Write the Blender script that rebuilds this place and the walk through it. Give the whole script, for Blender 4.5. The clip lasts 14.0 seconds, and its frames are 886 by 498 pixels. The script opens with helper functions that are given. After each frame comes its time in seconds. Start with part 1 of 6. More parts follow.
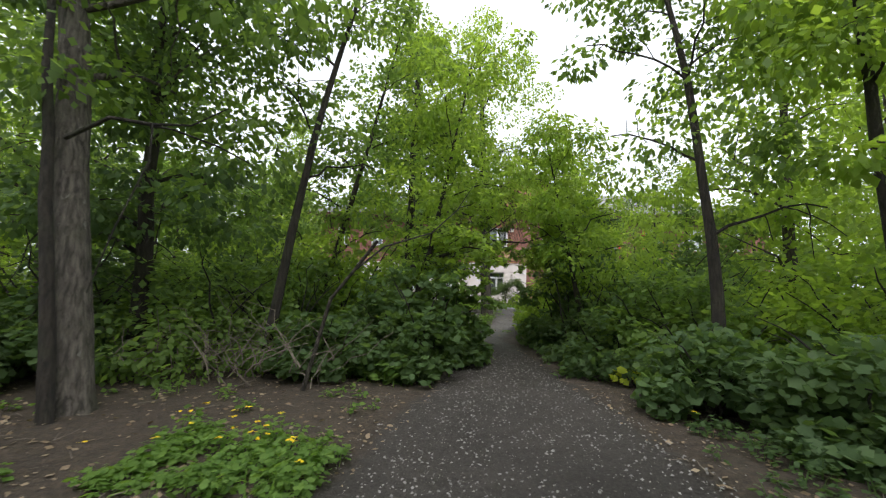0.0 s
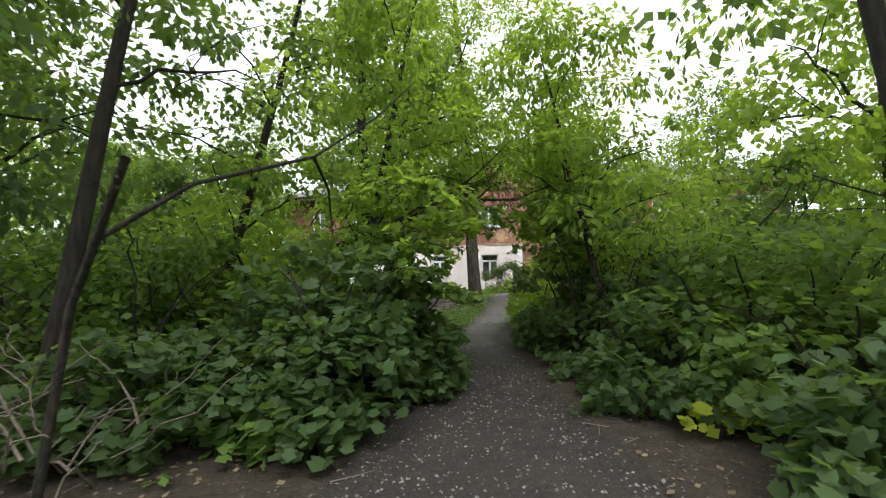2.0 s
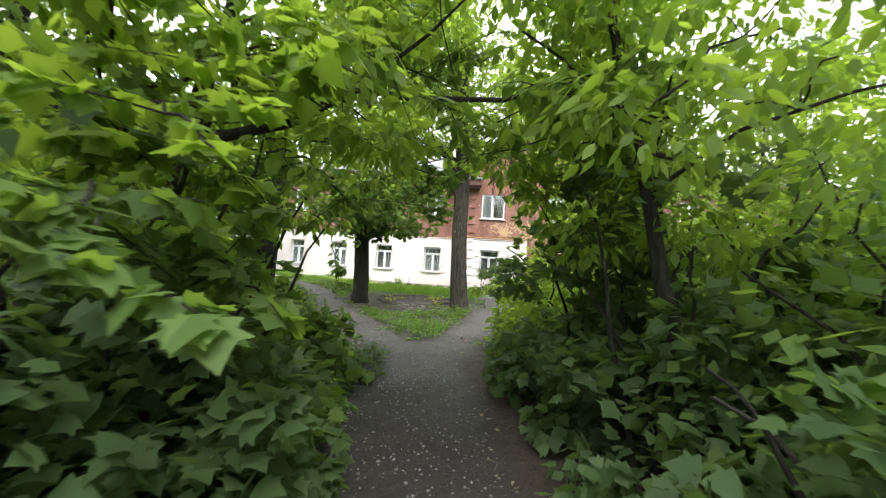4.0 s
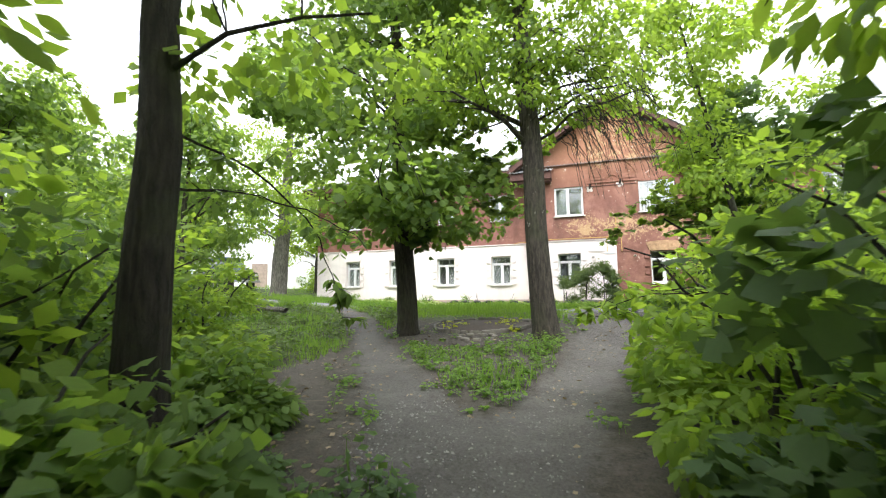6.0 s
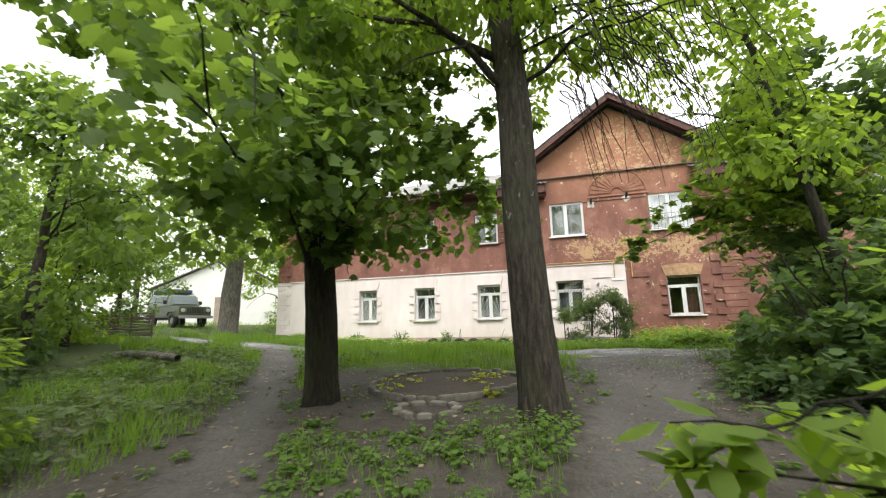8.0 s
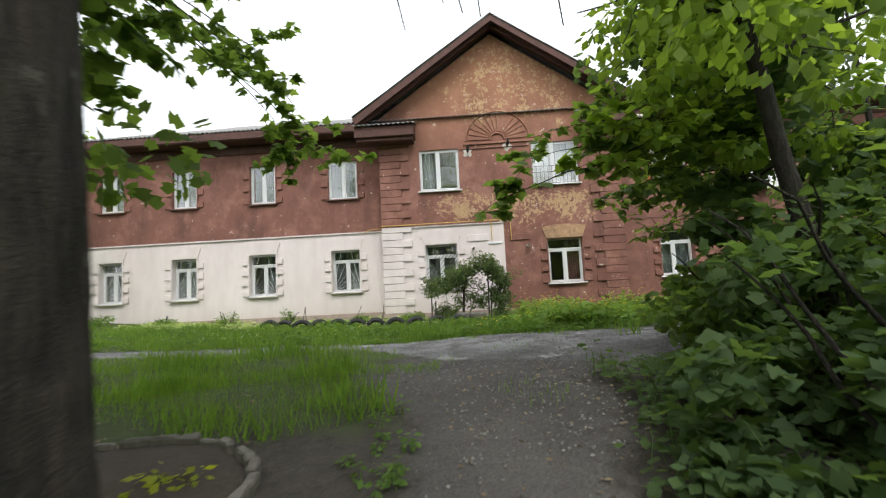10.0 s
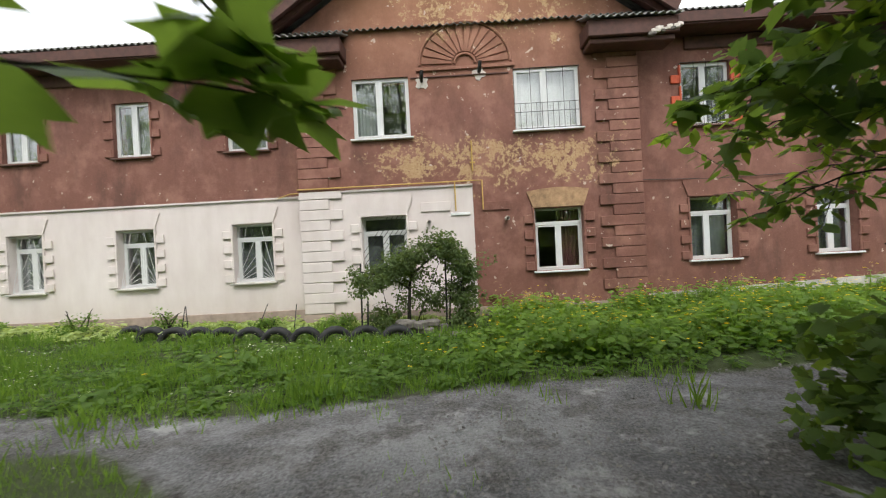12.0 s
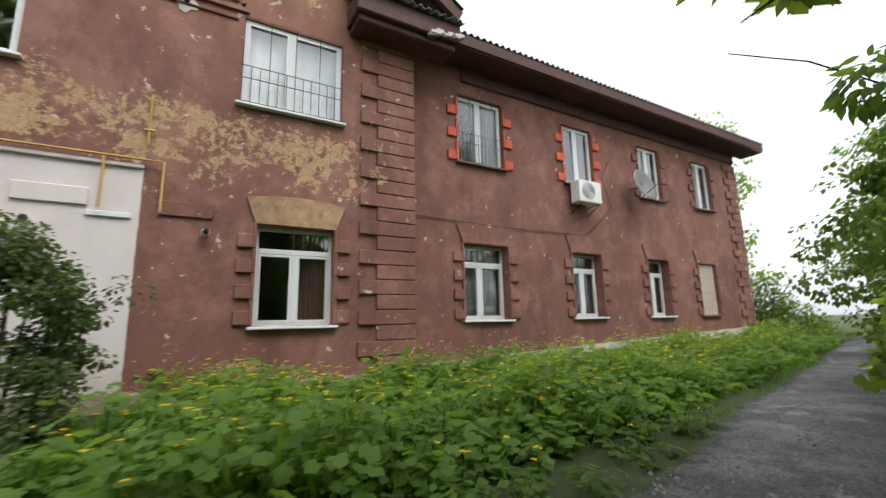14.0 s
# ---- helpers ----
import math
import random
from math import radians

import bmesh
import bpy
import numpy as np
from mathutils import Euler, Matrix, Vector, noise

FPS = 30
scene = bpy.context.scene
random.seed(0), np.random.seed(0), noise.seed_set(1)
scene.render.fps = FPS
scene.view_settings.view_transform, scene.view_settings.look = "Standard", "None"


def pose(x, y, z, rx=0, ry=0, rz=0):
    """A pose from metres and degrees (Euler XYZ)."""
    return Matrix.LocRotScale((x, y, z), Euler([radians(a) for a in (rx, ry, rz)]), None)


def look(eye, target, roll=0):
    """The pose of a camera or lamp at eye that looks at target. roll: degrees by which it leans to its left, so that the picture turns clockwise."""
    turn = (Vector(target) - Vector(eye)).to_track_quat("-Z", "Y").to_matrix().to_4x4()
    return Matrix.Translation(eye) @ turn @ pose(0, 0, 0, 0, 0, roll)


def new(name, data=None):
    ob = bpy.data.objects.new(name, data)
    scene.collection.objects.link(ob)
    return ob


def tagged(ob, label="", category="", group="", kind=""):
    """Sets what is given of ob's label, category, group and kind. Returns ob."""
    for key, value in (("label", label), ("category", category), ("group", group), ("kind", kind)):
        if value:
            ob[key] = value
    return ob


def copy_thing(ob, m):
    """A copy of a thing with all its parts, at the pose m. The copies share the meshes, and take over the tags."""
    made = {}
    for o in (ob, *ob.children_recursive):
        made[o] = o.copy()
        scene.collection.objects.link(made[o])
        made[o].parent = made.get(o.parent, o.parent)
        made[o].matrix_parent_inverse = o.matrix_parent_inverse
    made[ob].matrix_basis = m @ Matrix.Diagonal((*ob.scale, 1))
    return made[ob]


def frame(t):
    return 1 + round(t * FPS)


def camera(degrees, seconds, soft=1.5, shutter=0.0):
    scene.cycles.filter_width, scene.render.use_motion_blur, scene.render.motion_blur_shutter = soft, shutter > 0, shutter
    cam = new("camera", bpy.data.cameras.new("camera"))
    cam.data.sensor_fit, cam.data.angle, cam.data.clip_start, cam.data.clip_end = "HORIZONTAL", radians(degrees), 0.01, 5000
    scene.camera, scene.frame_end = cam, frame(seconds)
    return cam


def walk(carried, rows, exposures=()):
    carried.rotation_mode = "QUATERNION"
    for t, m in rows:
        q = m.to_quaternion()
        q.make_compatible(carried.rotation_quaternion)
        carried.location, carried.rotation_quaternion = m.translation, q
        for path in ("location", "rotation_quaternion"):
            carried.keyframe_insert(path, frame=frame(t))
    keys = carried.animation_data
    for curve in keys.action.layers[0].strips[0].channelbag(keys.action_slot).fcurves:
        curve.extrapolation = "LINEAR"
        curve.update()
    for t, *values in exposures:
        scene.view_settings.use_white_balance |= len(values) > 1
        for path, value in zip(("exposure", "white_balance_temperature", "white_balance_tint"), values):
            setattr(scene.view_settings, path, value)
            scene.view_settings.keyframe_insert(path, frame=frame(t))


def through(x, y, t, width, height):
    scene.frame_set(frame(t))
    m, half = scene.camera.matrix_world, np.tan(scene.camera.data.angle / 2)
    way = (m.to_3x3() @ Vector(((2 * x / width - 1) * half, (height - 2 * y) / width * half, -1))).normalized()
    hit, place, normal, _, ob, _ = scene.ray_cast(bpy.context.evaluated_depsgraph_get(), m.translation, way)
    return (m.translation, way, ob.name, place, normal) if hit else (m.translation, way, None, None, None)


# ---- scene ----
cam = camera(93.1, 14.0, soft=1.15, shutter=0.25)
EXPOSURES = [(0.0, 1.53, 6250, 9), (2.0, 1.72, 6250, 9), (3.0, 1.85, 6200, 9), (4.0, 2.42, 6200, 9), (6.5, 2.5, 6300, 9), (7.5, 1.95, 6600, 9), (8.0, 2.02, 6600, 9), (8.5, 1.75, 6500, 9), (9.0, 1.64, 6350, 9), (11.5, 1.48, 6400, 9), (12.5, 1.62, 6550, 9), (14.0, 1.33, 6250, 9)]
PATH = [
    (0.0, (1.900, -31.103, 0.981), (1.646, -29.132, 1.204), 1.95),
    (0.5, (1.957, -30.353, 1.000), (1.745, -28.376, 1.221), 1.21),
    (1.0, (2.025, -29.531, 1.008), (1.792, -27.547, 1.110), -1.32),
    (1.5, (2.088, -28.772, 1.021), (1.914, -26.784, 1.153), 0.49),
    (2.0, (2.172, -28.013, 0.994), (1.934, -26.034, 1.159), -0.91),
    (2.5, (2.279, -27.274, 0.986), (2.232, -25.282, 1.156), 1.47),
    (3.0, (2.413, -26.429, 0.991), (2.405, -24.438, 1.182), 2.14),
    (3.5, (2.490, -25.555, 0.977), (2.300, -23.572, 1.153), 2.04),
    (4.0, (2.541, -24.700, 0.974), (2.271, -22.724, 1.120), 4.00),
    (6.5, (1.967, -20.708, 1.089), (1.354, -18.817, 1.308), -1.40),
    (7.0, (1.936, -19.937, 1.127), (1.553, -17.984, 1.326), -0.20),
    (7.5, (1.912, -19.053, 1.085), (1.404, -17.139, 1.364), 0.60),
    (8.0, (1.882, -18.138, 1.105), (1.321, -16.253, 1.470), -1.20),
    (8.5, (1.923, -17.200, 1.103), (1.461, -15.291, 1.484), -3.40),
    (9.0, (2.064, -16.363, 1.138), (1.828, -14.396, 1.409), -2.30),
    (11.5, (3.317, -11.376, 2.094), (3.273, -9.378, 2.159), -3.20),
    (12.0, (3.472, -10.386, 2.015), (3.431, -8.386, 2.009), -3.00),
    (12.5, (3.758, -9.560, 1.951), (3.968, -7.571, 1.988), -4.20),
    (13.0, (4.101, -8.800, 1.827), (4.491, -6.841, 1.941), -3.90),
    (13.5, (4.466, -7.902, 1.679), (5.130, -6.018, 1.763), -4.00),
    (14.0, (4.842, -7.077, 1.359), (5.814, -5.364, 1.705), -1.20),
]
walk(cam, [(t, look(eye, target, roll)) for t, eye, target, roll in PATH], EXPOSURES)
# ---- sky and sun: bright overcast ----
world = bpy.data.worlds.new("sky")
scene.world = world
world.use_nodes = True
wn, wl = world.node_tree.nodes, world.node_tree.links
sky = wn.new("ShaderNodeTexSky")
sky.sky_type = "NISHITA"
sky.sun_disc = False
sky.sun_elevation, sky.sun_rotation = radians(58), radians(200)
sky.air_density, sky.dust_density, sky.ozone_density = 1.4, 4.0, 1.0
veil = wn.new("ShaderNodeHueSaturation")
veil.inputs["Saturation"].default_value = 0.22
wl.new(sky.outputs[0], veil.inputs["Color"])
cloud = wn.new("ShaderNodeMix")
cloud.data_type = "RGBA"
cloud.inputs[0].default_value = 0.6
cloud.inputs[7].default_value = (3.45, 3.5, 3.6, 1)
wl.new(veil.outputs[0], cloud.inputs[6])
wl.new(cloud.outputs[2], wn["Background"].inputs[0])
wn["Background"].inputs[1].default_value = 0.15
sun = new("sun", bpy.data.lights.new("sun", "SUN"))
sun.data.energy, sun.data.angle, sun.data.color = 0.5, radians(20), (1.0, 0.96, 0.9)
sun.matrix_world = look((0, 0, 30), (-9, 20, 0))


# ---- materials ----
def ramp(nt, fac, stops):
    r = nt.nodes.new("ShaderNodeValToRGB")
    el = r.color_ramp.elements
    while len(el) < len(stops):
        el.new(0.5)
    for e, (p, c) in zip(el, stops):
        e.position, e.color = p, (*c, 1)
    nt.links.new(fac, r.inputs[0])
    return r.outputs[0]


def tex(nt, scale, detail=4.0, rough=0.6, coord=None, kind="ShaderNodeTexNoise", stretch=None):
    n = nt.nodes.new(kind)
    n.inputs["Scale"].default_value = scale
    if kind == "ShaderNodeTexNoise":
        n.inputs["Detail"].default_value, n.inputs["Roughness"].default_value = detail, rough
    if coord is None:
        coord = nt.nodes.new("ShaderNodeNewGeometry").outputs["Position"]
    if stretch:
        m = nt.nodes.new("ShaderNodeMapping")
        m.inputs["Scale"].default_value = stretch
        nt.links.new(coord, m.inputs[0])
        coord = m.outputs[0]
    nt.links.new(coord, n.inputs["Vector"])
    return n.outputs[0]


def mix(nt, fac, a, b, mode="MIX"):
    m = nt.nodes.new("ShaderNodeMix")
    m.data_type, m.blend_type = "RGBA", mode
    for socket, v in ((m.inputs[0], fac), (m.inputs[6], a), (m.inputs[7], b)):
        if isinstance(v, (int, float)):
            socket.default_value = v
        elif isinstance(v, tuple):
            socket.default_value = (*v, 1)
        else:
            nt.links.new(v, socket)
    return m.outputs[2]


def calc(nt, op, a, b=0.0, c=None):
    m = nt.nodes.new("ShaderNodeMath")
    m.operation = op
    for s, v in zip(m.inputs, (a, b) if c is None else (a, b, c)):
        if isinstance(v, (int, float)):
            s.default_value = v
        else:
            nt.links.new(v, s)
    return m.outputs[0]


def step(nt, value, lo, hi):
    m = nt.nodes.new("ShaderNodeMapRange")
    m.inputs[1].default_value, m.inputs[2].default_value = lo, hi
    nt.links.new(value, m.inputs[0])
    return m.outputs[0]


def material(name, rough=0.8, metal=0.0):
    m = bpy.data.materials.new(name)
    m.use_nodes = True
    b = m.node_tree.nodes["Principled BSDF"]
    b.inputs["Roughness"].default_value, b.inputs["Metallic"].default_value = rough, metal
    return m, m.node_tree, b


def bump(nt, b, height, strength=0.4, distance=0.02):
    n = nt.nodes.new("ShaderNodeBump")
    n.inputs["Strength"].default_value, n.inputs["Distance"].default_value = strength, distance
    nt.links.new(height, n.inputs["Height"])
    nt.links.new(n.outputs[0], b.inputs["Normal"])


def plain(name, c, rough=0.7, metal=0.0, vary=0.3, scale=14.0, relief=0.15):
    m, nt, b = material(name, rough, metal)
    n = tex(nt, scale, 5)
    big = tex(nt, scale * 0.13, 3)
    f = calc(nt, "ADD", calc(nt, "MULTIPLY", n, 0.6), calc(nt, "MULTIPLY", big, 0.4))
    lo, hi = [tuple(x * k for x in c) for k in (1 - vary, 1 + vary * 0.7)]
    nt.links.new(ramp(nt, f, [(0.3, lo), (0.7, hi)]), b.inputs["Base Color"])
    bump(nt, b, n, relief, 0.01)
    return m


def leaf_material(name, dark, mid, light, through=0.45, gloss=0.22):
    """A leaf: grain and hue vary leaf by leaf; light passes through it."""
    m, nt, b = material(name, 0.55)
    g = nt.nodes.new("ShaderNodeNewGeometry")
    col = ramp(nt, g.outputs["Random Per Island"], [(0.0, dark), (0.5, mid), (1.0, light)])
    patch = tex(nt, 0.55, 2)
    col = mix(nt, step(nt, patch, 0.35, 0.7), col, mix(nt, 0.6, col, light))
    vein = tex(nt, 45.0, 2)
    col = mix(nt, 0.25, col, mix(nt, vein, dark, light))
    nt.links.new(col, b.inputs["Base Color"])
    b.inputs["Specular IOR Level"].default_value = gloss
    t = nt.nodes.new("ShaderNodeBsdfTranslucent")
    nt.links.new(mix(nt, 1.0, col, (2.5, 2.4, 1.12), "MULTIPLY"), t.inputs["Color"])
    s = nt.nodes.new("ShaderNodeMixShader")
    s.inputs[0].default_value = through
    nt.links.new(b.outputs[0], s.inputs[1])
    nt.links.new(t.outputs[0], s.inputs[2])
    nt.links.new(s.outputs[0], nt.nodes["Material Output"].inputs[0])
    return m


def bark_material(name, dark, light, moss=(0.06, 0.07, 0.03), lichen=0.0):
    """Furrowed bark: upright plates between dark cracks, mossy stains, pale scars."""
    m, nt, b = material(name, 0.93)
    co = nt.nodes.new("ShaderNodeNewGeometry").outputs["Position"]
    warp = nt.nodes.new("ShaderNodeVectorMath")
    warp.operation = "MULTIPLY_ADD"
    nz = nt.nodes.new("ShaderNodeTexNoise")
    nz.inputs["Scale"].default_value = 7.0
    nt.links.new(co, nz.inputs["Vector"])
    nt.links.new(nz.outputs["Color"], warp.inputs[0])
    warp.inputs[1].default_value = (0.06, 0.06, 0.10)
    nt.links.new(co, warp.inputs[2])
    r = tex(nt, 30.0, 6, 0.7, warp.outputs[0], stretch=(1, 1, 0.13))
    plates = tex(nt, 26.0, coord=warp.outputs[0], kind="ShaderNodeTexVoronoi", stretch=(1, 1, 0.16))
    fine = tex(nt, 90.0, 4, 0.6, co)
    s = tex(nt, 2.2, 3, 0.5, co)
    h = calc(nt, "SUBTRACT", calc(nt, "ADD", calc(nt, "MULTIPLY", r, 0.8), calc(nt, "MULTIPLY", fine, 0.25)), calc(nt, "MULTIPLY", plates, 0.35))
    c = ramp(nt, h, [(0.20, dark), (0.38, mean3(dark, light)), (0.58, light)])
    c = mix(nt, calc(nt, "MULTIPLY", step(nt, s, 0.5, 0.8), 0.5), c, moss)
    if lichen:
        spot = tex(nt, 16.0, 3, 0.5, co, stretch=(1, 1, 0.45))
        where = calc(nt, "MULTIPLY", step(nt, spot, 0.66, 0.70), step(nt, tex(nt, 1.6, 2, 0.5, co), 0.48, 0.58))
        c = mix(nt, calc(nt, "MULTIPLY", where, lichen), c, (0.34, 0.33, 0.29))
    nt.links.new(c, b.inputs["Base Color"])
    bump(nt, b, h, 1.0, 0.07)
    return m


def mean3(a, b):
    return tuple((x + y) / 2 for x, y in zip(a, b))


LEAF_MAPLE = leaf_material("leaf_maple", (0.046, 0.080, 0.026), (0.086, 0.142, 0.040), (0.145, 0.218, 0.058), 0.5)
LEAF_DARK = leaf_material("leaf_maple_dark", (0.034, 0.062, 0.027), (0.060, 0.104, 0.042), (0.096, 0.150, 0.056), 0.45)
LEAF_BRIGHT = leaf_material("leaf_bright", (0.084, 0.138, 0.026), (0.142, 0.215, 0.040), (0.205, 0.285, 0.060), 0.55)
LEAF_HERB = leaf_material("leaf_herb", (0.050, 0.098, 0.022), (0.086, 0.158, 0.034), (0.138, 0.222, 0.050), 0.42)
LEAF_CELANDINE = leaf_material("leaf_celandine", (0.075, 0.140, 0.030), (0.120, 0.205, 0.042), (0.175, 0.270, 0.060), 0.42)
LEAF_GREY = leaf_material("leaf_greygreen", (0.045, 0.075, 0.030), (0.075, 0.115, 0.045), (0.110, 0.150, 0.060), 0.35)
LEAF_YELLOW = leaf_material("leaf_yellowing", (0.16, 0.22, 0.02), (0.26, 0.32, 0.03), (0.38, 0.40, 0.05), 0.5)
GRASS = leaf_material("grass_blade", (0.070, 0.135, 0.024), (0.105, 0.190, 0.034), (0.165, 0.265, 0.055), 0.45, 0.25)
PETAL = leaf_material("petal_yellow", (0.55, 0.38, 0.01), (0.70, 0.50, 0.02), (0.80, 0.60, 0.03), 0.3)
BARK = bark_material("bark_grey_brown", (0.022, 0.018, 0.014), (0.098, 0.080, 0.064), lichen=0.75)
BARK_DARK = bark_material("bark_dark", (0.013, 0.010, 0.008), (0.050, 0.039, 0.030))
BARK_GREY = bark_material("bark_weathered_grey", (0.045, 0.038, 0.032), (0.20, 0.172, 0.145), lichen=0.4)
BARK_PALE = bark_material("bark_pale", (0.07, 0.062, 0.052), (0.26, 0.24, 0.21))
TWIG = plain("dry_twig", (0.17, 0.14, 0.11), 0.9, vary=0.5, scale=30)


# ---- mesh helpers ----
def part(name, bm, mat, parent=None, label="", smooth=False):
    me = bpy.data.meshes.new(name)
    bm.normal_update()
    bm.to_mesh(me)
    bm.free()
    me.materials.append(mat)
    if smooth:
        me.polygons.foreach_set("use_smooth", [True] * len(me.polygons))
    ob = new(name, me)
    if parent is not None:
        ob.parent = parent
    if label:
        ob["label"] = label
    return ob


def box(bm, x0, x1, y0, y1, z0, z1, bevel=0.0, m=None):
    r = bmesh.ops.create_cube(bm, size=1.0)
    vs = r["verts"]
    for v in vs:
        v.co = Vector((x0 + (v.co.x + 0.5) * (x1 - x0), y0 + (v.co.y + 0.5) * (y1 - y0), z0 + (v.co.z + 0.5) * (z1 - z0)))
    if bevel:
        es = list({e for v in vs for e in v.link_edges})
        r2 = bmesh.ops.bevel(bm, geom=es, offset=bevel, segments=1, affect="EDGES")
        vs = list({v for f in r2["faces"] for v in f.verts} | {v for v in vs if v.is_valid})
    if m is not None:
        for v in vs:
            v.co = m @ v.co
    return bm


def block(name, dims, mat, parent=None, bevel=0.0, label="", m=None):
    bm = bmesh.new()
    box(bm, *dims, bevel=bevel, m=m)
    return part(name, bm, mat, parent, label)


def mesh_of(name, verts, faces, mat, smooth=False):
    """One mesh from numpy arrays; all faces have the same number of corners."""
    verts, faces = np.asarray(verts, np.float32), np.asarray(faces, np.int32)
    me = bpy.data.meshes.new(name)
    me.vertices.add(len(verts))
    me.vertices.foreach_set("co", verts.ravel())
    n, k = faces.shape
    me.loops.add(n * k)
    me.loops.foreach_set("vertex_index", faces.ravel())
    me.polygons.add(n)
    me.polygons.foreach_set("loop_start", np.arange(0, n * k, k, dtype=np.int32))
    me.polygons.foreach_set("loop_total", np.full(n, k, np.int32))
    me.materials.append(mat)
    me.update(calc_edges=True)
    if smooth:
        me.polygons.foreach_set("use_smooth", np.ones(n, dtype=bool))
    return me


def child(name, me, parent, label=""):
    ob = new(name, me)
    ob.parent = parent
    if label:
        ob["label"] = label
    return ob


def tube(points, radii, sides=7, seed=0, rough=0.0, twist=0.0):
    """Vertices and quads of a tapered limb along points."""
    rng = np.random.default_rng(seed)
    P = np.asarray(points, float)
    T = np.gradient(P, axis=0)
    T /= np.linalg.norm(T, axis=1)[:, None] + 1e-9
    V = []
    ref = np.array([0.31, 0.95, 0.05])
    for i, (p, t, r) in enumerate(zip(P, T, radii)):
        u = np.cross(t, ref)
        u /= np.linalg.norm(u) + 1e-9
        w = np.cross(t, u)
        for k in range(sides):
            a = 2 * math.pi * k / sides + twist * i
            q = r * (1 + rough * rng.uniform(-1, 1))
            V.append(p + q * (math.cos(a) * u + math.sin(a) * w))
    n = len(P)
    F = [(i * sides + k, i * sides + (k + 1) % sides, (i + 1) * sides + (k + 1) % sides, (i + 1) * sides + k) for i in range(n - 1) for k in range(sides)]
    return np.array(V), F


def furrowed_trunk(name, points, radii, mat, seed=0, sides=40, rings=90):
    """A trunk with root flare and upright ridges, as one skin."""
    rng = np.random.default_rng(seed)
    P, R = np.asarray(points, float), np.asarray(radii, float)
    t, tt = np.linspace(0, 1, len(P)), np.linspace(0, 1, rings) ** 1.5
    C = np.stack([np.interp(tt, t, P[:, i]) for i in range(3)], 1)
    for _ in range(3):
        C[1:-1] = 0.25 * C[:-2] + 0.5 * C[1:-1] + 0.25 * C[2:]
    rr = np.interp(tt, t, R)
    a = np.linspace(0, 2 * math.pi, sides, endpoint=False)[None, :]
    z = C[:, 2:3]
    ph = rng.uniform(0, 6.28, 8)
    ridge = 0.5 * np.abs(np.sin(7 * a + 0.9 * np.sin(2.1 * z + ph[0]) + ph[1])) + 0.5 * np.abs(np.sin(11 * a + 1.2 * np.sin(1.6 * z + ph[2]) + ph[3]))
    lumps = 0.05 * np.sin(2 * a + 1.1 * z + ph[4]) + 0.04 * np.sin(3 * a - 1.7 * z + ph[5])
    roots = 0.42 * np.exp(-np.maximum(z, 0) / 0.17) * (0.55 + 0.45 * np.cos(5 * a + ph[6] + 0.6 * np.sin(2 * a)))
    rad = rr[:, None] * (0.95 + 0.09 * ridge + lumps + roots + rng.normal(0, 0.012, (rings, sides)))
    V = np.stack([C[:, 0:1] + rad * np.cos(a), C[:, 1:2] + rad * np.sin(a), np.broadcast_to(z, rad.shape)], -1).reshape(-1, 3)
    i = np.arange(rings * sides).reshape(rings, sides)
    n = np.roll(i, -1, 1)
    F = np.stack([i[:-1], n[:-1], n[1:], i[1:]], -1).reshape(-1, 4)
    return mesh_of(name, V, F, mat, True)


def tubes(name, limbs, mat, sides=6, rough=0.0):
    V, F, o = [], [], 0
    for i, (p, r) in enumerate(limbs):
        v, f = tube(p, r, sides, i, rough)
        V.append(v)
        F += [tuple(a + o for a in q) for q in f]
        o += len(v)
    return mesh_of(name, np.concatenate(V), F, mat, True)


# leaf outlines in their own plane: stalk at the origin, tip along +y, blade of length 1
def fan_leaf(outline, droop=0.12, fold=0.1):
    v = [(0.0, 0.30, 0.0)] + [(x, y, -droop * (y - 0.3) ** 2 - fold * abs(x)) for x, y in outline]
    n = len(outline)
    return np.array(v), np.array([(0, 1 + i, 1 + (i + 1) % n) for i in range(n)])


MAPLE = fan_leaf([(0, 0), (0.22, 0.02), (0.52, 0.10), (0.38, 0.26), (0.62, 0.50), (0.36, 0.50), (0.26, 0.62), (0, 1.0),
                  (-0.26, 0.62), (-0.36, 0.50), (-0.62, 0.50), (-0.38, 0.26), (-0.52, 0.10), (-0.22, 0.02)])
MAPLE_FAR = fan_leaf([(0, 0), (0.5, 0.1), (0.3, 0.35), (0.58, 0.52), (0, 1.0), (-0.58, 0.52), (-0.3, 0.35), (-0.5, 0.1)])
OVAL = fan_leaf([(0, 0), (0.20, 0.25), (0.22, 0.55), (0, 1.0), (-0.22, 0.55), (-0.20, 0.25)], 0.2, 0.25)
LOBED = fan_leaf([(0, 0), (0.30, 0.22), (0.18, 0.42), (0.36, 0.66), (0, 1.0), (-0.36, 0.66), (-0.18, 0.42), (-0.30, 0.22)], 0.2, 0.12)
RHOMB = (np.array([(0, 0, 0), (0.34, 0.5, -0.06), (0, 1.0, -0.12), (-0.34, 0.5, -0.06)], float), np.array([(0, 1, 2), (0, 2, 3)]))
BLADE = (np.array([(-0.03, 0, 0), (0.03, 0, 0), (0.022, 0.55, 0.05), (-0.022, 0.55, 0.05), (0, 1.0, 0.22)], float), np.array([(0, 1, 2), (0, 2, 3), (3, 2, 4)]))


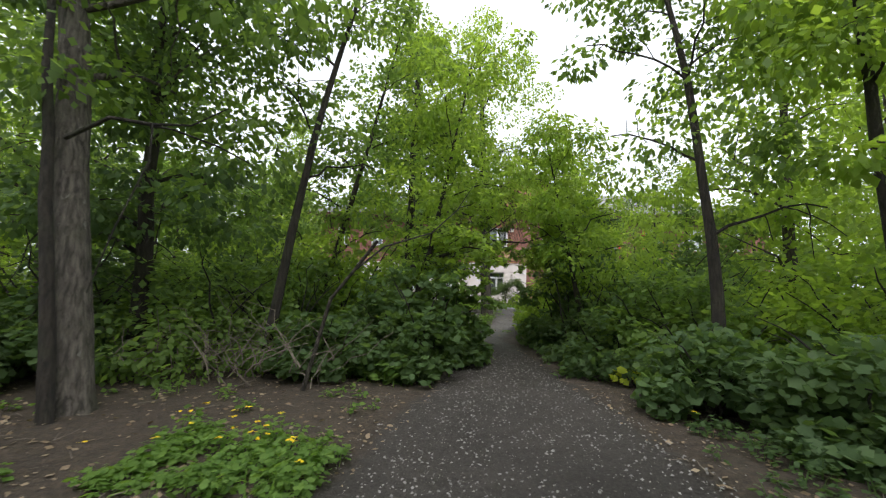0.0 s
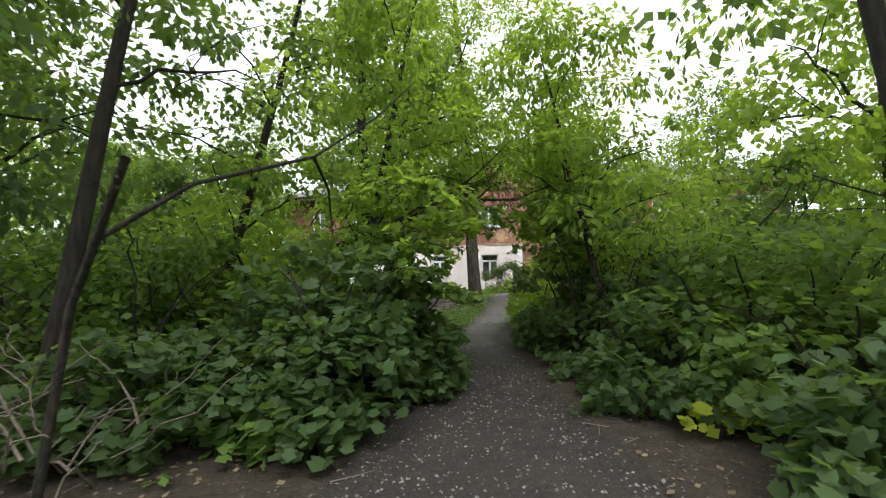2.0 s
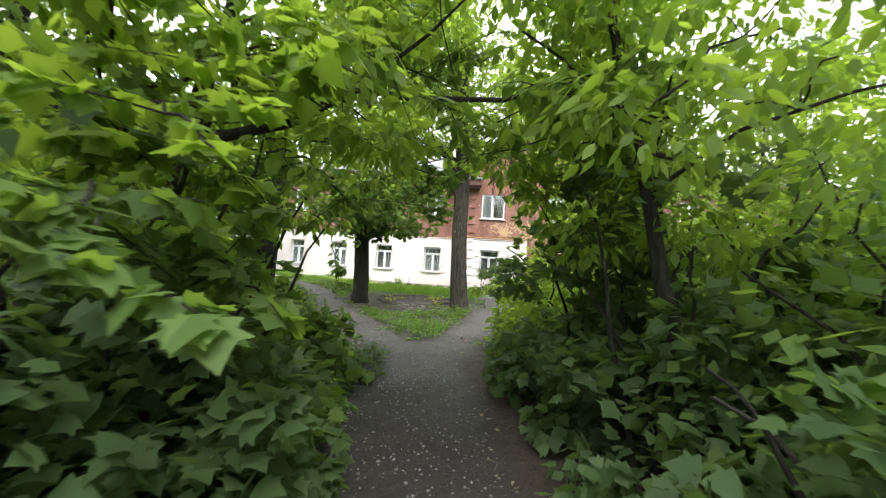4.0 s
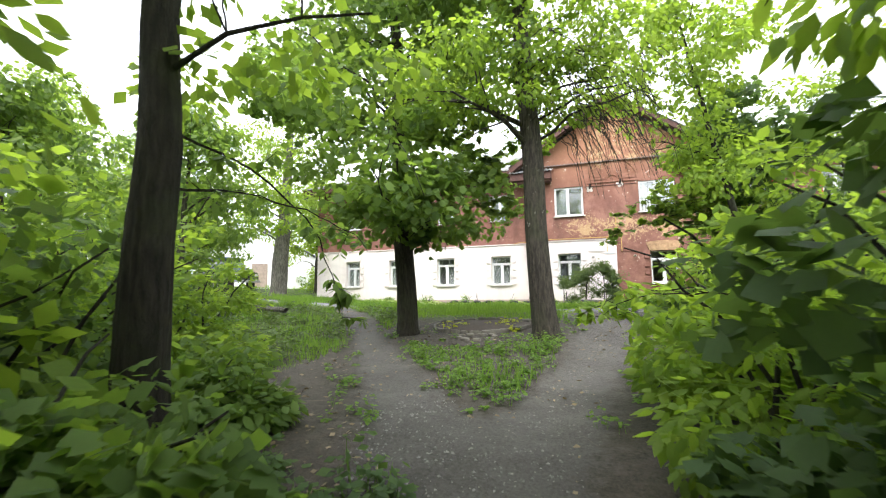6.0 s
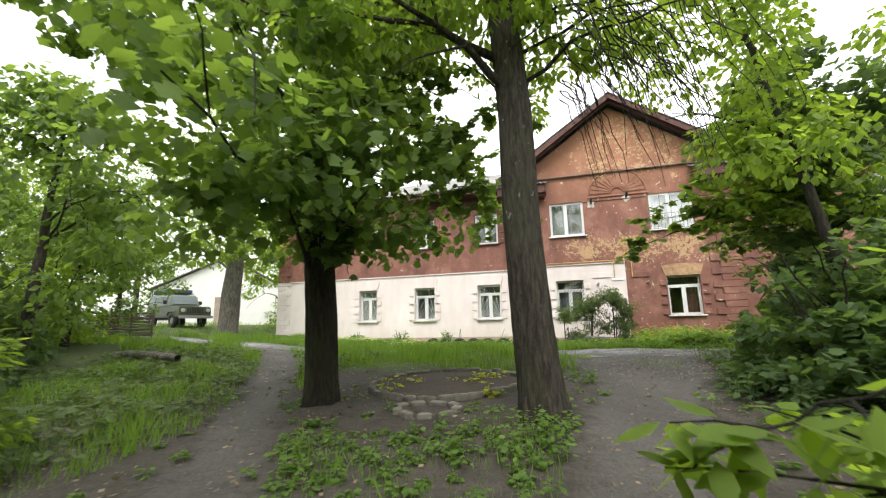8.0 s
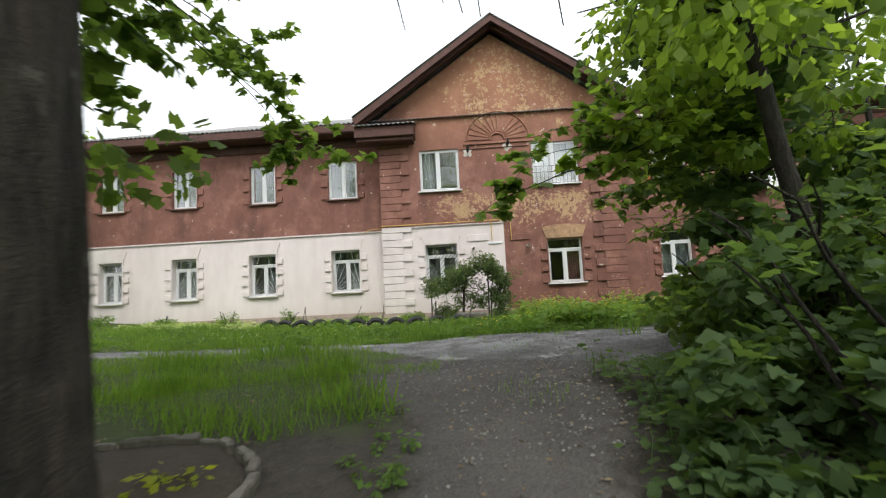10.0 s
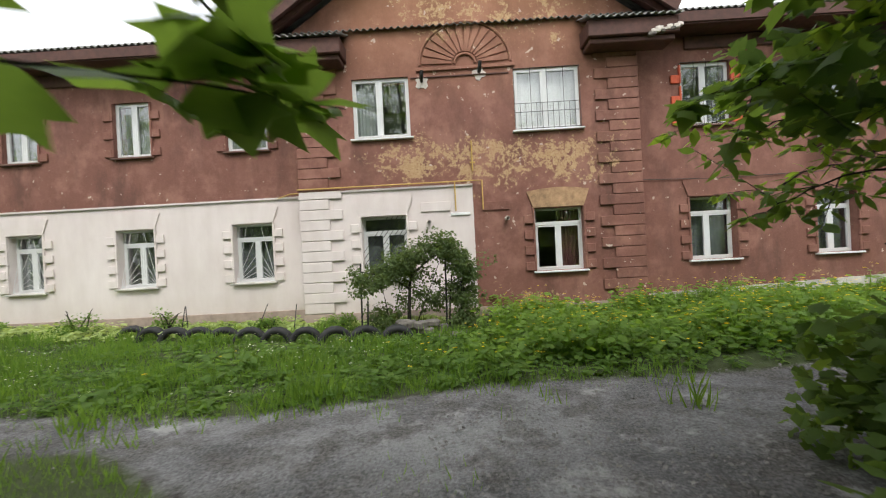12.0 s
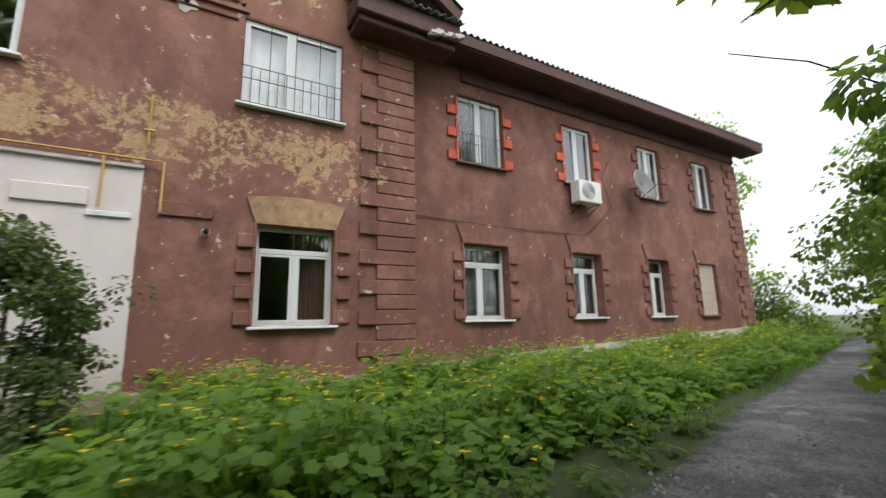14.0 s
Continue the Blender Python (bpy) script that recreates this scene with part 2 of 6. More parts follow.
def leaves(name, at, size, shape, mat, rng, out=None, hang=0.35, spread=0.55, toss=0.45):
    """Many leaves as one mesh. at: N places; size: N lengths; out: N directions along which the blades point."""
    at = np.asarray(at, float)
    n = len(at)
    size = np.broadcast_to(np.asarray(size, float), (n,))
    a = rng.uniform(0, 2 * math.pi, n)
    d = np.stack([np.cos(a), np.sin(a), np.zeros(n)], 1)
    if out is not None:
        d = d * spread + np.asarray(out, float)
    d[:, 2] -= hang * rng.uniform(0.2, 1.4, n)
    d /= np.linalg.norm(d, axis=1)[:, None] + 1e-9
    up = np.stack([rng.normal(0, toss, n), rng.normal(0, toss, n), np.ones(n)], 1)
    x = np.cross(d, up)
    x /= np.linalg.norm(x, axis=1)[:, None] + 1e-9
    z = np.cross(x, d)
    base, faces = shape
    V = at[:, None, :] + size[:, None, None] * (base[None, :, 0:1] * x[:, None, :] + base[None, :, 1:2] * d[:, None, :] + base[None, :, 2:3] * z[:, None, :])
    k = len(base)
    F = faces[None] + (np.arange(n) * k)[:, None, None]
    return mesh_of(name, V.reshape(-1, 3), F.reshape(-1, 3), mat)


def clumps(rng, centres, radii, per, flat=0.6, shell=0.45):
    """Leaf places: per leaves round each centre, thicker towards the clump's skin."""
    C, R = np.asarray(centres, float), np.asarray(radii, float)
    n = len(C) * per
    d = rng.normal(size=(n, 3))
    d /= np.linalg.norm(d, axis=1)[:, None]
    r = rng.uniform(shell ** 3, 1, n) ** (1 / 3.0)
    idx = np.repeat(np.arange(len(C)), per)
    off = d * r[:, None] * R[idx][:, None]
    off[:, 2] *= flat
    return C[idx] + off, d


# ---- the lie of the land ----
def land(x, y):
    """Height of the ground."""
    x, y = np.asarray(x, float), np.asarray(y, float)
    z = np.interp(y, [-60, -24, -20.5, -17, -14, -12, -10, -7.5, -5, -2, 0, 30], [-0.30, -0.30, -0.22, -0.10, 0.08, 0.28, 0.44, 0.45, 0.40, 0.36, 0.40, 0.6])
    left = np.clip((-x - 3.0) / 12.0, 0, 1)
    z = z + 0.55 * left * left * (3 - 2 * left) * np.clip((y + 22) / 10.0, 0, 1)
    far = np.clip((-x - 12.0) / 9.0, 0, 1)
    z = z + 0.6 * far * far * (3 - 2 * far) * np.clip((y + 22) / 10.0, 0, 1)
    right = np.clip((x - 9.0) / 11.0, 0, 1)
    z = z + 0.30 * right * right * np.clip((y + 12) / 8.0, 0, 1)
    z = z + 0.10 * np.exp(-((x - 1.6) ** 2 + (y + 13.7) ** 2) / 0.9)
    return z + 0.02 * np.sin(1.7 * x + 0.6 * y) + 0.016 * np.sin(2.3 * y - 1.1 * x)


def gz(x, y):
    return float(land(x, y))


def polyline_distance(X, Y, pts):
    best, bw = np.full(X.shape, 1e9), np.zeros(X.shape)
    for (ax, ay, aw), (bx, by, bw2) in zip(pts[:-1], pts[1:]):
        dx, dy = bx - ax, by - ay
        t = np.clip(((X - ax) * dx + (Y - ay) * dy) / (dx * dx + dy * dy), 0, 1)
        d = np.hypot(X - ax - t * dx, Y - ay - t * dy) - (aw + t * (bw2 - aw))
        best = np.minimum(best, d)
    return best


MAIN_PATH = [(1.9, -60, 1.5), (1.9, -36, 1.5), (2.1, -30, 1.45), (2.15, -26, 1.25), (2.05, -23.5, 0.95), (1.9, -21, 0.7), (1.4, -18.8, 0.7)]
FORKS = [[(1.4, -18.8, 0.7), (0.2, -17.0, 0.42), (-0.9, -15.3, 0.36), (-2.2, -13.2, 0.32), (-4.2, -10.2, 0.28), (-6.2, -7.8, 0.32), (-9.5, -6.6, 0.5)],
         [(1.4, -18.8, 0.7), (1.9, -17, 0.42), (2.3, -15, 0.42), (2.7, -12.5, 0.55), (3.0, -10.4, 0.9), (2.3, -8.9, 1.15), (4.0, -8, 1.4)]]
ROAD = [(-40, -4.5, 1.6), (-14, -6.3, 0.9), (-4, -6.4, 0.5), (0.6, -6.55, 0.42), (2.7, -7.1, 1.1), (4.5, -7.2, 1.7), (7.0, -6.7, 1.2), (10.0, -5.2, 0.65), (14.0, -4.2, 0.5), (19.0, -3.0, 0.5), (30, -1.5, 0.5), (60, 3, 0.6)]


def ground_object():
    xs = np.concatenate([[-900, -300, -120, -70, -45, -32, -24], np.arange(-18, 22, 0.16), [23, 26, 32, 45, 70, 120, 300, 900]])
    ys = np.concatenate([[-900, -300, -120, -70, -50, -42], np.arange(-36, 1, 0.16), [2, 4, 8, 14, 24, 40, 70, 120, 300, 900]])
    X, Y = np.meshgrid(xs, ys)
    Z = land(X, Y)
    rng = np.random.default_rng(3)
    main = polyline_distance(X, Y, MAIN_PATH)
    fork = np.minimum(polyline_distance(X, Y, FORKS[0]), polyline_distance(X, Y, FORKS[1]))
    road = polyline_distance(X, Y, ROAD)
    path = np.clip(0.5 - np.minimum(main / 0.35, fork / 0.7), 0, 1)
    asphalt = np.clip(0.5 - road / 0.4, 0, 1)
    Z = Z + rng.normal(0, 0.006, Z.shape) - 0.03 * path
    lawn = np.clip((Y + 13.4) / 1.2, 0, 1) * np.clip((Y + 11.8 - 0.1 * X) / 1.5, 0, 1)
    lawn = np.maximum(lawn, np.clip((-X - 3.2) / 1.5, 0, 1) * np.clip((Y + 18) / 2, 0, 1))
    lawn = lawn * (1 - path) * (1 - asphalt) * np.clip(1 - (X - 2.0) / 1.0 * np.clip((-6.5 - Y) / 1.0, 0, 1), 0, 1)
    nx, ny = len(xs), len(ys)
    i = np.arange(nx * ny).reshape(ny, nx)
    F = np.stack([i[:-1, :-1], i[:-1, 1:], i[1:, 1:], i[1:, :-1]], -1).reshape(-1, 4)
    me = mesh_of("ground", np.stack([X, Y, Z], -1).reshape(-1, 3), F, GROUND, True)
    for key, val in (("path", path), ("asphalt", asphalt), ("lawn", lawn)):
        me.attributes.new(key, "FLOAT", "POINT").data.foreach_set("value", val.ravel().astype(np.float32))
    return tagged(new("ground", me), "bare trodden earth with leaf litter, lawn patches and a worn path", "ground", kind="structure")


def ground_material():
    m, nt, b = material("earth_path_and_lawn", 0.95)
    att = {}
    for k in ("path", "asphalt", "lawn"):
        a = nt.nodes.new("ShaderNodeAttribute")
        a.attribute_name = k
        att[k] = a.outputs["Fac"]
    fine, mid, big = tex(nt, 38, 6, 0.7), tex(nt, 7, 5, 0.65), tex(nt, 0.9, 4)
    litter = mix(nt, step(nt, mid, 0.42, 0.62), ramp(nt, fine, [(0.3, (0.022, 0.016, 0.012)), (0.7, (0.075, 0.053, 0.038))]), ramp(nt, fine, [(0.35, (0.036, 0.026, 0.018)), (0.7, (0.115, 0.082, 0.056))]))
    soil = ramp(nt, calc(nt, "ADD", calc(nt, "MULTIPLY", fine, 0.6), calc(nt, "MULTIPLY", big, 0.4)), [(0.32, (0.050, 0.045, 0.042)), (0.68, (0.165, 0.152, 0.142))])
    # path soil of the wood, with the trees' shade put into its colour
    shaded_soil = ramp(nt, calc(nt, "ADD", calc(nt, "MULTIPLY", fine, 0.7), calc(nt, "MULTIPLY", big, 0.3)), [(0.32, (0.017, 0.0135, 0.0115)), (0.66, (0.066, 0.055, 0.048))])
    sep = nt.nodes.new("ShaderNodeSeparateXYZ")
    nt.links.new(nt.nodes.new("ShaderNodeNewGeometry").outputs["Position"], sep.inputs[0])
    soil = mix(nt, step(nt, calc(nt, "ADD", sep.outputs[1], calc(nt, "MULTIPLY", big, 2.0)), -20.5, -17.0), shaded_soil, soil)
    grit = tex(nt, 30, 2, 0.5, kind="ShaderNodeTexVoronoi")
    soil = mix(nt, calc(nt, "MULTIPLY", calc(nt, "LESS_THAN", grit, 0.14), 0.35), soil, (0.22, 0.205, 0.185))
    tar = ramp(nt, calc(nt, "ADD", calc(nt, "MULTIPLY", fine, 0.5), calc(nt, "MULTIPLY", big, 0.5)), [(0.40, (0.105, 0.103, 0.104)), (0.60, (0.360, 0.357, 0.362))])
    tar = mix(nt, calc(nt, "MULTIPLY", step(nt, tex(nt, 2.0, 7, 0.75), 0.46, 0.60), 0.8), tar, ramp(nt, fine, [(0.38, (0.058, 0.052, 0.047)), (0.62, (0.185, 0.170, 0.158))]))
    worn = step(nt, tex(nt, 1.6, 6, 0.7), 0.58, 0.66)
    tar = mix(nt, calc(nt, "MULTIPLY", worn, 0.7), tar, (0.50, 0.49, 0.485))
    turf = ramp(nt, calc(nt, "ADD", calc(nt, "MULTIPLY", fine, 0.6), calc(nt, "MULTIPLY", mid, 0.4)), [(0.3, (0.045, 0.062, 0.020)), (0.7, (0.100, 0.130, 0.042))])
    edge = calc(nt, "MULTIPLY", calc(nt, "SUBTRACT", calc(nt, "ADD", calc(nt, "MULTIPLY", mid, 0.6), calc(nt, "MULTIPLY", tex(nt, 2.0, 5, 0.6), 0.4)), 0.5), 1.8)
    # lighter litter outside the wood: the open light is put into its colour
    lit_litter = ramp(nt, calc(nt, "ADD", calc(nt, "MULTIPLY", fine, 0.6), calc(nt, "MULTIPLY", mid, 0.4)), [(0.34, (0.030, 0.025, 0.021)), (0.66, (0.115, 0.098, 0.082))])
    litter = mix(nt, step(nt, calc(nt, "ADD", sep.outputs[1], calc(nt, "MULTIPLY", big, 2.0)), -20.0, -16.5), litter, lit_litter)
    c = mix(nt, step(nt, calc(nt, "ADD", att["lawn"], edge), 0.35, 0.65), litter, turf)
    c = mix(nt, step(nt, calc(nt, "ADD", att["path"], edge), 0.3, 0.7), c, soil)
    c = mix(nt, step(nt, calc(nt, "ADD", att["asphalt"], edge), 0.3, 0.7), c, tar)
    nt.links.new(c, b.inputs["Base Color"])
    bump(nt, b, calc(nt, "ADD", fine, calc(nt, "MULTIPLY", mid, 1.5)), 0.85, 0.05)
    return m


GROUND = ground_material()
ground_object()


# ---- the two-storey house ----
def stucco_material(name="old_red_and_pink_stucco"):
    """Brick-red paint over yellow, flaking, with one flat's ground-floor front repainted pale pink."""
    m, nt, b = material(name, 0.88)
    g = nt.nodes.new("ShaderNodeNewGeometry").outputs["Position"]
    sep = nt.nodes.new("ShaderNodeSeparateXYZ")
    nt.links.new(g, sep.inputs[0])
    x, z = sep.outputs[0], sep.outputs[2]
    fine, mid, big = tex(nt, 26, 6, 0.65, g), tex(nt, 6.5, 9, 0.76, g), tex(nt, 0.5, 4, 0.55, g)
    run = tex(nt, 3.0, 5, 0.6, g, stretch=(1.0, 1.0, 0.3))
    red = ramp(nt, calc(nt, "ADD", calc(nt, "MULTIPLY", run, 0.25), calc(nt, "ADD", calc(nt, "MULTIPLY", mid, 0.3), calc(nt, "MULTIPLY", big, 0.45))), [(0.3, (0.115, 0.050, 0.038)), (0.5, (0.178, 0.077, 0.058)), (0.72, (0.255, 0.124, 0.096))])
    red = mix(nt, calc(nt, "MULTIPLY", step(nt, fine, 0.45, 0.75), 0.3), red, (0.300, 0.130, 0.092))
    red = mix(nt, calc(nt, "MULTIPLY", step(nt, tex(nt, 1.3, 6, 0.68, g), 0.48, 0.64), 0.6), red, (0.325, 0.165, 0.125))
    red = mix(nt, calc(nt, "MULTIPLY", step(nt, tex(nt, 0.9, 7, 0.7, g, stretch=(1.3, 1.3, 0.5)), 0.50, 0.66), 0.72), red, (0.088, 0.040, 0.032))
    info = nt.nodes.new("ShaderNodeObjectInfo")
    red = mix(nt, calc(nt, "MULTIPLY", info.outputs["Random"], 0.22), red, (0.33, 0.15, 0.11))
    # the bay's upper middle blends towards a lighter orange-tan
    bay_top_tan = calc(nt, "MULTIPLY", step(nt, calc(nt, "ABSOLUTE", calc(nt, "SUBTRACT", x, 4.2)), 4.4, 2.6), step(nt, z, 5.2, 8.4))
    red = mix(nt, calc(nt, "MULTIPLY", bay_top_tan, 0.45), red, (0.50, 0.245, 0.120))
    # where the coat flakes: the belt between the storeys of the middle bay and its gable
    belt = calc(nt, "MULTIPLY", step(nt, calc(nt, "ABSOLUTE", calc(nt, "SUBTRACT", z, 4.0)), 1.1, 0.25), step(nt, calc(nt, "ABSOLUTE", calc(nt, "SUBTRACT", x, 4.6)), 3.7, 2.2))
    top = calc(nt, "MULTIPLY", step(nt, z, 6.1, 7.2), step(nt, calc(nt, "ABSOLUTE", calc(nt, "SUBTRACT", x, 4.6)), 3.8, 1.4))
    foot = calc(nt, "MULTIPLY", step(nt, z, 1.5, 0.7), 0.62)
    where = calc(nt, "ADD", calc(nt, "MAXIMUM", belt, calc(nt, "MULTIPLY", top, 0.8)), foot)
    flake = step(nt, calc(nt, "ADD", calc(nt, "MULTIPLY", where, 0.155), calc(nt, "ADD", calc(nt, "MULTIPLY", mid, 0.65), calc(nt, "MULTIPLY", tex(nt, 1.9, 5, 0.6, g), 0.35))), 0.635, 0.67)
    old = ramp(nt, fine, [(0.3, (0.36, 0.215, 0.105)), (0.7, (0.56, 0.40, 0.22))])
    red = mix(nt, calc(nt, "MULTIPLY", flake, 0.85), red, old)
    red = mix(nt, calc(nt, "MULTIPLY", calc(nt, "MULTIPLY", belt, step(nt, tex(nt, 1.7, 5, 0.6, g), 0.42, 0.62)), 0.25), red, (0.36, 0.185, 0.115))
    chip = step(nt, tex(nt, 5.5, 4, 0.6, g), 0.665, 0.685)
    red = mix(nt, chip, red, (0.52, 0.40, 0.33))
    pink = ramp(nt, calc(nt, "ADD", calc(nt, "MULTIPLY", run, 0.5), calc(nt, "MULTIPLY", big, 0.5)), [(0.3, (0.60, 0.525, 0.505)), (0.7, (0.745, 0.680, 0.662))])
    pink = mix(nt, calc(nt, "MULTIPLY", step(nt, z, 1.2, 0.45), calc(nt, "MULTIPLY", mid, 0.9)), pink, (0.46, 0.39, 0.33))
    edge = calc(nt, "MULTIPLY", calc(nt, "SUBTRACT", mid, 0.5), 0.05)
    fresh = calc(nt, "MULTIPLY", calc(nt, "LESS_THAN", calc(nt, "ADD", x, edge), 4.03), calc(nt, "LESS_THAN", calc(nt, "ADD", z, edge), 3.47))
    nt.links.new(mix(nt, fresh, red, pink), b.inputs["Base Color"])
    h = calc(nt, "ADD", calc(nt, "MULTIPLY", fine, 0.35), calc(nt, "MULTIPLY", calc(nt, "MULTIPLY", flake, -1.0), calc(nt, "SUBTRACT", 1.0, fresh)))
    bump(nt, b, calc(nt, "ADD", h, calc(nt, "MULTIPLY", mid, 0.5)), 0.35, 0.02)
    return m


STUCCO = stucco_material()
PLINTH = plain("plinth_whitewash", (0.52, 0.50, 0.46), 0.9, vary=0.4, scale=6)
PLINTH_PINK = plain("plinth_dusty_pink", (0.36, 0.28, 0.235), 0.9, vary=0.35, scale=6)
PVC = plain("white_pvc", (0.66, 0.67, 0.67), 0.35, vary=0.05, scale=3, relief=0.02)
SILL_METAL = plain("sill_sheet", (0.72, 0.73, 0.74), 0.4, 0.0, vary=0.12, scale=5, relief=0.03)
SILL_DARK = plain("sill_brown", (0.16, 0.085, 0.065), 0.6, vary=0.3)
IRON = plain("dark_iron", (0.05, 0.048, 0.046), 0.55, 0.4, vary=0.3, scale=30)
WOOD_BROWN = plain("brown_eave_board", (0.085, 0.035, 0.026), 0.75, vary=0.45, scale=9)
SLATE = plain("grey_corrugated_sheet", (0.23, 0.225, 0.215), 0.9, vary=0.35, scale=5, relief=0.3)
PIPE_YELLOW = plain("gas_pipe_yellow", (0.52, 0.33, 0.08), 0.5, vary=0.25, scale=12)
ORANGE = plain("orange_red_brick_paint", (0.55, 0.10, 0.045), 0.8, vary=0.3, scale=9)
# dim grey sheet behind panes, coloured for their dark reflections
DIM_REFLECTION = plain("dim_grey_reflection", (0.13, 0.145, 0.15), 0.9, vary=0.4, scale=6)
CURTAIN = plain("grey_curtain", (0.27, 0.29, 0.29), 0.9, vary=0.25, scale=8)
CURTAIN_RED = plain("dark_red_curtain", (0.10, 0.032, 0.034), 0.9, vary=0.3, scale=8)
# white sheet behind one upper window, coloured for the sky its glass reflects
SKY_REFLECTION = plain("white_sky_reflection", (0.70, 0.70, 0.68), 0.9, vary=0.15, scale=8)
ROOM = plain("room_plaster", (0.42, 0.41, 0.39), 0.9)
PALE_PATCH = plain("pale_mortar", (0.60, 0.55, 0.50), 0.9, vary=0.2)
BOARD = plain("boarded_pale_panel", (0.46, 0.37, 0.31), 0.85, vary=0.15)

GLASS, gnt, gb = material("window_glass", 0.02)
gb.inputs["Base Color"].default_value = (0.86, 0.90, 0.90, 1)
gb.inputs["Transmission Weight"].default_value = 1.0
gb.inputs["IOR"].default_value = 1.85
gb.inputs["Specular IOR Level"].default_value = 0.9

FADED = plain("faded_yellow_red_plaster", (0.40, 0.25, 0.14), 0.9, vary=0.6, scale=7)
BAY_Y = -0.60
LEFT_END, RIGHT_END, BAY_L, BAY_R = -12.3, 20.4, 0.0, 7.92
EAVE = 6.85
house = tagged(new("apartment_building"), "two-storey old house, flaking brick-red stucco, pale pink repainted corner", "building")


def wall_with_openings(name, x0, x1, z0, z1, holes, y, thick=0.42):
    """A wall facing -y, with openings (x0, x1, z0, z1) that go through."""
    xs = sorted({x0, x1, *[h[0] for h in holes], *[h[1] for h in holes]})
    zs = sorted({z0, z1, *[h[2] for h in holes], *[h[3] for h in holes]})
    bm = bmesh.new()

    def quad(*c):
        bm.faces.new([bm.verts.new(p) for p in c])

    for a, b in zip(xs[:-1], xs[1:]):
        for c, d in zip(zs[:-1], zs[1:]):
            if any(h[0] <= a and b <= h[1] and h[2] <= c and d <= h[3] for h in holes):
                continue
            quad((a, y, c), (b, y, c), (b, y, d), (a, y, d))
            quad((a, y + thick, d), (b, y + thick, d), (b, y + thick, c), (a, y + thick, c))
    for a, b, c, d in holes:
        quad((a, y, c), (a, y + thick, c), (b, y + thick, c), (b, y, c))
        quad((a, y, d), (b, y, d), (b, y + thick, d), (a, y + thick, d))
        quad((a, y, c), (a, y, d), (a, y + thick, d), (a, y + thick, c))
        quad((b, y, c), (b, y + thick, c), (b, y + thick, d), (b, y, d))
    for s, e in (((x0, z0), (x0, z1)), ((x1, z1), (x1, z0)), ((x0, z1), (x1, z1)), ((x1, z0), (x0, z0))):
        quad((s[0], y, s[1]), (s[0], y + thick, s[1]), (e[0], y + thick, e[1]), (e[0], y, e[1]))
    bmesh.ops.remove_doubles(bm, verts=bm.verts, dist=1e-5)
    bmesh.ops.recalc_face_normals(bm, faces=bm.faces)
    return part(name, bm, STUCCO, house)


# windows: x0, x1, z0, z1, kind
GL = [(-1.96, -0.96), (-4.91, -3.95), (-7.72, -6.81), (-10.42, -9.55)]
LEFT_LOW = [(a, b, 1.40, 2.85) for a, b in GL]
LEFT_UP = [(-2.0, -0.96, 4.68, 6.06), (-4.84, -3.91, 4.68, 6.06), (-7.70, -6.80, 4.68, 6.06), (-10.4, -9.5, 4.68, 6.06)]
BAY_LOW = [(1.40, 2.45, 1.36, 2.81), (5.43, 6.55, 1.36, 2.81)]
BAY_UP = [(1.33, 2.66, 4.64, 6.05), (5.10, 6.61, 4.64, 6.07)]
RIGHT_LOW = [(9.33, 10.45, 1.40, 2.93), (12.36, 13.35, 1.42, 2.93), (15.18, 16.08, 1.42, 2.93), (17.55, 18.45, 1.42, 2.93)]
RIGHT_UP = [(9.26, 10.45, 4.68, 6.22), (12.33, 13.37, 4.68, 6.22), (15.22, 16.2, 4.68, 6.22), (17.85, 18.8, 4.68, 6.22)]

walls = {
    "left": wall_with_openings("wall", LEFT_END, BAY_L, 0.2, EAVE + 0.1, LEFT_LOW + LEFT_UP, 0.0),
    "bay": wall_with_openings("wall", BAY_L, BAY_R, 0.2, 6.9, BAY_LOW + BAY_UP, BAY_Y, 0.5),
    "right": wall_with_openings("wall", BAY_R, RIGHT_END, 0.2, EAVE + 0.1, RIGHT_LOW + RIGHT_UP, 0.0),
}
for x in (LEFT_END, RIGHT_END - 0.42):
    block("wall", (x, x + 0.42, 0.42, 12.0, 0.2, EAVE + 0.1), STUCCO, house)
block("wall", (LEFT_END, RIGHT_END, 12.0, 12.42, 0.2, EAVE + 0.1), STUCCO, house)
for x in (BAY_L, BAY_R - 0.4):
    block("wall", (x, x + 0.4, BAY_Y + 0.5, 0.42, 0.2, 6.9), STUCCO, house)
block("floor_slab", (LEFT_END + 0.42, RIGHT_END - 0.42, 0.42, 12.0, 3.3, 3.6), ROOM, house)
block("floor_slab", (LEFT_END + 0.42, RIGHT_END - 0.42, 0.42, 12.0, 0.3, 0.5), ROOM, house)
block("partition", (LEFT_END + 0.42, RIGHT_END - 0.42, 4.6, 4.8, 0.5, 6.9), ROOM, house)
for x in (-9.0, -5.6, -2.8, 0.3, 4.0, 7.9, 11.4, 14.2, 16.9):
    block("partition", (x - 0.06, x + 0.06, 0.43, 4.6, 0.5, 6.9), ROOM, house)
# gable over the bay
bm = bmesh.new()
for y in (BAY_Y, BAY_Y + 0.4):
    bm.faces.new([bm.verts.new(p) for p in ((BAY_L, y, 6.9), (BAY_R, y, 6.9), (BAY_R, y, 7.25), (3.96, y, 10.0), (BAY_L, y, 7.25))])
part("gable", bm, STUCCO, house)
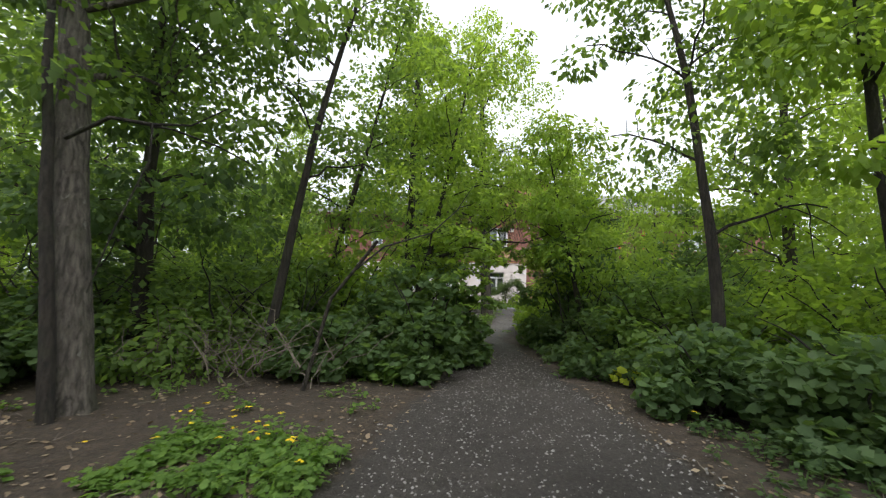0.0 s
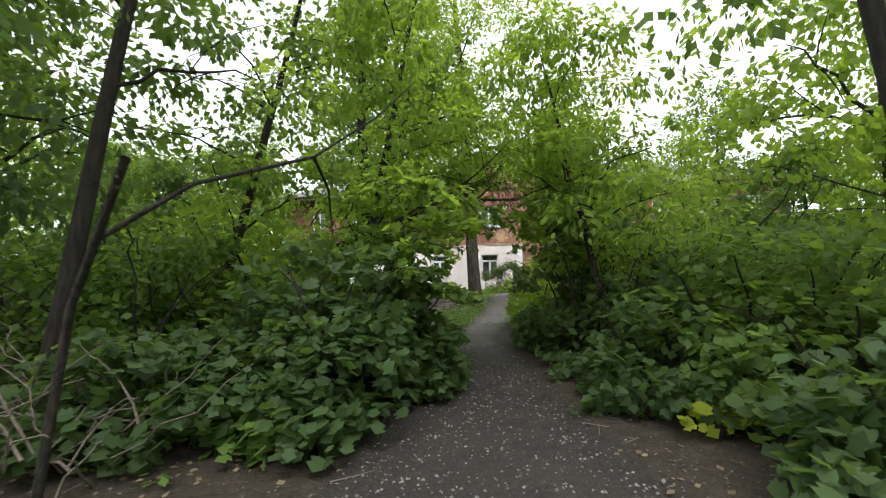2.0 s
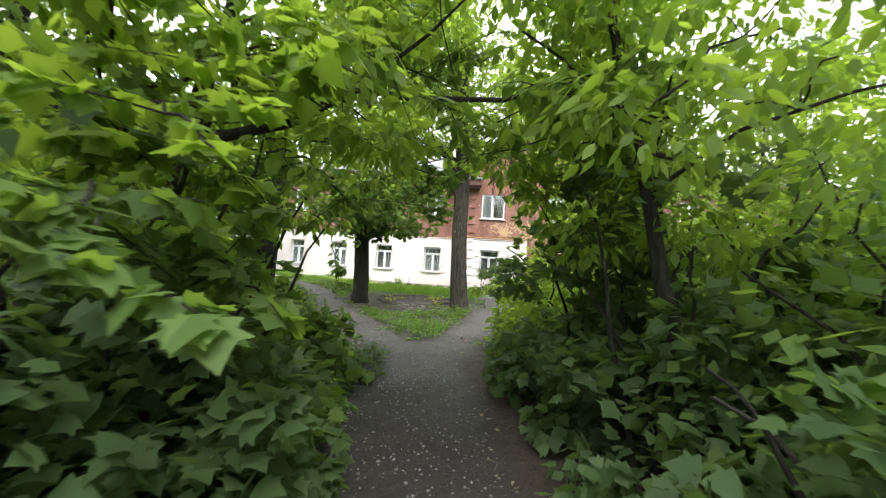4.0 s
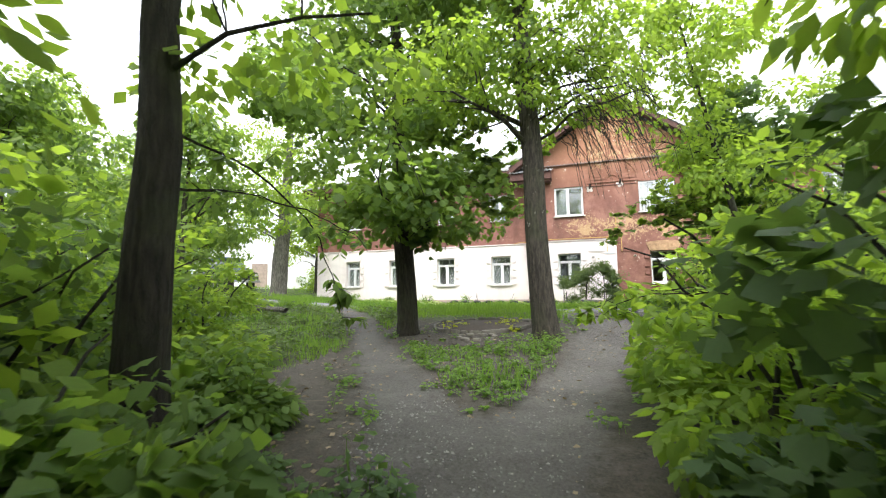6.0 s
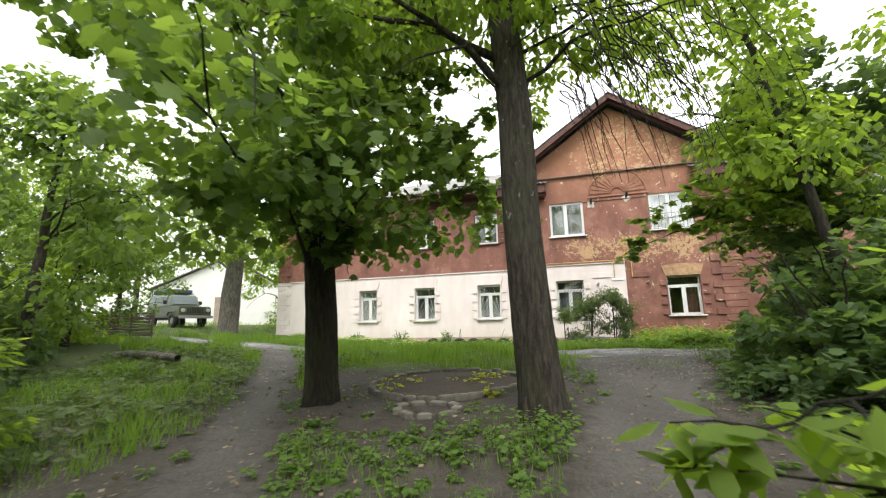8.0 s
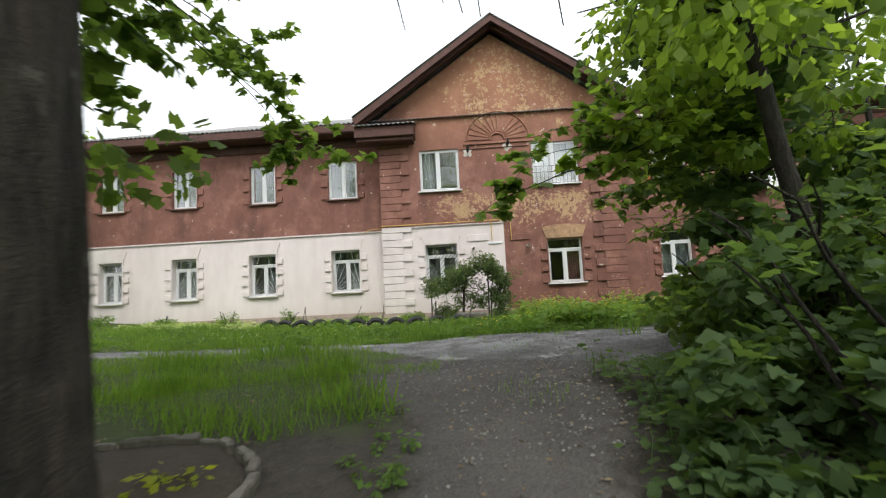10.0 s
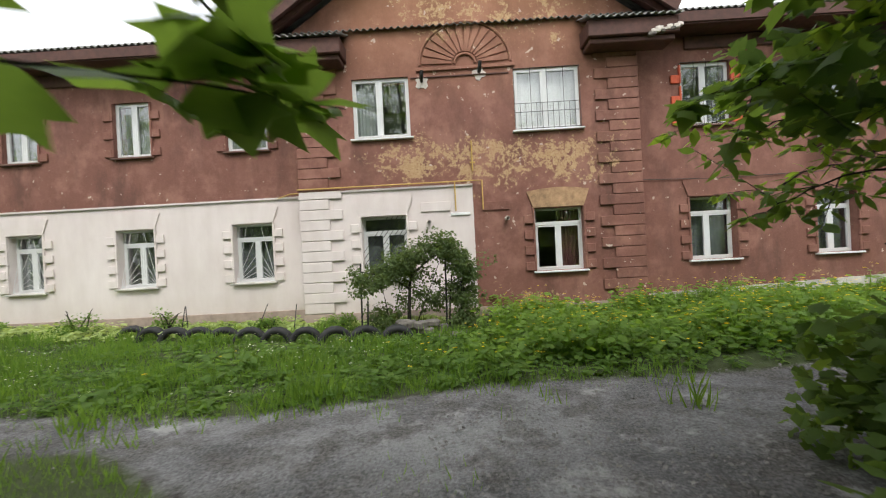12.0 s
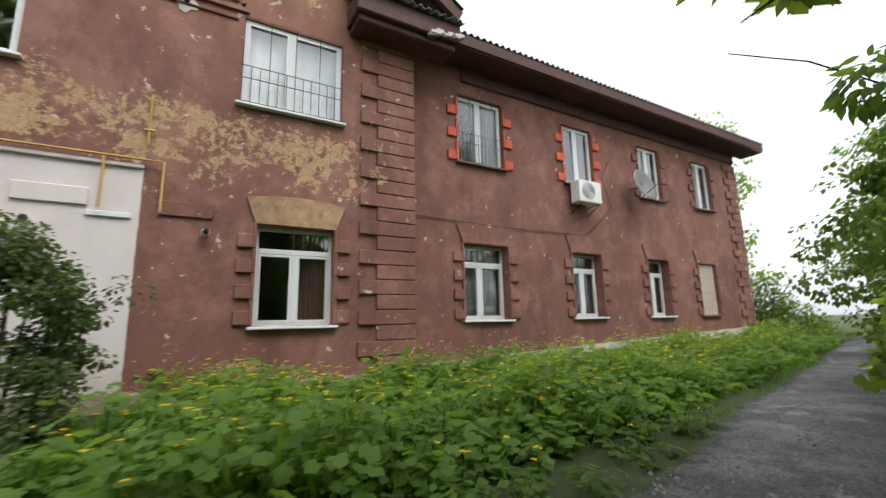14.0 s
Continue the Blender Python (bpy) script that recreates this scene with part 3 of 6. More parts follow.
# plinth
for a, b, y, z in ((LEFT_END - 0.04, BAY_L - 0.05, -0.05, 0.66), (BAY_L - 0.05, BAY_R + 0.05, BAY_Y - 0.05, 0.60)):
    block("plinth", (a, b, y, y + 0.06, 0.0, z), PLINTH_PINK, house, 0.01)
bm = bmesh.new()
bm.faces.new([bm.verts.new(p) for p in ((BAY_R + 0.05, -0.06, 0.0), (RIGHT_END + 0.05, -0.06, 0.0), (RIGHT_END + 0.05, -0.06, 1.05), (BAY_R + 0.05, -0.06, 0.62))])
r = bmesh.ops.extrude_face_region(bm, geom=bm.faces[:])
for v in [v for v in r["geom"] if isinstance(v, bmesh.types.BMVert)]:
    v.co.y += 0.07
bmesh.ops.recalc_face_normals(bm, faces=bm.faces)
part("plinth", bm, PLINTH, house)


def ring(bm, x0, x1, z0, z1, f, y0, y1):
    """A rectangular frame of width f as one closed shape."""
    loops = []
    for y, i in ((y0, 0.0), (y0, f), (y1, f), (y1, 0.0)):
        loops.append([bm.verts.new(p) for p in ((x0 + i, y, z0 + i), (x1 - i, y, z0 + i), (x1 - i, y, z1 - i), (x0 + i, y, z1 - i))])
    for k in range(4):
        a, b = loops[k], loops[(k + 1) % 4]
        for j in range(4):
            bm.faces.new((a[j], a[(j + 1) % 4], b[(j + 1) % 4], b[j]))
    bmesh.ops.recalc_face_normals(bm, faces=bm.faces)


def window(x0, x1, z0, z1, y, transom=True, grille="", split=0.5, curtain_or_reflection=None, sill=SILL_METAL, air=0.13, rng=random.Random(4)):
    """A plastic window set back in its opening: frame with panes, sill, grille, and a sheet behind coloured for
    curtains or reflections.
    """
    fy = y + air
    f = 0.05
    bm = bmesh.new()
    ring(bm, x0, x1, z0, z1, f, fy, fy + 0.07)
    win = part("window", bm, PVC, house)
    xm = x0 + (x1 - x0) * split
    ztop = z0 + (z1 - z0) * 0.74 if transom else z1 - f
    block("mullion", (xm - 0.036, xm + 0.036, fy - 0.01, fy + 0.06, z0 + f, ztop), PVC, win, 0.008)
    if transom:
        block("transom", (x0 + f, x1 - f, fy - 0.014, fy + 0.064, ztop - 0.02, ztop + 0.06), PVC, win, 0.008)
    cells = [(x0 + f, xm - 0.036, z0 + f, ztop - 0.02 if transom else ztop), (xm + 0.036, x1 - f, z0 + f, ztop - 0.02 if transom else ztop)]
    for a, b, c, d in list(cells):
        bm = bmesh.new()
        s = 0.035
        ring(bm, a, b, c, d, s, fy - 0.008, fy + 0.05)
        part("sash", bm, PVC, win)
    if transom:
        cells.append((x0 + f, x1 - f, ztop + 0.06, z1 - f))
    for a, b, c, d in cells:
        p = block("pane", (a, b, fy + 0.025, fy + 0.031, c, d), GLASS, win)
        p.visible_shadow = False
    block("sill", (x0 - 0.07, x1 + 0.07, y - 0.10, fy, z0 - 0.045, z0 - 0.005), sill, win, 0.008)
    if curtain_or_reflection:
        bm = bmesh.new()
        n = 26
        lo, hi = (x0, x1) if curtain_or_reflection[1] == "full" else ((x0, xm) if curtain_or_reflection[1] == "l" else (xm, x1))
        prev = None
        for i in range(n + 1):
            x = lo + (hi - lo) * i / n
            yy = fy + 0.16 + 0.022 * math.sin(i * 1.9 + x0)
            cur = (bm.verts.new((x, yy, z0)), bm.verts.new((x, yy, z1)))
            if prev:
                bm.faces.new((prev[0], cur[0], cur[1], prev[1]))
            prev = cur
        part("curtain_or_reflection", bm, curtain_or_reflection[0], win, smooth=True)
    if grille:
        gy = y + 0.05 if grille != "box" else y - 0.06
        limbs = []
        if grille == "fan":
            for s, c in ((1, x0), (-1, x1)):
                for k in range(1, 7):
                    a = math.pi / 2 * k / 7
                    L = 1.9
                    ex, ez = c + s * L * math.cos(a), z0 + L * math.sin(a)
                    t = min(1, (xm - c) / (ex - c) if s > 0 else (c - xm) / (c - ex), (z1 - z0) / (ez - z0))
                    limbs.append(([(c, gy, z0), (c + (ex - c) * t, gy, z0 + (ez - z0) * t)], [0.007, 0.007]))
            for zz in (z0 + 0.01, z1 - 0.03):
                limbs.append(([(x0, gy, zz), (x1, gy, zz)], [0.009, 0.009]))
        elif grille == "slant":
            n = 9
            for k in range(-4, n):
                a0 = x0 + (x1 - x0) * k / n
                p, q = Vector((a0, gy, z0)), Vector((a0 + 0.75 * (z1 - z0), gy, z1))
                pts = []
                for t in np.linspace(0, 1, 40):
                    w = p.lerp(q, float(t))
                    if x0 <= w.x <= x1:
                        pts.append(tuple(w))
                if len(pts) > 1:
                    limbs.append(([pts[0], pts[-1]], [0.007, 0.007]))
        else:
            zm = z0 + 0.42 * (z1 - z0)
            for k in range(13):
                x = x0 + (x1 - x0) * k / 12
                limbs.append(([(x, gy, z0), (x, gy, zm if k % 3 else z1)], [0.006, 0.006]))
            for zz in (z0 + 0.02, z0 + 0.28 * (z1 - z0), zm, z1 - 0.02):
                limbs.append(([(x0, gy, zz), (x1, gy, zz)], [0.007, 0.007]))
        child("grille", tubes("grille", limbs, PVC if grille == "fan" else IRON, 4), win)
    return win


for i, w in enumerate(LEFT_LOW):
    window(*w, 0.0, True, "fan", 0.52, (CURTAIN if i == 2 else DIM_REFLECTION, "full" if i != 1 else "r"), PLINTH, 0.2)
for i, w in enumerate(LEFT_UP):
    window(*w, 0.0, False, "", 0.52, (CURTAIN, "r" if i % 2 else "full"), SILL_DARK, 0.08)
window(*BAY_LOW[0], BAY_Y, True, "slant", 0.5, (DIM_REFLECTION, "full"), SILL_METAL, 0.2)
window(*BAY_LOW[1], BAY_Y, True, "", 0.5, (CURTAIN_RED, "r"), SILL_METAL, 0.14)
window(*BAY_UP[0], BAY_Y, False, "", 0.47, (CURTAIN, "l"), SILL_METAL, 0.06)
window(*BAY_UP[1], BAY_Y, False, "box", 0.46, (SKY_REFLECTION, "full"), SILL_METAL, 0.04)
window(*RIGHT_LOW[0], 0.0, True, "", 0.45, (DIM_REFLECTION, "full"), SILL_METAL, 0.2)
window(*RIGHT_LOW[1], 0.0, True, "", 0.5, (DIM_REFLECTION, "full"), SILL_METAL, 0.2)
window(*RIGHT_LOW[2], 0.0, True, "", 0.5, (DIM_REFLECTION, "full"), SILL_METAL, 0.2)
for i, w in enumerate(RIGHT_UP):
    window(*w, 0.0, False, "box" if i == 0 else "", 0.48, (CURTAIN if i else DIM_REFLECTION, "r" if i < 2 else "full"), SILL_DARK, 0.08)
a, b, c, d = RIGHT_LOW[3]
wb = block("window", (a, b, 0.06, 0.10, c, d), BOARD, house, 0.0, "boarded-up window with pale panels")
for k in range(7):
    block("board", (a + 0.01, b - 0.01, 0.045, 0.06, c + (d - c) * k / 7 + 0.006, c + (d - c) * (k + 1) / 7 - 0.006), BOARD, wb, 0.004)
block("sill", (a - 0.06, b + 0.06, -0.1, 0.06, c - 0.05, c - 0.005), SILL_DARK, wb, 0.006)

# ledge between the storeys, gas pipe along it
block("ledge", (LEFT_END, BAY_L - 0.03, -0.05, 0.0, 3.42, 3.49), STUCCO, house, 0.01)
block("ledge", (BAY_L - 0.03, 4.03, BAY_Y - 0.045, BAY_Y, 3.42, 3.48), STUCCO, house, 0.01)
pipes = [([(-0.8, -0.03, 3.44), (-0.45, -0.10, 3.53), (-0.1, -0.10, 3.53)], 0.014), ([(-0.06, -0.68, 3.53), (0.7, -0.68, 3.53), (3.95, -0.68, 3.53), (4.25, -0.68, 3.53), (4.25, -0.68, 2.85)], 0.016),
         ([(3.62, -0.67, 3.53), (3.62, -0.67, 2.85)], 0.016), ([(4.05, -0.66, 3.75), (4.05, -0.66, 4.45)], 0.016), ([(4.0, -0.66, 3.95), (4.12, -0.66, 3.95)], 0.02)]
for p, r in pipes:
    child("gas_pipe", tubes("gas_pipe", [(p, [r] * len(p))], PIPE_YELLOW, 7), house, "thin yellow gas pipe")
for x, z, w, h, mat in ((4.55, 2.93, 0.62, 0.2, STUCCO), (3.15, 2.98, 0.7, 0.22, STUCCO), (3.72, 2.78, 0.45, 0.07, SILL_METAL)):
    block("wall_patch", (x - w / 2, x + w / 2, BAY_Y - 0.035, BAY_Y, z - h / 2, z + h / 2), mat, house, 0.008)
# vent stubs with mortar collars
for x, z, mat in ((2.98, 5.92, True), (4.32, 6.06, True), (2.98, 2.62, False), (4.78, 2.62, False)):
    if mat:
        bm = bmesh.new()
        ring = [bm.verts.new((x + rr * math.cos(t), BAY_Y - 0.012, z - 0.04 + rr * math.sin(t))) for t, rr in [(k * 0.5236, 0.10 + 0.08 * abs(math.sin(2.1 * k + x))) for k in range(12)]]
        bm.faces.new(ring)
        r = bmesh.ops.extrude_face_region(bm, geom=bm.faces[:])
        for v in [v for v in r["geom"] if isinstance(v, bmesh.types.BMVert)]:
            v.co.y += 0.013
        bmesh.ops.recalc_face_normals(bm, faces=bm.faces)
        part("mortar_patch", bm, PALE_PATCH, house)
    child("vent_pipe", tubes("vent_pipe", [([(x, BAY_Y + 0.02, z), (x, BAY_Y - 0.16, z), (x + 0.02, BAY_Y - 0.2, z + 0.16 if mat else z)], [0.045] * 3)], IRON if mat else PALE_PATCH, 10), house)

# rising-sun relief in the bay's upper wall
for k in range(14):
    a0, a1 = math.pi * (k + 0.12) / 14, math.pi * (k + 0.88) / 14
    bm = bmesh.new()
    pts = [(4.0 + r * math.cos(t), BAY_Y - 0.035, 6.27 + 0.92 * r * math.sin(t)) for t, r in ((a0, 0.30), (a0, 1.0), (a1, 1.0), (a1, 0.30))]
    bm.faces.new([bm.verts.new(p) for p in pts])
    r = bmesh.ops.extrude_face_region(bm, geom=bm.faces[:])
    for v in [v for v in r["geom"] if isinstance(v, bmesh.types.BMVert)]:
        v.co.y += 0.04
    bmesh.ops.recalc_face_normals(bm, faces=bm.faces)
    part("sun_ray", bm, STUCCO, walls["bay"])
arc = [(4.0 + 0.24 * math.cos(t), BAY_Y - 0.02, 6.27 + 0.22 * math.sin(t)) for t in np.linspace(0, math.pi, 12)]
child("sun_disc", tubes("sun_disc", [(arc, [0.035] * 12)], STUCCO, 6), walls["bay"])
arc = [(4.0 + 1.06 * math.cos(t), BAY_Y - 0.01, 6.27 + 0.98 * math.sin(t)) for t in np.linspace(0, math.pi, 24)]
child("sun_rim", tubes("sun_rim", [(arc, [0.035] * 24)], STUCCO, 6), walls["bay"])
block("ledge", (2.85, 5.15, BAY_Y - 0.05, BAY_Y, 6.13, 6.20), STUCCO, house, 0.01)
block("ledge", (2.72, 5.0, BAY_Y - 0.03, BAY_Y, 5.98, 6.01), WOOD_BROWN, house, 0.004)

# quoins and window surrounds, block by block, on shared meshes
quoin_meshes = {}


def quoin(w, h, x, z, y, parent, mat=None, name="quoin"):
    key = (round(w, 2), round(h, 2), mat)
    if key not in quoin_meshes:
        bm = bmesh.new()
        box(bm, 0, key[0], -0.05, 0.0, 0, key[1], 0.01)
        me = bpy.data.meshes.new("quoin")
        bm.to_mesh(me)
        bm.free()
        me.materials.append(mat or STUCCO)
        quoin_meshes[key] = me
    ob = new(name, quoin_meshes[key])
    ob.parent = parent
    ob.location = (x, y, z)
    return ob


for k in range(24):
    z = 0.62 + 0.243 * k
    w = 1.0 if k % 2 else 0.7
    quoin(w, 0.225, BAY_L - 0.03, z, BAY_Y, walls["bay"])
    quoin(w, 0.225, BAY_R + 0.03 - w, z, BAY_Y, walls["bay"])
    w = 0.75 if k % 2 else 0.5
    quoin(w, 0.225, LEFT_END - 0.03, z, 0.0, walls["left"])
    if z > 1.05:
        quoin(w, 0.225, RIGHT_END + 0.03 - w, z, 0.0, walls["right"])
for group, y, wall, low in ((LEFT_LOW, 0, "left", True), (LEFT_UP, 0, "left", False), (BAY_LOW, BAY_Y, "bay", True), (RIGHT_LOW, 0, "right", True), (RIGHT_UP, 0, "right", False)):
    for i, (a, b, c, d) in enumerate(group):
        n = 4 if low else 3
        mat = ORANGE if group is RIGHT_UP and i < 2 else None
        for k in range(n):
            z = c + 0.02 + k * (d - c) * (0.25 if low else 0.33)
            for side in (0, 1):
                w = 0.20
                quoin(w, 0.20, a - 0.05 - w if side == 0 else b + 0.05, z, y, walls[wall], mat)
                if low or k < n:
                    quoin(0.05, 0.36 if low else 0.44, a - 0.05 if side == 0 else b, z, y, walls[wall], mat)
for group, y, wall in ((LEFT_LOW, 0, "left"), (BAY_LOW, BAY_Y, "bay"), (RIGHT_LOW, 0, "right")):
    for a, b, c, d in group:
        bm = bmesh.new()
        low, high = [], []
        for k in range(9):
            t = k / 8
            low.append((a - 0.02 + (b - a + 0.04) * t, d + 0.02))
            high.append((a - 0.16 + (b - a + 0.32) * t, d + 0.40 + 0.07 * math.sin(math.pi * t)))
        for yy in (y - 0.035, y):
            bm.faces.new([bm.verts.new((px, yy, pz)) for px, pz in low + high[::-1]])
        bm.faces.ensure_lookup_table()
        A, B = bm.faces[0].verts[:], bm.faces[1].verts[:]
        for k in range(len(A)):
            bm.faces.new((A[k], A[(k + 1) % len(A)], B[(k + 1) % len(A)], B[k]))
        bmesh.ops.recalc_face_normals(bm, faces=bm.faces)
        part("lintel", bm, FADED if group is BAY_LOW and a > 4 else STUCCO, walls[wall])


# roof: corrugated sheets on both slopes and over the bay
def corrugated(name, origin, along, up, length, rise, trim=None, period=0.16):
    """A wavy sheet: along x length by up x rise."""
    o, u, v = Vector(origin), Vector(along).normalized(), Vector(up).normalized()
    n = u.cross(v).normalized()
    cols = int(length / period * 5)
    rows = max(2, int(rise / 1.6) + 1)
    V, F = [], []
    for j in range(rows + 1):
        for i in range(cols + 1):
            a, b = length * i / cols, rise * j / rows
            lo, hi = trim(b) if trim else (0, length)
            a = min(max(a, lo), hi)
            V.append(o + u * a + v * b + n * (0.028 * math.sin(2 * math.pi * a / period) - 0.012 * (j % 2)))
    for j in range(rows):
        for i in range(cols):
            k = j * (cols + 1) + i
            F.append((k, k + 1, k + cols + 2, k + cols + 1))
    ob = child(name, mesh_of(name, np.array([tuple(p) for p in V]), F, SLATE, True), house)
    m = ob.modifiers.new("sheet", "SOLIDIFY")
    m.thickness = 0.012
    return ob


L = RIGHT_END - LEFT_END + 1.5
slope = Vector((0, 6.9, 3.0))
hip = lambda b: (b * 0.85, L - b * 0.85)
corrugated("roof_sheet", (LEFT_END - 0.75, -0.72, EAVE + 0.30), (1, 0, 0), slope, L, slope.length, hip)
corrugated("roof_sheet", (RIGHT_END + 0.75, 13.1, EAVE + 0.30), (-1, 0, 0), (0, -6.9, 3.0), L, slope.length, hip)
for x, s in ((LEFT_END - 0.75, -1), (RIGHT_END + 0.75, 1)):
    corrugated("roof_sheet", (x, 13.1 if s < 0 else -0.72, EAVE + 0.30), (0, s, 0), (-s * 6.4, 0, 3.0), 13.8, 7.05, lambda b: (b * 0.97, 13.8 - b * 0.97))
for s in (-1, 1):
    foot_x = 3.96 + s * 4.72
    corrugated("roof_sheet", (foot_x, -1.3 if s > 0 else 5.0, 7.10), (0, s, 0), (-s * 4.72, 0, 3.22), 6.3, 5.73)
    # barge boards of the gable
    for dz, t, y0 in ((0.0, 0.20, -1.26), (-0.16, 0.10, -1.02)):
        bm = bmesh.new()
        pts = [(foot_x, 7.05 + dz), (3.96, 10.27 + dz), (3.96, 10.27 + dz - t), (foot_x - s * 0.1, 7.05 + dz - t)]
        fr = [bm.verts.new((px, y0, pz)) for px, pz in pts]
        bk = [bm.verts.new((px, y0 + 0.05, pz)) for px, pz in pts]
        bm.faces.new(fr)
        bm.faces.new(bk[::-1])
        for k in range(4):
            bm.faces.new((fr[k], fr[(k + 1) % 4], bk[(k + 1) % 4], bk[k]))
        bmesh.ops.recalc_face_normals(bm, faces=bm.faces)
        part("barge_board", bm, WOOD_BROWN, house)
    bm = bmesh.new()
    pts = [(foot_x - s * 0.05, -1.24, 6.98), (3.96, -1.24, 10.15), (3.96, BAY_Y, 10.15), (foot_x - s * 0.05, BAY_Y, 6.98)]
    bm.faces.new([bm.verts.new(p) for p in pts])
    part("gable_soffit", bm, WOOD_BROWN, house).modifiers.new("board", "SOLIDIFY").thickness = 0.03
    # cornice returns at the gable's feet
    x0, x1 = (-0.72, 1.25) if s < 0 else (6.67, 8.64)
    block("cornice_return", (x0, x1, -1.22, BAY_Y, 6.42, 6.78), WOOD_BROWN, house, 0.02)
    block("cornice_return", (x0 + 0.06, x1 - 0.06, -1.12, BAY_Y, 6.30, 6.42), WOOD_BROWN, house, 0.02)
    corrugated("roof_sheet", (x0 - 0.06, -1.32, 6.80), (1, 0, 0), (0, 0.75, 0.30), x1 - x0 + 0.12, 0.8)
for a, b in ((LEFT_END - 0.7, BAY_L - 0.75), (BAY_R + 0.75, RIGHT_END + 0.7)):
    block("fascia", (a, b, -0.70, -0.66, EAVE + 0.02, EAVE + 0.26), WOOD_BROWN, house, 0.006)
    n = int((b - a) / 2.0)
    for k in range(n):
        block("soffit_board", (a + (b - a) * k / n + 0.006, a + (b - a) * (k + 1) / n - 0.006, -0.66, 0.0, EAVE - 0.01 + 0.004 * (k % 2), EAVE + 0.02), WOOD_BROWN, house)
    block("frieze", (a + 0.7, b - (0.7 if b > 10 else -0.7), -0.06, 0.0, 6.52, 6.84), WOOD_BROWN, house, 0.02)

# air conditioner, dish and cable on the right wing
ac = new("air_conditioner")
tagged(ac, "white outdoor air conditioner unit under an upper window", "air conditioner")
ac.location = (12.75, -0.26, 4.12)
WHITE_METAL = plain("white_enamel", (0.72, 0.72, 0.70), 0.45, vary=0.1, scale=6)
block("body", (-0.38, 0.38, -0.14, 0.14, 0.0, 0.54), WHITE_METAL, ac, 0.015)
for k in range(4):
    rr = 0.05 + 0.05 * k
    child("fan_guard", tubes("fan_guard", [([(-0.08 + rr * math.cos(t), -0.15, 0.27 + rr * math.sin(t)) for t in np.linspace(0, 2 * math.pi, 18)], [0.006] * 18)], IRON, 4), ac)
for x in (-0.3, 0.3):
    child("bracket", tubes("bracket", [([(x, 0.26, -0.22), (x, -0.12, -0.02), (x, 0.26, -0.02)], [0.014] * 3)], IRON, 5), ac)
dish = new("satellite_dish")
tagged(dish, "grey satellite dish fixed to the wall on a bracket", "satellite dish")
dish.location = (14.75, -0.32, 4.85)
V, F = [], []
for i in range(6):
    for k in range(20):
        r, t = 0.09 * i + 0.002, 2 * math.pi * k / 20
        V.append((r * math.cos(t) * 0.92, -0.16 + 0.42 * (0.45 - r) * 0.6 + 0.3 * r * math.sin(t), r * math.sin(t)))
for i in range(5):
    for k in range(20):
        F.append((i * 20 + k, i * 20 + (k + 1) % 20, (i + 1) * 20 + (k + 1) % 20, (i + 1) * 20 + k))
child("reflector", mesh_of("reflector", V, F, plain("dish_grey", (0.16, 0.15, 0.15), 0.5), True), dish).modifiers.new("sheet", "SOLIDIFY").thickness = 0.008
child("arm", tubes("arm", [([(0, 0.34, 0), (0, 0.0, -0.05)], [0.02, 0.02]), ([(0, -0.02, -0.35), (0, -0.5, -0.1)], [0.012, 0.012])], IRON, 6), dish)
for pts in ([(8.2, -0.03, 3.42), (10.0, -0.03, 3.36), (12.9, -0.03, 3.40), (13.9, -0.05, 4.2), (13.6, -0.05, 5.0), (13.95, -0.04, 5.5)], [(-9.0, -0.68, 6.9), (-9.0, -0.1, 6.4), (-9.02, -0.04, 5.2)], [(-2.9, -0.68, 6.9), (-2.9, -0.12, 6.4), (-2.88, -0.04, 5.9)]):
    child("cable", tubes("cable", [(pts, [0.009] * len(pts))], IRON, 5), house)


# ---- trees and shrubs ----
CORRIDOR = [(1.7, -40, 0.62), (1.9, -31.1, 0.62), (2.2, -28, 0.62), (2.5, -25.5, 0.55), (2.45, -23.5, 0.52), (2.0, -20.7, 0.5), (1.9, -18.5, 0.55), (2.0, -16.5, 0.6), (2.7, -13.5, 0.6), (3.4, -11, 0.7), (3.9, -9.3, 0.7), (4.9, -7.0, 0.8), (5.4, -6.3, 0.8)]


def clear_way(P, top=2.6):
    """Which places leave the walked line free."""
    d = polyline_distance(P[:, 0], P[:, 1], CORRIDOR)
    return (d > 0.0) | (P[:, 2] > land(P[:, 0], P[:, 1]) + top)


def bend(p0, p1, sag, n, rng, wob=0.05):
    p0, p1 = np.asarray(p0, float), np.asarray(p1, float)
    t = np.linspace(0, 1, n)[:, None]
    L = np.linalg.norm(p1 - p0)
    P = p0 + (p1 - p0) * t
    P[:, 2] += sag * L * (t[:, 0] * (1 - t[:, 0])) * 4
    P[1:-1] += rng.normal(0, wob * L / n, (n - 2, 3))
    return P


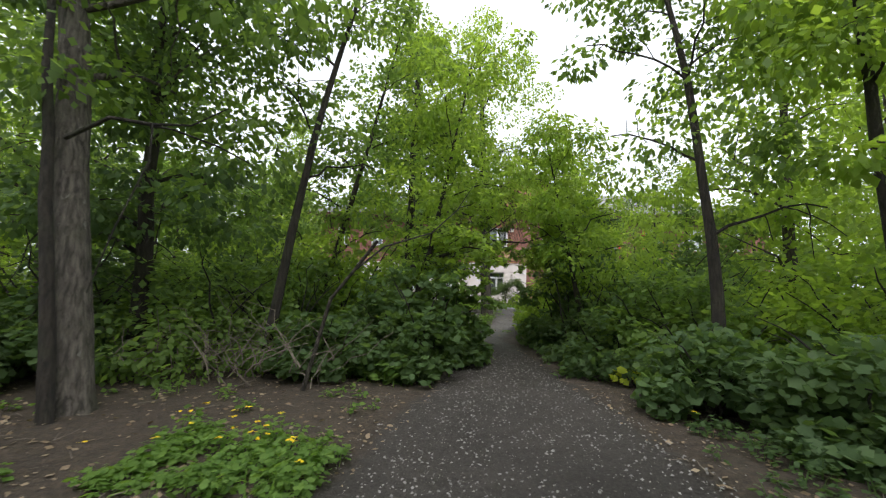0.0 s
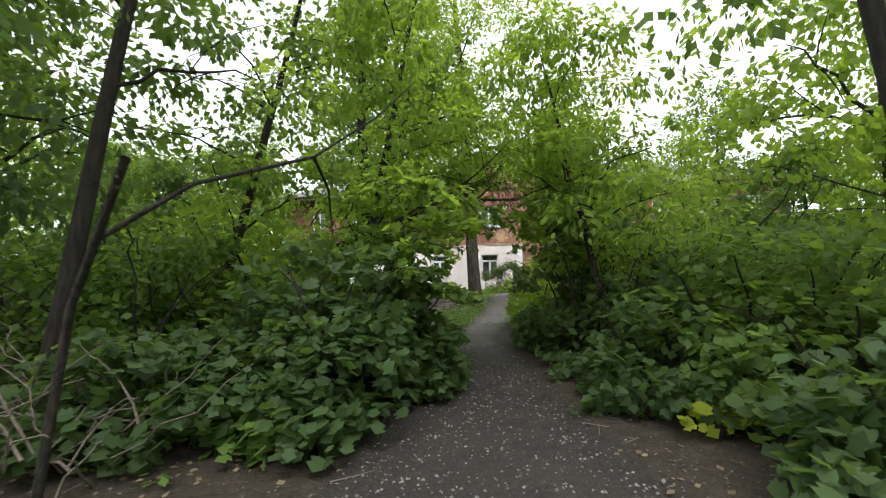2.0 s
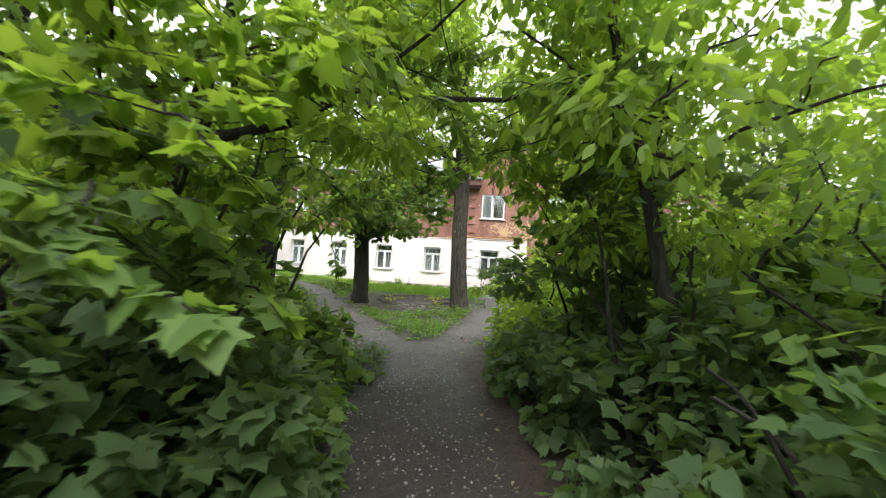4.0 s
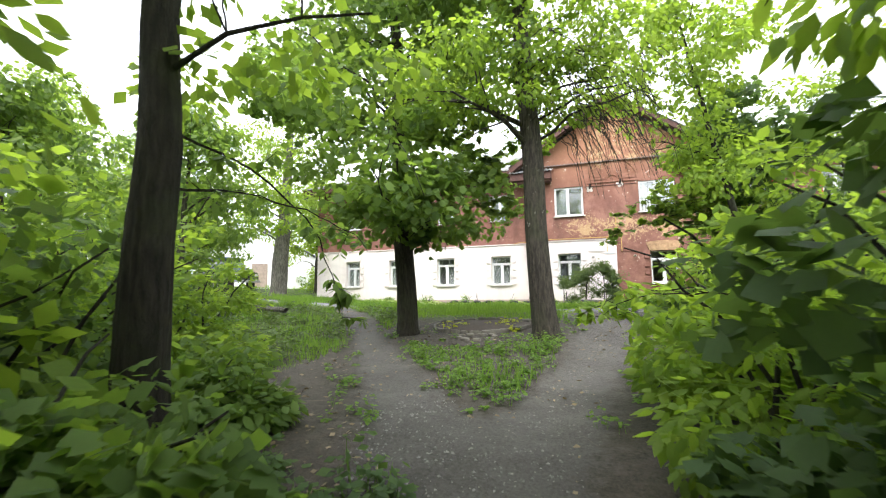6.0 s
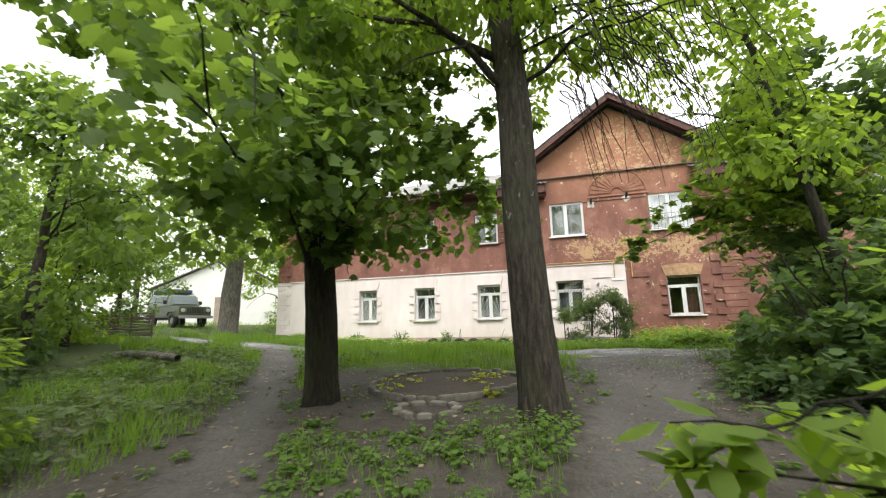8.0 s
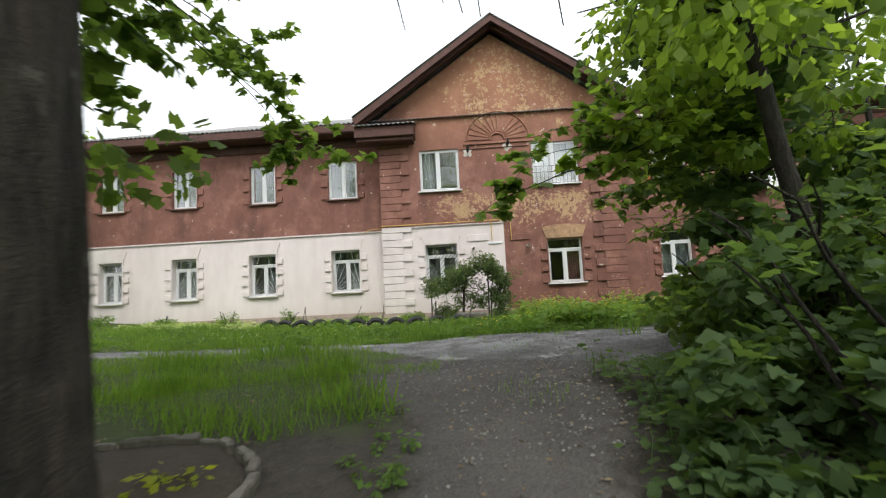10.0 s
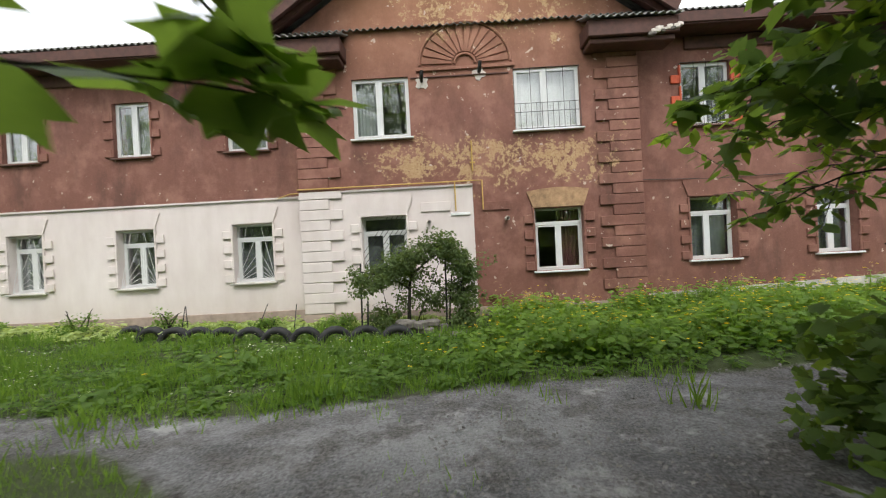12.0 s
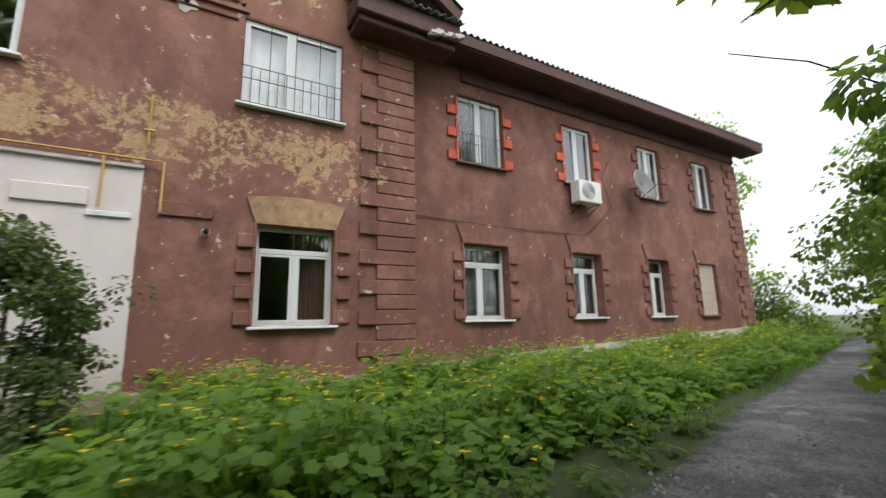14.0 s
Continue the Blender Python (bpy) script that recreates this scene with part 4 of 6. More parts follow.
def tree(label, x, y, height, r, lean=(0, 0), crown=(3.0, 2.6), clump=(60, 90, 0.7), leaf=(RHOMB, 0.15, None), bark=None, limbs=9, seed=1, category="tree", curve=(0, 0), squash=1.0, second=None, thick=0.06):
    """A tapered trunk with limbs, and a crown of leaves in uneven clumps. crown: foot of the crown, radius; clump: how many, leaves in each, radius."""
    rng = np.random.default_rng(seed)
    ob = tagged(new("tree"), label, category)
    z0 = gz(x, y) - 0.08
    ob.location = (x, y, z0)
    n = 12
    t = np.linspace(0, 1, n)
    T = np.stack([lean[0] * t + curve[0] * np.sin(math.pi * t), lean[1] * t + curve[1] * np.sin(math.pi * t), height * 0.92 * t], 1)
    T[1:-1, :2] += rng.normal(0, 0.03, (n - 2, 2)) * min(0.6, r * 4)
    R = r * (1 - 0.86 * t ** 1.1)
    if r < 0.16:
        R[0] *= 1.45
    extra = (T[0] * 0.5 + T[1] * 0.5)[None] * np.array([[1, 1, 0.35]])
    T2, R2 = np.insert(T, 1, extra, 0), np.insert(R, 1, r * 1.1)
    if r < 0.16:
        child("trunk", tubes("trunk", [(T2, R2)], bark or BARK, 11, 0.10), ob)
    else:
        child("trunk", furrowed_trunk("trunk", T, R, bark or BARK, seed), ob)
    if second:
        dx, dy, rr = second
        T3 = T * np.array([[1.0, 1.0, 0.8]]) + np.array([[dx, dy, 0.0]]) * (1 - 0.3 * t[:, None])
        child("trunk", tubes("trunk", [(T3, rr * (1 - 0.8 * t))], BARK_DARK, 8, 0.08), ob)
    cz, cr = crown
    ends, L = [], []
    for k in range(limbs):
        f = rng.uniform(max(0.12, (cz - 0.8) / height), 0.92)
        base = np.array([np.interp(f, t, T[:, i]) for i in range(3)])
        a = 2.4 * k + rng.uniform(-0.4, 0.4)
        reach = cr * rng.uniform(0.55, 1.0) * (1.1 - 0.5 * f)
        tip = base + np.array([math.cos(a) * reach, math.sin(a) * reach, reach * rng.uniform(0.15, 0.7)])
        P = bend(base, tip, 0.10, 7, rng, 0.12)
        r0 = min(thick, float(np.interp(f, t, R)) * 0.38)
        L.append((P, np.linspace(r0, 0.008, 7)))
        ends.append(P)
        for _ in range(3):
            i = rng.integers(2, 6)
            q = P[i] + rng.normal(0, 0.35, 3) * reach * 0.8
            Q = bend(P[i], q, 0.08, 5, rng, 0.1)
            L.append((Q, np.linspace(r0 * 0.35, 0.005, 5)))
            ends.append(Q)
    for k, (p, rr) in enumerate(L):
        if len(p) == 7:
            child("limb", tubes("limb", [(p, rr)] + [L[k + j] for j in (1, 2, 3)], bark or BARK, 5), ob)
    nc, per, rad = clump
    pts = np.concatenate(ends)
    C = pts[rng.integers(0, len(pts), nc)] + rng.normal(0, cr * 0.22, (nc, 3)) * np.array([1, 1, 0.7])
    free = rng.random(nc) < 0.55
    a, rr, hh = rng.uniform(0, 2 * math.pi, nc), np.sqrt(rng.random(nc)) * cr, rng.uniform(0, 1, nc)
    shape = np.sin(math.pi * np.clip(0.18 + 0.82 * hh, 0, 1)) ** 0.6
    axis = np.stack([np.interp(hh * 0.95, t, T[:, i]) for i in range(2)], 1)
    fc = np.stack([axis[:, 0] + np.cos(a) * rr * shape, axis[:, 1] + np.sin(a) * rr * shape, cz + hh * (height - cz) * squash], 1)
    C[free] = fc[free]
    C[:, 2] = np.maximum(C[:, 2], cz)
    P, d = clumps(rng, C, rng.uniform(0.5, 1.25, nc) * rad, per, 0.55)
    W = P + np.array([x, y, z0])
    ok = clear_way(W, 1.85)
    P, d = P[ok], d[ok]
    shape_, size, mat = leaf
    child("crown", leaves("crown", P, size * rng.uniform(0.7, 1.25, len(P)), shape_, mat or LEAF_MAPLE, rng, d * 0.8, 0.75, 0.6, 0.6), ob)
    return ob


def shrub(label, x, y, height, radius, leaf=(MAPLE_FAR, 0.13, None), n=26, per=60, seed=1, stems=7, long=1.0, turn=0.0, category="shrub", name="shrub", low=0.12, rad=0.32):
    """Many stems from one foot under a dense uneven coat of leaves. long: stretch along its own x."""
    rng = np.random.default_rng(seed)
    ob = tagged(new(name), label, category)
    z0 = gz(x, y) - 0.03
    ob.location = (x, y, z0)
    c, s = math.cos(turn), math.sin(turn)
    L = []
    for k in range(stems):
        a = 2 * math.pi * k / stems + rng.uniform(-0.4, 0.4)
        f = rng.uniform(-0.4, 0.4) * radius
        tip = np.array([math.cos(a) * radius * 0.8 * long, math.sin(a) * radius * 0.8, height * rng.uniform(0.5, 0.75)])
        p = bend((f * long * 0.6, f * 0.3, 0), tip, 0.12, 7, rng, 0.1)
        p[:, :2] = p[:, :2] @ np.array([[c, s], [-s, c]])
        L.append((p, np.linspace(0.022, 0.006, 7)))
    for l in L:
        child("stem", tubes("stem", [l], BARK_DARK, 5), ob)
    d = rng.normal(size=(n, 3))
    d /= np.linalg.norm(d, axis=1)[:, None]
    d[:, 2] = np.abs(d[:, 2]) * 1.0
    k = rng.uniform(0.55, 1.0, n)[:, None]
    C = d * k * np.array([radius * long, radius, height * 0.92])
    C[:, 2] = np.maximum(C[:, 2] * rng.uniform(0.45, 1.05, n), low + 0.1)
    C[:, :2] = C[:, :2] @ np.array([[c, s], [-s, c]])
    P, dd = clumps(rng, C, rng.uniform(0.7, 1.3, n) * rad, per, 0.6, 0.3)
    P[:, 2] = np.maximum(P[:, 2], 0.04)
    ok = clear_way(P + np.array([x, y, z0]), 2.0)
    P, dd = P[ok], dd[ok]
    out = dd * 0.5 + P / (np.linalg.norm(P, axis=1)[:, None] + 1e-6) * 0.6
    shape_, size, mat = leaf
    child("foliage", leaves("foliage", P, size * rng.uniform(0.6, 1.25, len(P)), shape_, mat or LEAF_MAPLE, rng, out, 0.85, 0.7, 0.6), ob)
    return ob


def herbs(label, area, count, height, leaf, seed, flowers=0, name="weeds", category="weeds", leaves_each=14, keep=None):
    """Low plants scattered over a patch as one mass."""
    rng = np.random.default_rng(seed)
    x0, x1, y0, y1 = area
    X, Y = rng.uniform(x0, x1, count), rng.uniform(y0, y1, count)
    if keep is not None:
        ok = keep(X, Y)
        X, Y = X[ok], Y[ok]
    H = height * rng.uniform(0.45, 1.15, len(X)) * (0.76 + 0.46 * np.sin(1.9 * X + 1.4 * np.sin(2.3 * Y)) * np.sin(2.6 * Y + 0.7 * X))
    m = leaves_each
    idx = np.repeat(np.arange(len(X)), m)
    a, r = rng.uniform(0, 2 * math.pi, len(idx)), rng.uniform(0.02, 0.55, len(idx)) * H[idx]
    h = rng.uniform(0.15, 1.0, len(idx)) * H[idx]
    px, py = X[idx] + np.cos(a) * r, Y[idx] + np.sin(a) * r
    P = np.stack([px, py, land(px, py) + h], 1)
    ok = clear_way(P, 0.05) if name != "ground_cover" else np.ones(len(P), bool)
    P, a = P[ok], a[ok]
    shape_, size, mat = leaf
    out = np.stack([np.cos(a), np.sin(a), np.full(len(a), 0.25)], 1)
    ob = tagged(new(name), label, category, kind="stuff")
    child("foliage", leaves("foliage", P, size * rng.uniform(0.6, 1.3, len(P)), shape_, mat, rng, out, 0.4), ob)
    sx = np.stack([X, Y, land(X, Y) - 0.02], 1)
    child("stalks", leaves("stalks", np.repeat(sx, 2, 0) + rng.normal(0, 0.03, (2 * len(X), 3)) * [1, 1, 0], np.repeat(H, 2), BLADE, mat, rng, np.tile([[0, 0, 1.6]], (2 * len(X), 1)), 0.0, 0.35), ob)
    if flowers:
        k = rng.integers(0, len(P), flowers * 3)
        k = k[np.argsort(-(P[k, 2] - land(P[k, 0], P[k, 1])))[:flowers]]
        q = P[k] + np.stack([np.zeros(flowers), np.zeros(flowers), rng.uniform(0.05, 0.13, flowers)], 1) + np.array([0, 0, 0.07])
        q = np.repeat(q, 4, 0)
        child("flowers", leaves("flowers", q, 0.036, OVAL, PETAL, rng, None, 0.0), ob, "small yellow four-petalled flowers")
    return ob


def grass(label, area, count, height, seed, keep=None, name="grass"):
    rng = np.random.default_rng(seed)
    x0, x1, y0, y1 = area
    X, Y = rng.uniform(x0, x1, count), rng.uniform(y0, y1, count)
    if keep is not None:
        ok = keep(X, Y)
        X, Y = X[ok], Y[ok]
    tuft = 0.65 + 0.5 * np.sin(X * 2.1 + 1.3 * np.sin(Y * 1.7)) * np.sin(Y * 2.7 + X)
    P = np.stack([X, Y, land(X, Y) - 0.01], 1)
    H = height * rng.uniform(0.5, 1.2, len(X)) * np.clip(tuft, 0.35, 1.3)
    ob = tagged(new(name, leaves(name, P, H, (BLADE[0] * np.array([1.2, 1, 1]), BLADE[1]), GRASS, rng, np.tile([[0, 0, 1.9]], (len(X), 1)), 0.0, 0.75)), label, "grass", kind="stuff")
    return ob


def off_ways(X, Y, gap=0.0):
    w = np.minimum(polyline_distance(X, Y, MAIN_PATH), np.minimum(polyline_distance(X, Y, FORKS[0]), polyline_distance(X, Y, FORKS[1])))
    return np.minimum(w, polyline_distance(X, Y, ROAD)) > gap


# trees by the shaded path
tall_maple = tree("tall maple with grey furrowed trunk and a thin dark stem", -2.38, -27.2, 11.0, 0.205, (-1.6, 0.3), (3.2, 2.8), (95, 110, 0.7), (RHOMB, 0.14, LEAF_MAPLE), BARK_GREY, 10, 11, second=(0.18, -0.36, 0.075))
child("limb", tubes("limb", [(np.array(p) - np.array(tall_maple.location), np.linspace(r0, 0.006, len(p))) for p, r0 in (
    ([(-2.48, -27.5, 2.45), (-2.05, -27.45, 2.68), (-1.6, -27.4, 2.62), (-1.2, -27.35, 2.62), (-0.85, -27.3, 2.82)], 0.026),
    ([(-2.05, -27.45, 2.68), (-1.45, -27.3, 2.6), (-1.0, -27.2, 2.45), (-0.7, -27.1, 2.3)], 0.014),
    ([(-1.6, -27.4, 2.62), (-1.5, -27.5, 2.2), (-1.75, -27.55, 1.5), (-1.9, -27.6, 0.9)], 0.012))], BARK_DARK, 6), tall_maple)
tree("young maple with dark straight trunk", -3.7, -25.0, 9.0, 0.15, (-0.5, 0.2), (2.4, 2.2), (70, 110, 0.65), (RHOMB, 0.14, LEAF_DARK), BARK_DARK, 9, 12)
tree("slender leaning box elder with thin dark stem", -1.68, -24.8, 9.0, 0.088, (1.7, 0.2), (3.6, 1.5), (44, 80, 0.5), (RHOMB, 0.11, LEAF_MAPLE), BARK_DARK, 9, 13, curve=(-0.25, 0), thick=0.03)
tree("slender leaning box elder with thin dark stem", -2.25, -22.0, 9.0, 0.085, (1.9, 0.3), (3.0, 1.7), (50, 90, 0.55), (RHOMB, 0.12, LEAF_MAPLE), BARK_DARK, 9, 14, thick=0.03)
tree("box elder with a bowed dark trunk among shrubs", 4.8, -25.2, 9.0, 0.085, (-1.0, 0.3), (3.2, 1.9), (64, 95, 0.55), (RHOMB, 0.11, LEAF_MAPLE), BARK_DARK, 10, 15, curve=(0.3, 0), thick=0.035)
tree("box elder with forked dark stem", 6.6, -25.6, 8.0, 0.10, (-0.6, -0.3), (2.8, 2.1), (70, 100, 0.6), (RHOMB, 0.13, LEAF_BRIGHT), BARK_DARK, 9, 16)
arch = tree("low box elder with crooked limbs reaching over the path", 3.9, -21.8, 5.4, 0.07, (-0.9, 0.4), (1.7, 1.8), (70, 100, 0.45), (OVAL, 0.11, LEAF_BRIGHT), BARK_DARK, 9, 17)
overhang = tree("maple with dark trunk and drooping low branches", -0.62, -19.35, 9.5, 0.165, (0.1, -0.3), (3.0, 1.8), (38, 80, 0.55), (RHOMB, 0.13, LEAF_BRIGHT), BARK_DARK, 8, 18, thick=0.022)
tree("low box elder leaning over the path from the shrubs", 4.4, -20.6, 5.0, 0.07, (-0.9, 0.2), (1.8, 1.8), (58, 95, 0.45), (OVAL, 0.11, LEAF_BRIGHT), BARK_DARK, 9, 19)
arch_left = tree("box elder leaning over the path from the shrubs", 0.1, -22.4, 7.6, 0.075, (1.2, 0.5), (1.7, 2.1), (105, 100, 0.5), (OVAL, 0.11, LEAF_BRIGHT), BARK_DARK, 9, 20)
# the two trees before the house
big_maple = tree("mature maple with dark trunk and dense dark crown", -1.30, -13.15, 13.0, 0.22, (-0.6, 0.3), (2.3, 3.3), (215, 110, 0.66), (MAPLE_FAR, 0.135, LEAF_MAPLE), BARK_DARK, 14, 21, thick=0.032)
elm = tree("tall elm with leaning fissured trunk and sparse drooping twigs", 1.57, -13.62, 13.5, 0.23, (-0.62, 0.1), (4.4, 3.1), (140, 105, 0.65), (RHOMB, 0.12, LEAF_BRIGHT), BARK, 11, 22)
# edge of the lawn
tree("poplar with pale forked trunk beyond the lawn", -13.5, -2.0, 13.0, 0.44, (0.5, 0.3), (3.6, 3.2), (90, 110, 0.85), (RHOMB, 0.18, LEAF_BRIGHT), BARK_PALE, 12, 31)
tree("small tree with slim trunk near the house corner", -14.5, 3.0, 8.0, 0.14, (0.2, 0.1), (2.2, 2.4), (60, 90, 0.7), (RHOMB, 0.18, LEAF_BRIGHT), BARK, 9, 32)
bg = tree("bushy maple at the lawn's edge", -8.6, -12.4, 6.2, 0.13, (0.2, 0.1), (0.9, 2.4), (80, 78, 0.65), (RHOMB, 0.17, LEAF_MAPLE), BARK, 10, 33)
bg2 = tree("tall leafy maple in the thicket", 8.6, -20.5, 10.0, 0.16, (0.2, 0.1), (1.4, 3.0), (100, 76, 0.8), (RHOMB, 0.17, LEAF_BRIGHT), BARK, 10, 34)
bg3 = tree("tall leafy maple in the thicket", -6.2, -22.5, 11.0, 0.17, (0.2, 0.1), (1.2, 3.0), (104, 76, 0.8), (RHOMB, 0.17, LEAF_MAPLE), BARK, 10, 35)
for ob in (bg2, bg3):
    ob["group"] = "trees of the thicket"
tree("maple beside the lane with a leaning trunk", 6.1, -10.4, 9.0, 0.10, (-1.5, -0.1), (2.4, 2.4), (92, 92, 0.52), (RHOMB, 0.14, LEAF_BRIGHT), BARK_DARK, 10, 41)
lane_maple = tree("young maple at the lane's edge, big lobed leaves", 6.9, -8.4, 6.5, 0.09, (-0.6, 0.1), (1.6, 1.8), (70, 90, 0.5), (MAPLE_FAR, 0.15, LEAF_DARK), BARK_DARK, 9, 42)
tree("young ash at the lane's edge", 9.4, -7.7, 6.5, 0.08, (-0.3, 0.1), (1.2, 1.8), (75, 90, 0.5), (OVAL, 0.13, LEAF_MAPLE), BARK_DARK, 9, 43)
copies_a = [(bg2, 11.5, -24, 1.0), (bg3, 9.6, -28.5, 1.0), (bg2, 13.5, -17.5, 1.1), (bg3, 8.6, -15.2, 0.62), (bg2, 6.9, -17.0, 0.5), (bg, 10.8, -15.6, 0.8), (bg2, 5.6, -33.5, 1.0), (bg3, -4.6, -33.8, 1.0), (bg2, -8.8, -27.8, 1.1), (bg3, -10.5, -21, 1.1), (bg, -7.0, -17.0, 0.8), (bg, -12.5, -14.0, 1.0), (bg2, -16, -18, 1.2), (bg3, -14, -25, 1.2), (bg3, 17.5, -13, 1.1), (bg, 12.6, -5.7, 0.55), (bg, 16.3, -4.9, 0.55), (bg, 20.6, -3.6, 0.6)]
copies_b = [(bg, 9.6, -7.0, 0.5), (bg3, 0.5, -42, 1.1), (bg, -18.5, -8.5, 0.9), (bg2, -25, -6, 1.2), (bg3, -30, 6, 1.2), (bg2, -24, 16, 1.2), (bg3, -17, 20, 1.1), (bg2, 24.5, 3.5, 1.0), (bg3, 27, -4, 1.0), (bg, 22.5, -7.5, 0.8), (bg2, -36, -4, 1.3), (bg, -13.6, -7.0, 0.75), (bg, -10.6, -10.4, 0.7), (bg2, -17.5, -6.4, 0.75), (bg3, -21.5, -4.5, 0.8), (bg3, 31, 8, 1.1), (bg2, 4.5, -47, 1.2), (bg3, -22, 30, 1.3)]
for i, (ob, x, y, s) in enumerate(copies_a + copies_b):
    o = copy_thing(ob, Matrix.Translation((x, y, gz(x, y) - 0.08)) @ Matrix.Rotation(1.7 * i, 4, "Z") @ Matrix.Scale(s, 4))
    o["group"] = "trees of the thicket"

# shrubs along the path
S = 100
MAPLE_SHRUB = "maple sapling thicket with broad lobed green leaves"
# below y -24 most take LEAF_DARK: missing canopy shade put into leaf colour
for x, y, h, r, mat, lab in ((0.2, -23.6, 2.0, 1.05, LEAF_DARK, MAPLE_SHRUB), (0.75, -24.2, 2.2, 0.7, LEAF_DARK, MAPLE_SHRUB), (0.95, -23.0, 2.1, 0.75, LEAF_DARK, MAPLE_SHRUB), (-0.7, -24.6, 1.3, 0.9, LEAF_DARK, MAPLE_SHRUB), (0.35, -21.9, 3.0, 1.15, LEAF_MAPLE, MAPLE_SHRUB), (0.1, -20.5, 1.5, 0.95, LEAF_MAPLE, MAPLE_SHRUB),
                             (-1.5, -22.6, 2.2, 1.2, LEAF_MAPLE, MAPLE_SHRUB), (-1.2, -20.6, 2.3, 1.2, LEAF_MAPLE, MAPLE_SHRUB), (-3.4, -23.4, 2.2, 1.3, LEAF_DARK, MAPLE_SHRUB), (-4.4, -26.2, 1.7, 1.2, LEAF_DARK, MAPLE_SHRUB),
                             (4.1, -23.2, 1.5, 1.1, LEAF_DARK, MAPLE_SHRUB), (5.2, -24.0, 1.7, 1.2, LEAF_MAPLE, MAPLE_SHRUB), (5.9, -26.0, 1.8, 1.2, LEAF_DARK, MAPLE_SHRUB), (4.45, -25.7, 1.25, 0.8, LEAF_DARK, MAPLE_SHRUB), (5.2, -26.9, 1.3, 0.85, LEAF_DARK, MAPLE_SHRUB), (3.75, -21.5, 3.0, 1.12, LEAF_DARK, MAPLE_SHRUB), (3.65, -19.9, 3.2, 1.15, LEAF_DARK, MAPLE_SHRUB),
                             (5.2, -21.5, 2.6, 1.4, LEAF_MAPLE, MAPLE_SHRUB), (5.4, -19.0, 2.7, 1.5, LEAF_BRIGHT, MAPLE_SHRUB), (7.2, -23.5, 2.6, 1.6, LEAF_BRIGHT, MAPLE_SHRUB), (7.4, -27.2, 2.3, 1.5, LEAF_BRIGHT, MAPLE_SHRUB)):
    S += 1
    shrub(lab, x, y, h, r, (MAPLE if -0.5 < x < 4.4 and -24.0 < y < -21.4 else MAPLE_FAR, 0.11, mat), int(26 + 10 * h), 70, S, rad=0.29)
ASH = "box elder shrub with light green pinnate leaves"
for x, y, h, r, mat in ((3.5, -17.9, 2.5, 1.3, LEAF_BRIGHT), (3.8, -16.4, 2.0, 1.0, LEAF_BRIGHT), (5.3, -16.6, 2.6, 1.4, LEAF_BRIGHT), (4.9, -14.6, 2.2, 1.2, LEAF_MAPLE), (-3.6, -16.6, 2.6, 1.3, LEAF_BRIGHT), (-1.0, -18.5, 0.8, 0.6, LEAF_MAPLE), (-2.6, -18.6, 2.2, 1.3, LEAF_MAPLE)):
    S += 1
    ash = shrub(ASH, x, y, h, r, (OVAL, 0.12, mat), 48, 105, S)
    if y == -17.9:
        path_ash = ash
for x, y, h, r in ((5.0, -12.2, 2.6, 1.2), (5.7, -11.0, 2.4, 1.2), (6.1, -9.3, 2.1, 1.1), (7.6, -8.0, 2.0, 1.0), (8.9, -7.3, 2.2, 1.0), (6.75, -7.95, 2.0, 0.85), (11.2, -6.3, 2.0, 1.0), (14.0, -5.4, 2.2, 1.1), (17.2, -4.5, 2.2, 1.1), (20.6, -3.9, 2.4, 1.2)):
    S += 1
    shrub("dense shrub of dark lobed leaves beside the lane", x, y, h, r, (MAPLE_FAR, 0.115, LEAF_DARK if x < 6 else LEAF_MAPLE if x < 8 else LEAF_BRIGHT), 38, 80 if x < 10 else 44, S)


def spray(owner, pts, leaf, count, seed, name="branch", r=0.012, side=0.12, hang=0.5, drop=0.0):
    """A leafy branch of a tree or shrub: a twig along world points, with leaves hung on both sides."""
    rng = np.random.default_rng(seed)
    P = np.asarray(pts, float) - np.array(owner.location)
    t = np.linspace(0, 1, len(P))
    tt = np.linspace(0, 1, 14)
    Q = np.stack([np.interp(tt, t, P[:, i]) for i in range(3)], 1)
    Q[1:-1] += rng.normal(0, 0.012, (12, 3))
    limbs = [(Q, np.linspace(r, 0.003, 14))]
    B, D = [], []
    for k in range(9):
        f = rng.uniform(0.12, 1.0)
        b = np.array([np.interp(f, tt, Q[:, i]) for i in range(3)])
        d = rng.normal(0, 1, 3) * np.array([1, 1, 0.35])
        d = d / np.linalg.norm(d) * rng.uniform(0.5, 1.2) * side * 2.4
        limbs.append((np.array([b, b + d * 0.5 + [0, 0, 0.01], b + d]), [0.004, 0.003, 0.002]))
    per = count // len(limbs) + 1
    for l, _ in limbs:
        l = np.asarray(l)
        f = rng.uniform(0.15, 1.0, per)
        k = np.linspace(0, 1, len(l))
        b = np.stack([np.interp(f, k, l[:, i]) for i in range(3)], 1)
        d = rng.normal(0, 1, (per, 3)) * [1, 1, 0.3]
        d /= np.linalg.norm(d, axis=1)[:, None]
        B.append(b + d * 0.02)
        D.append(d)
    tw = child(name, tubes(name, limbs, BARK_DARK, 5), owner)
    shape_, size, mat = leaf
    tw["kind"] = "stuff"
    child("leaf_spray", leaves("leaf_spray", np.concatenate(B), size * rng.uniform(0.65, 1.2, per * len(limbs)), shape_, mat, rng, np.concatenate(D), hang), tw)


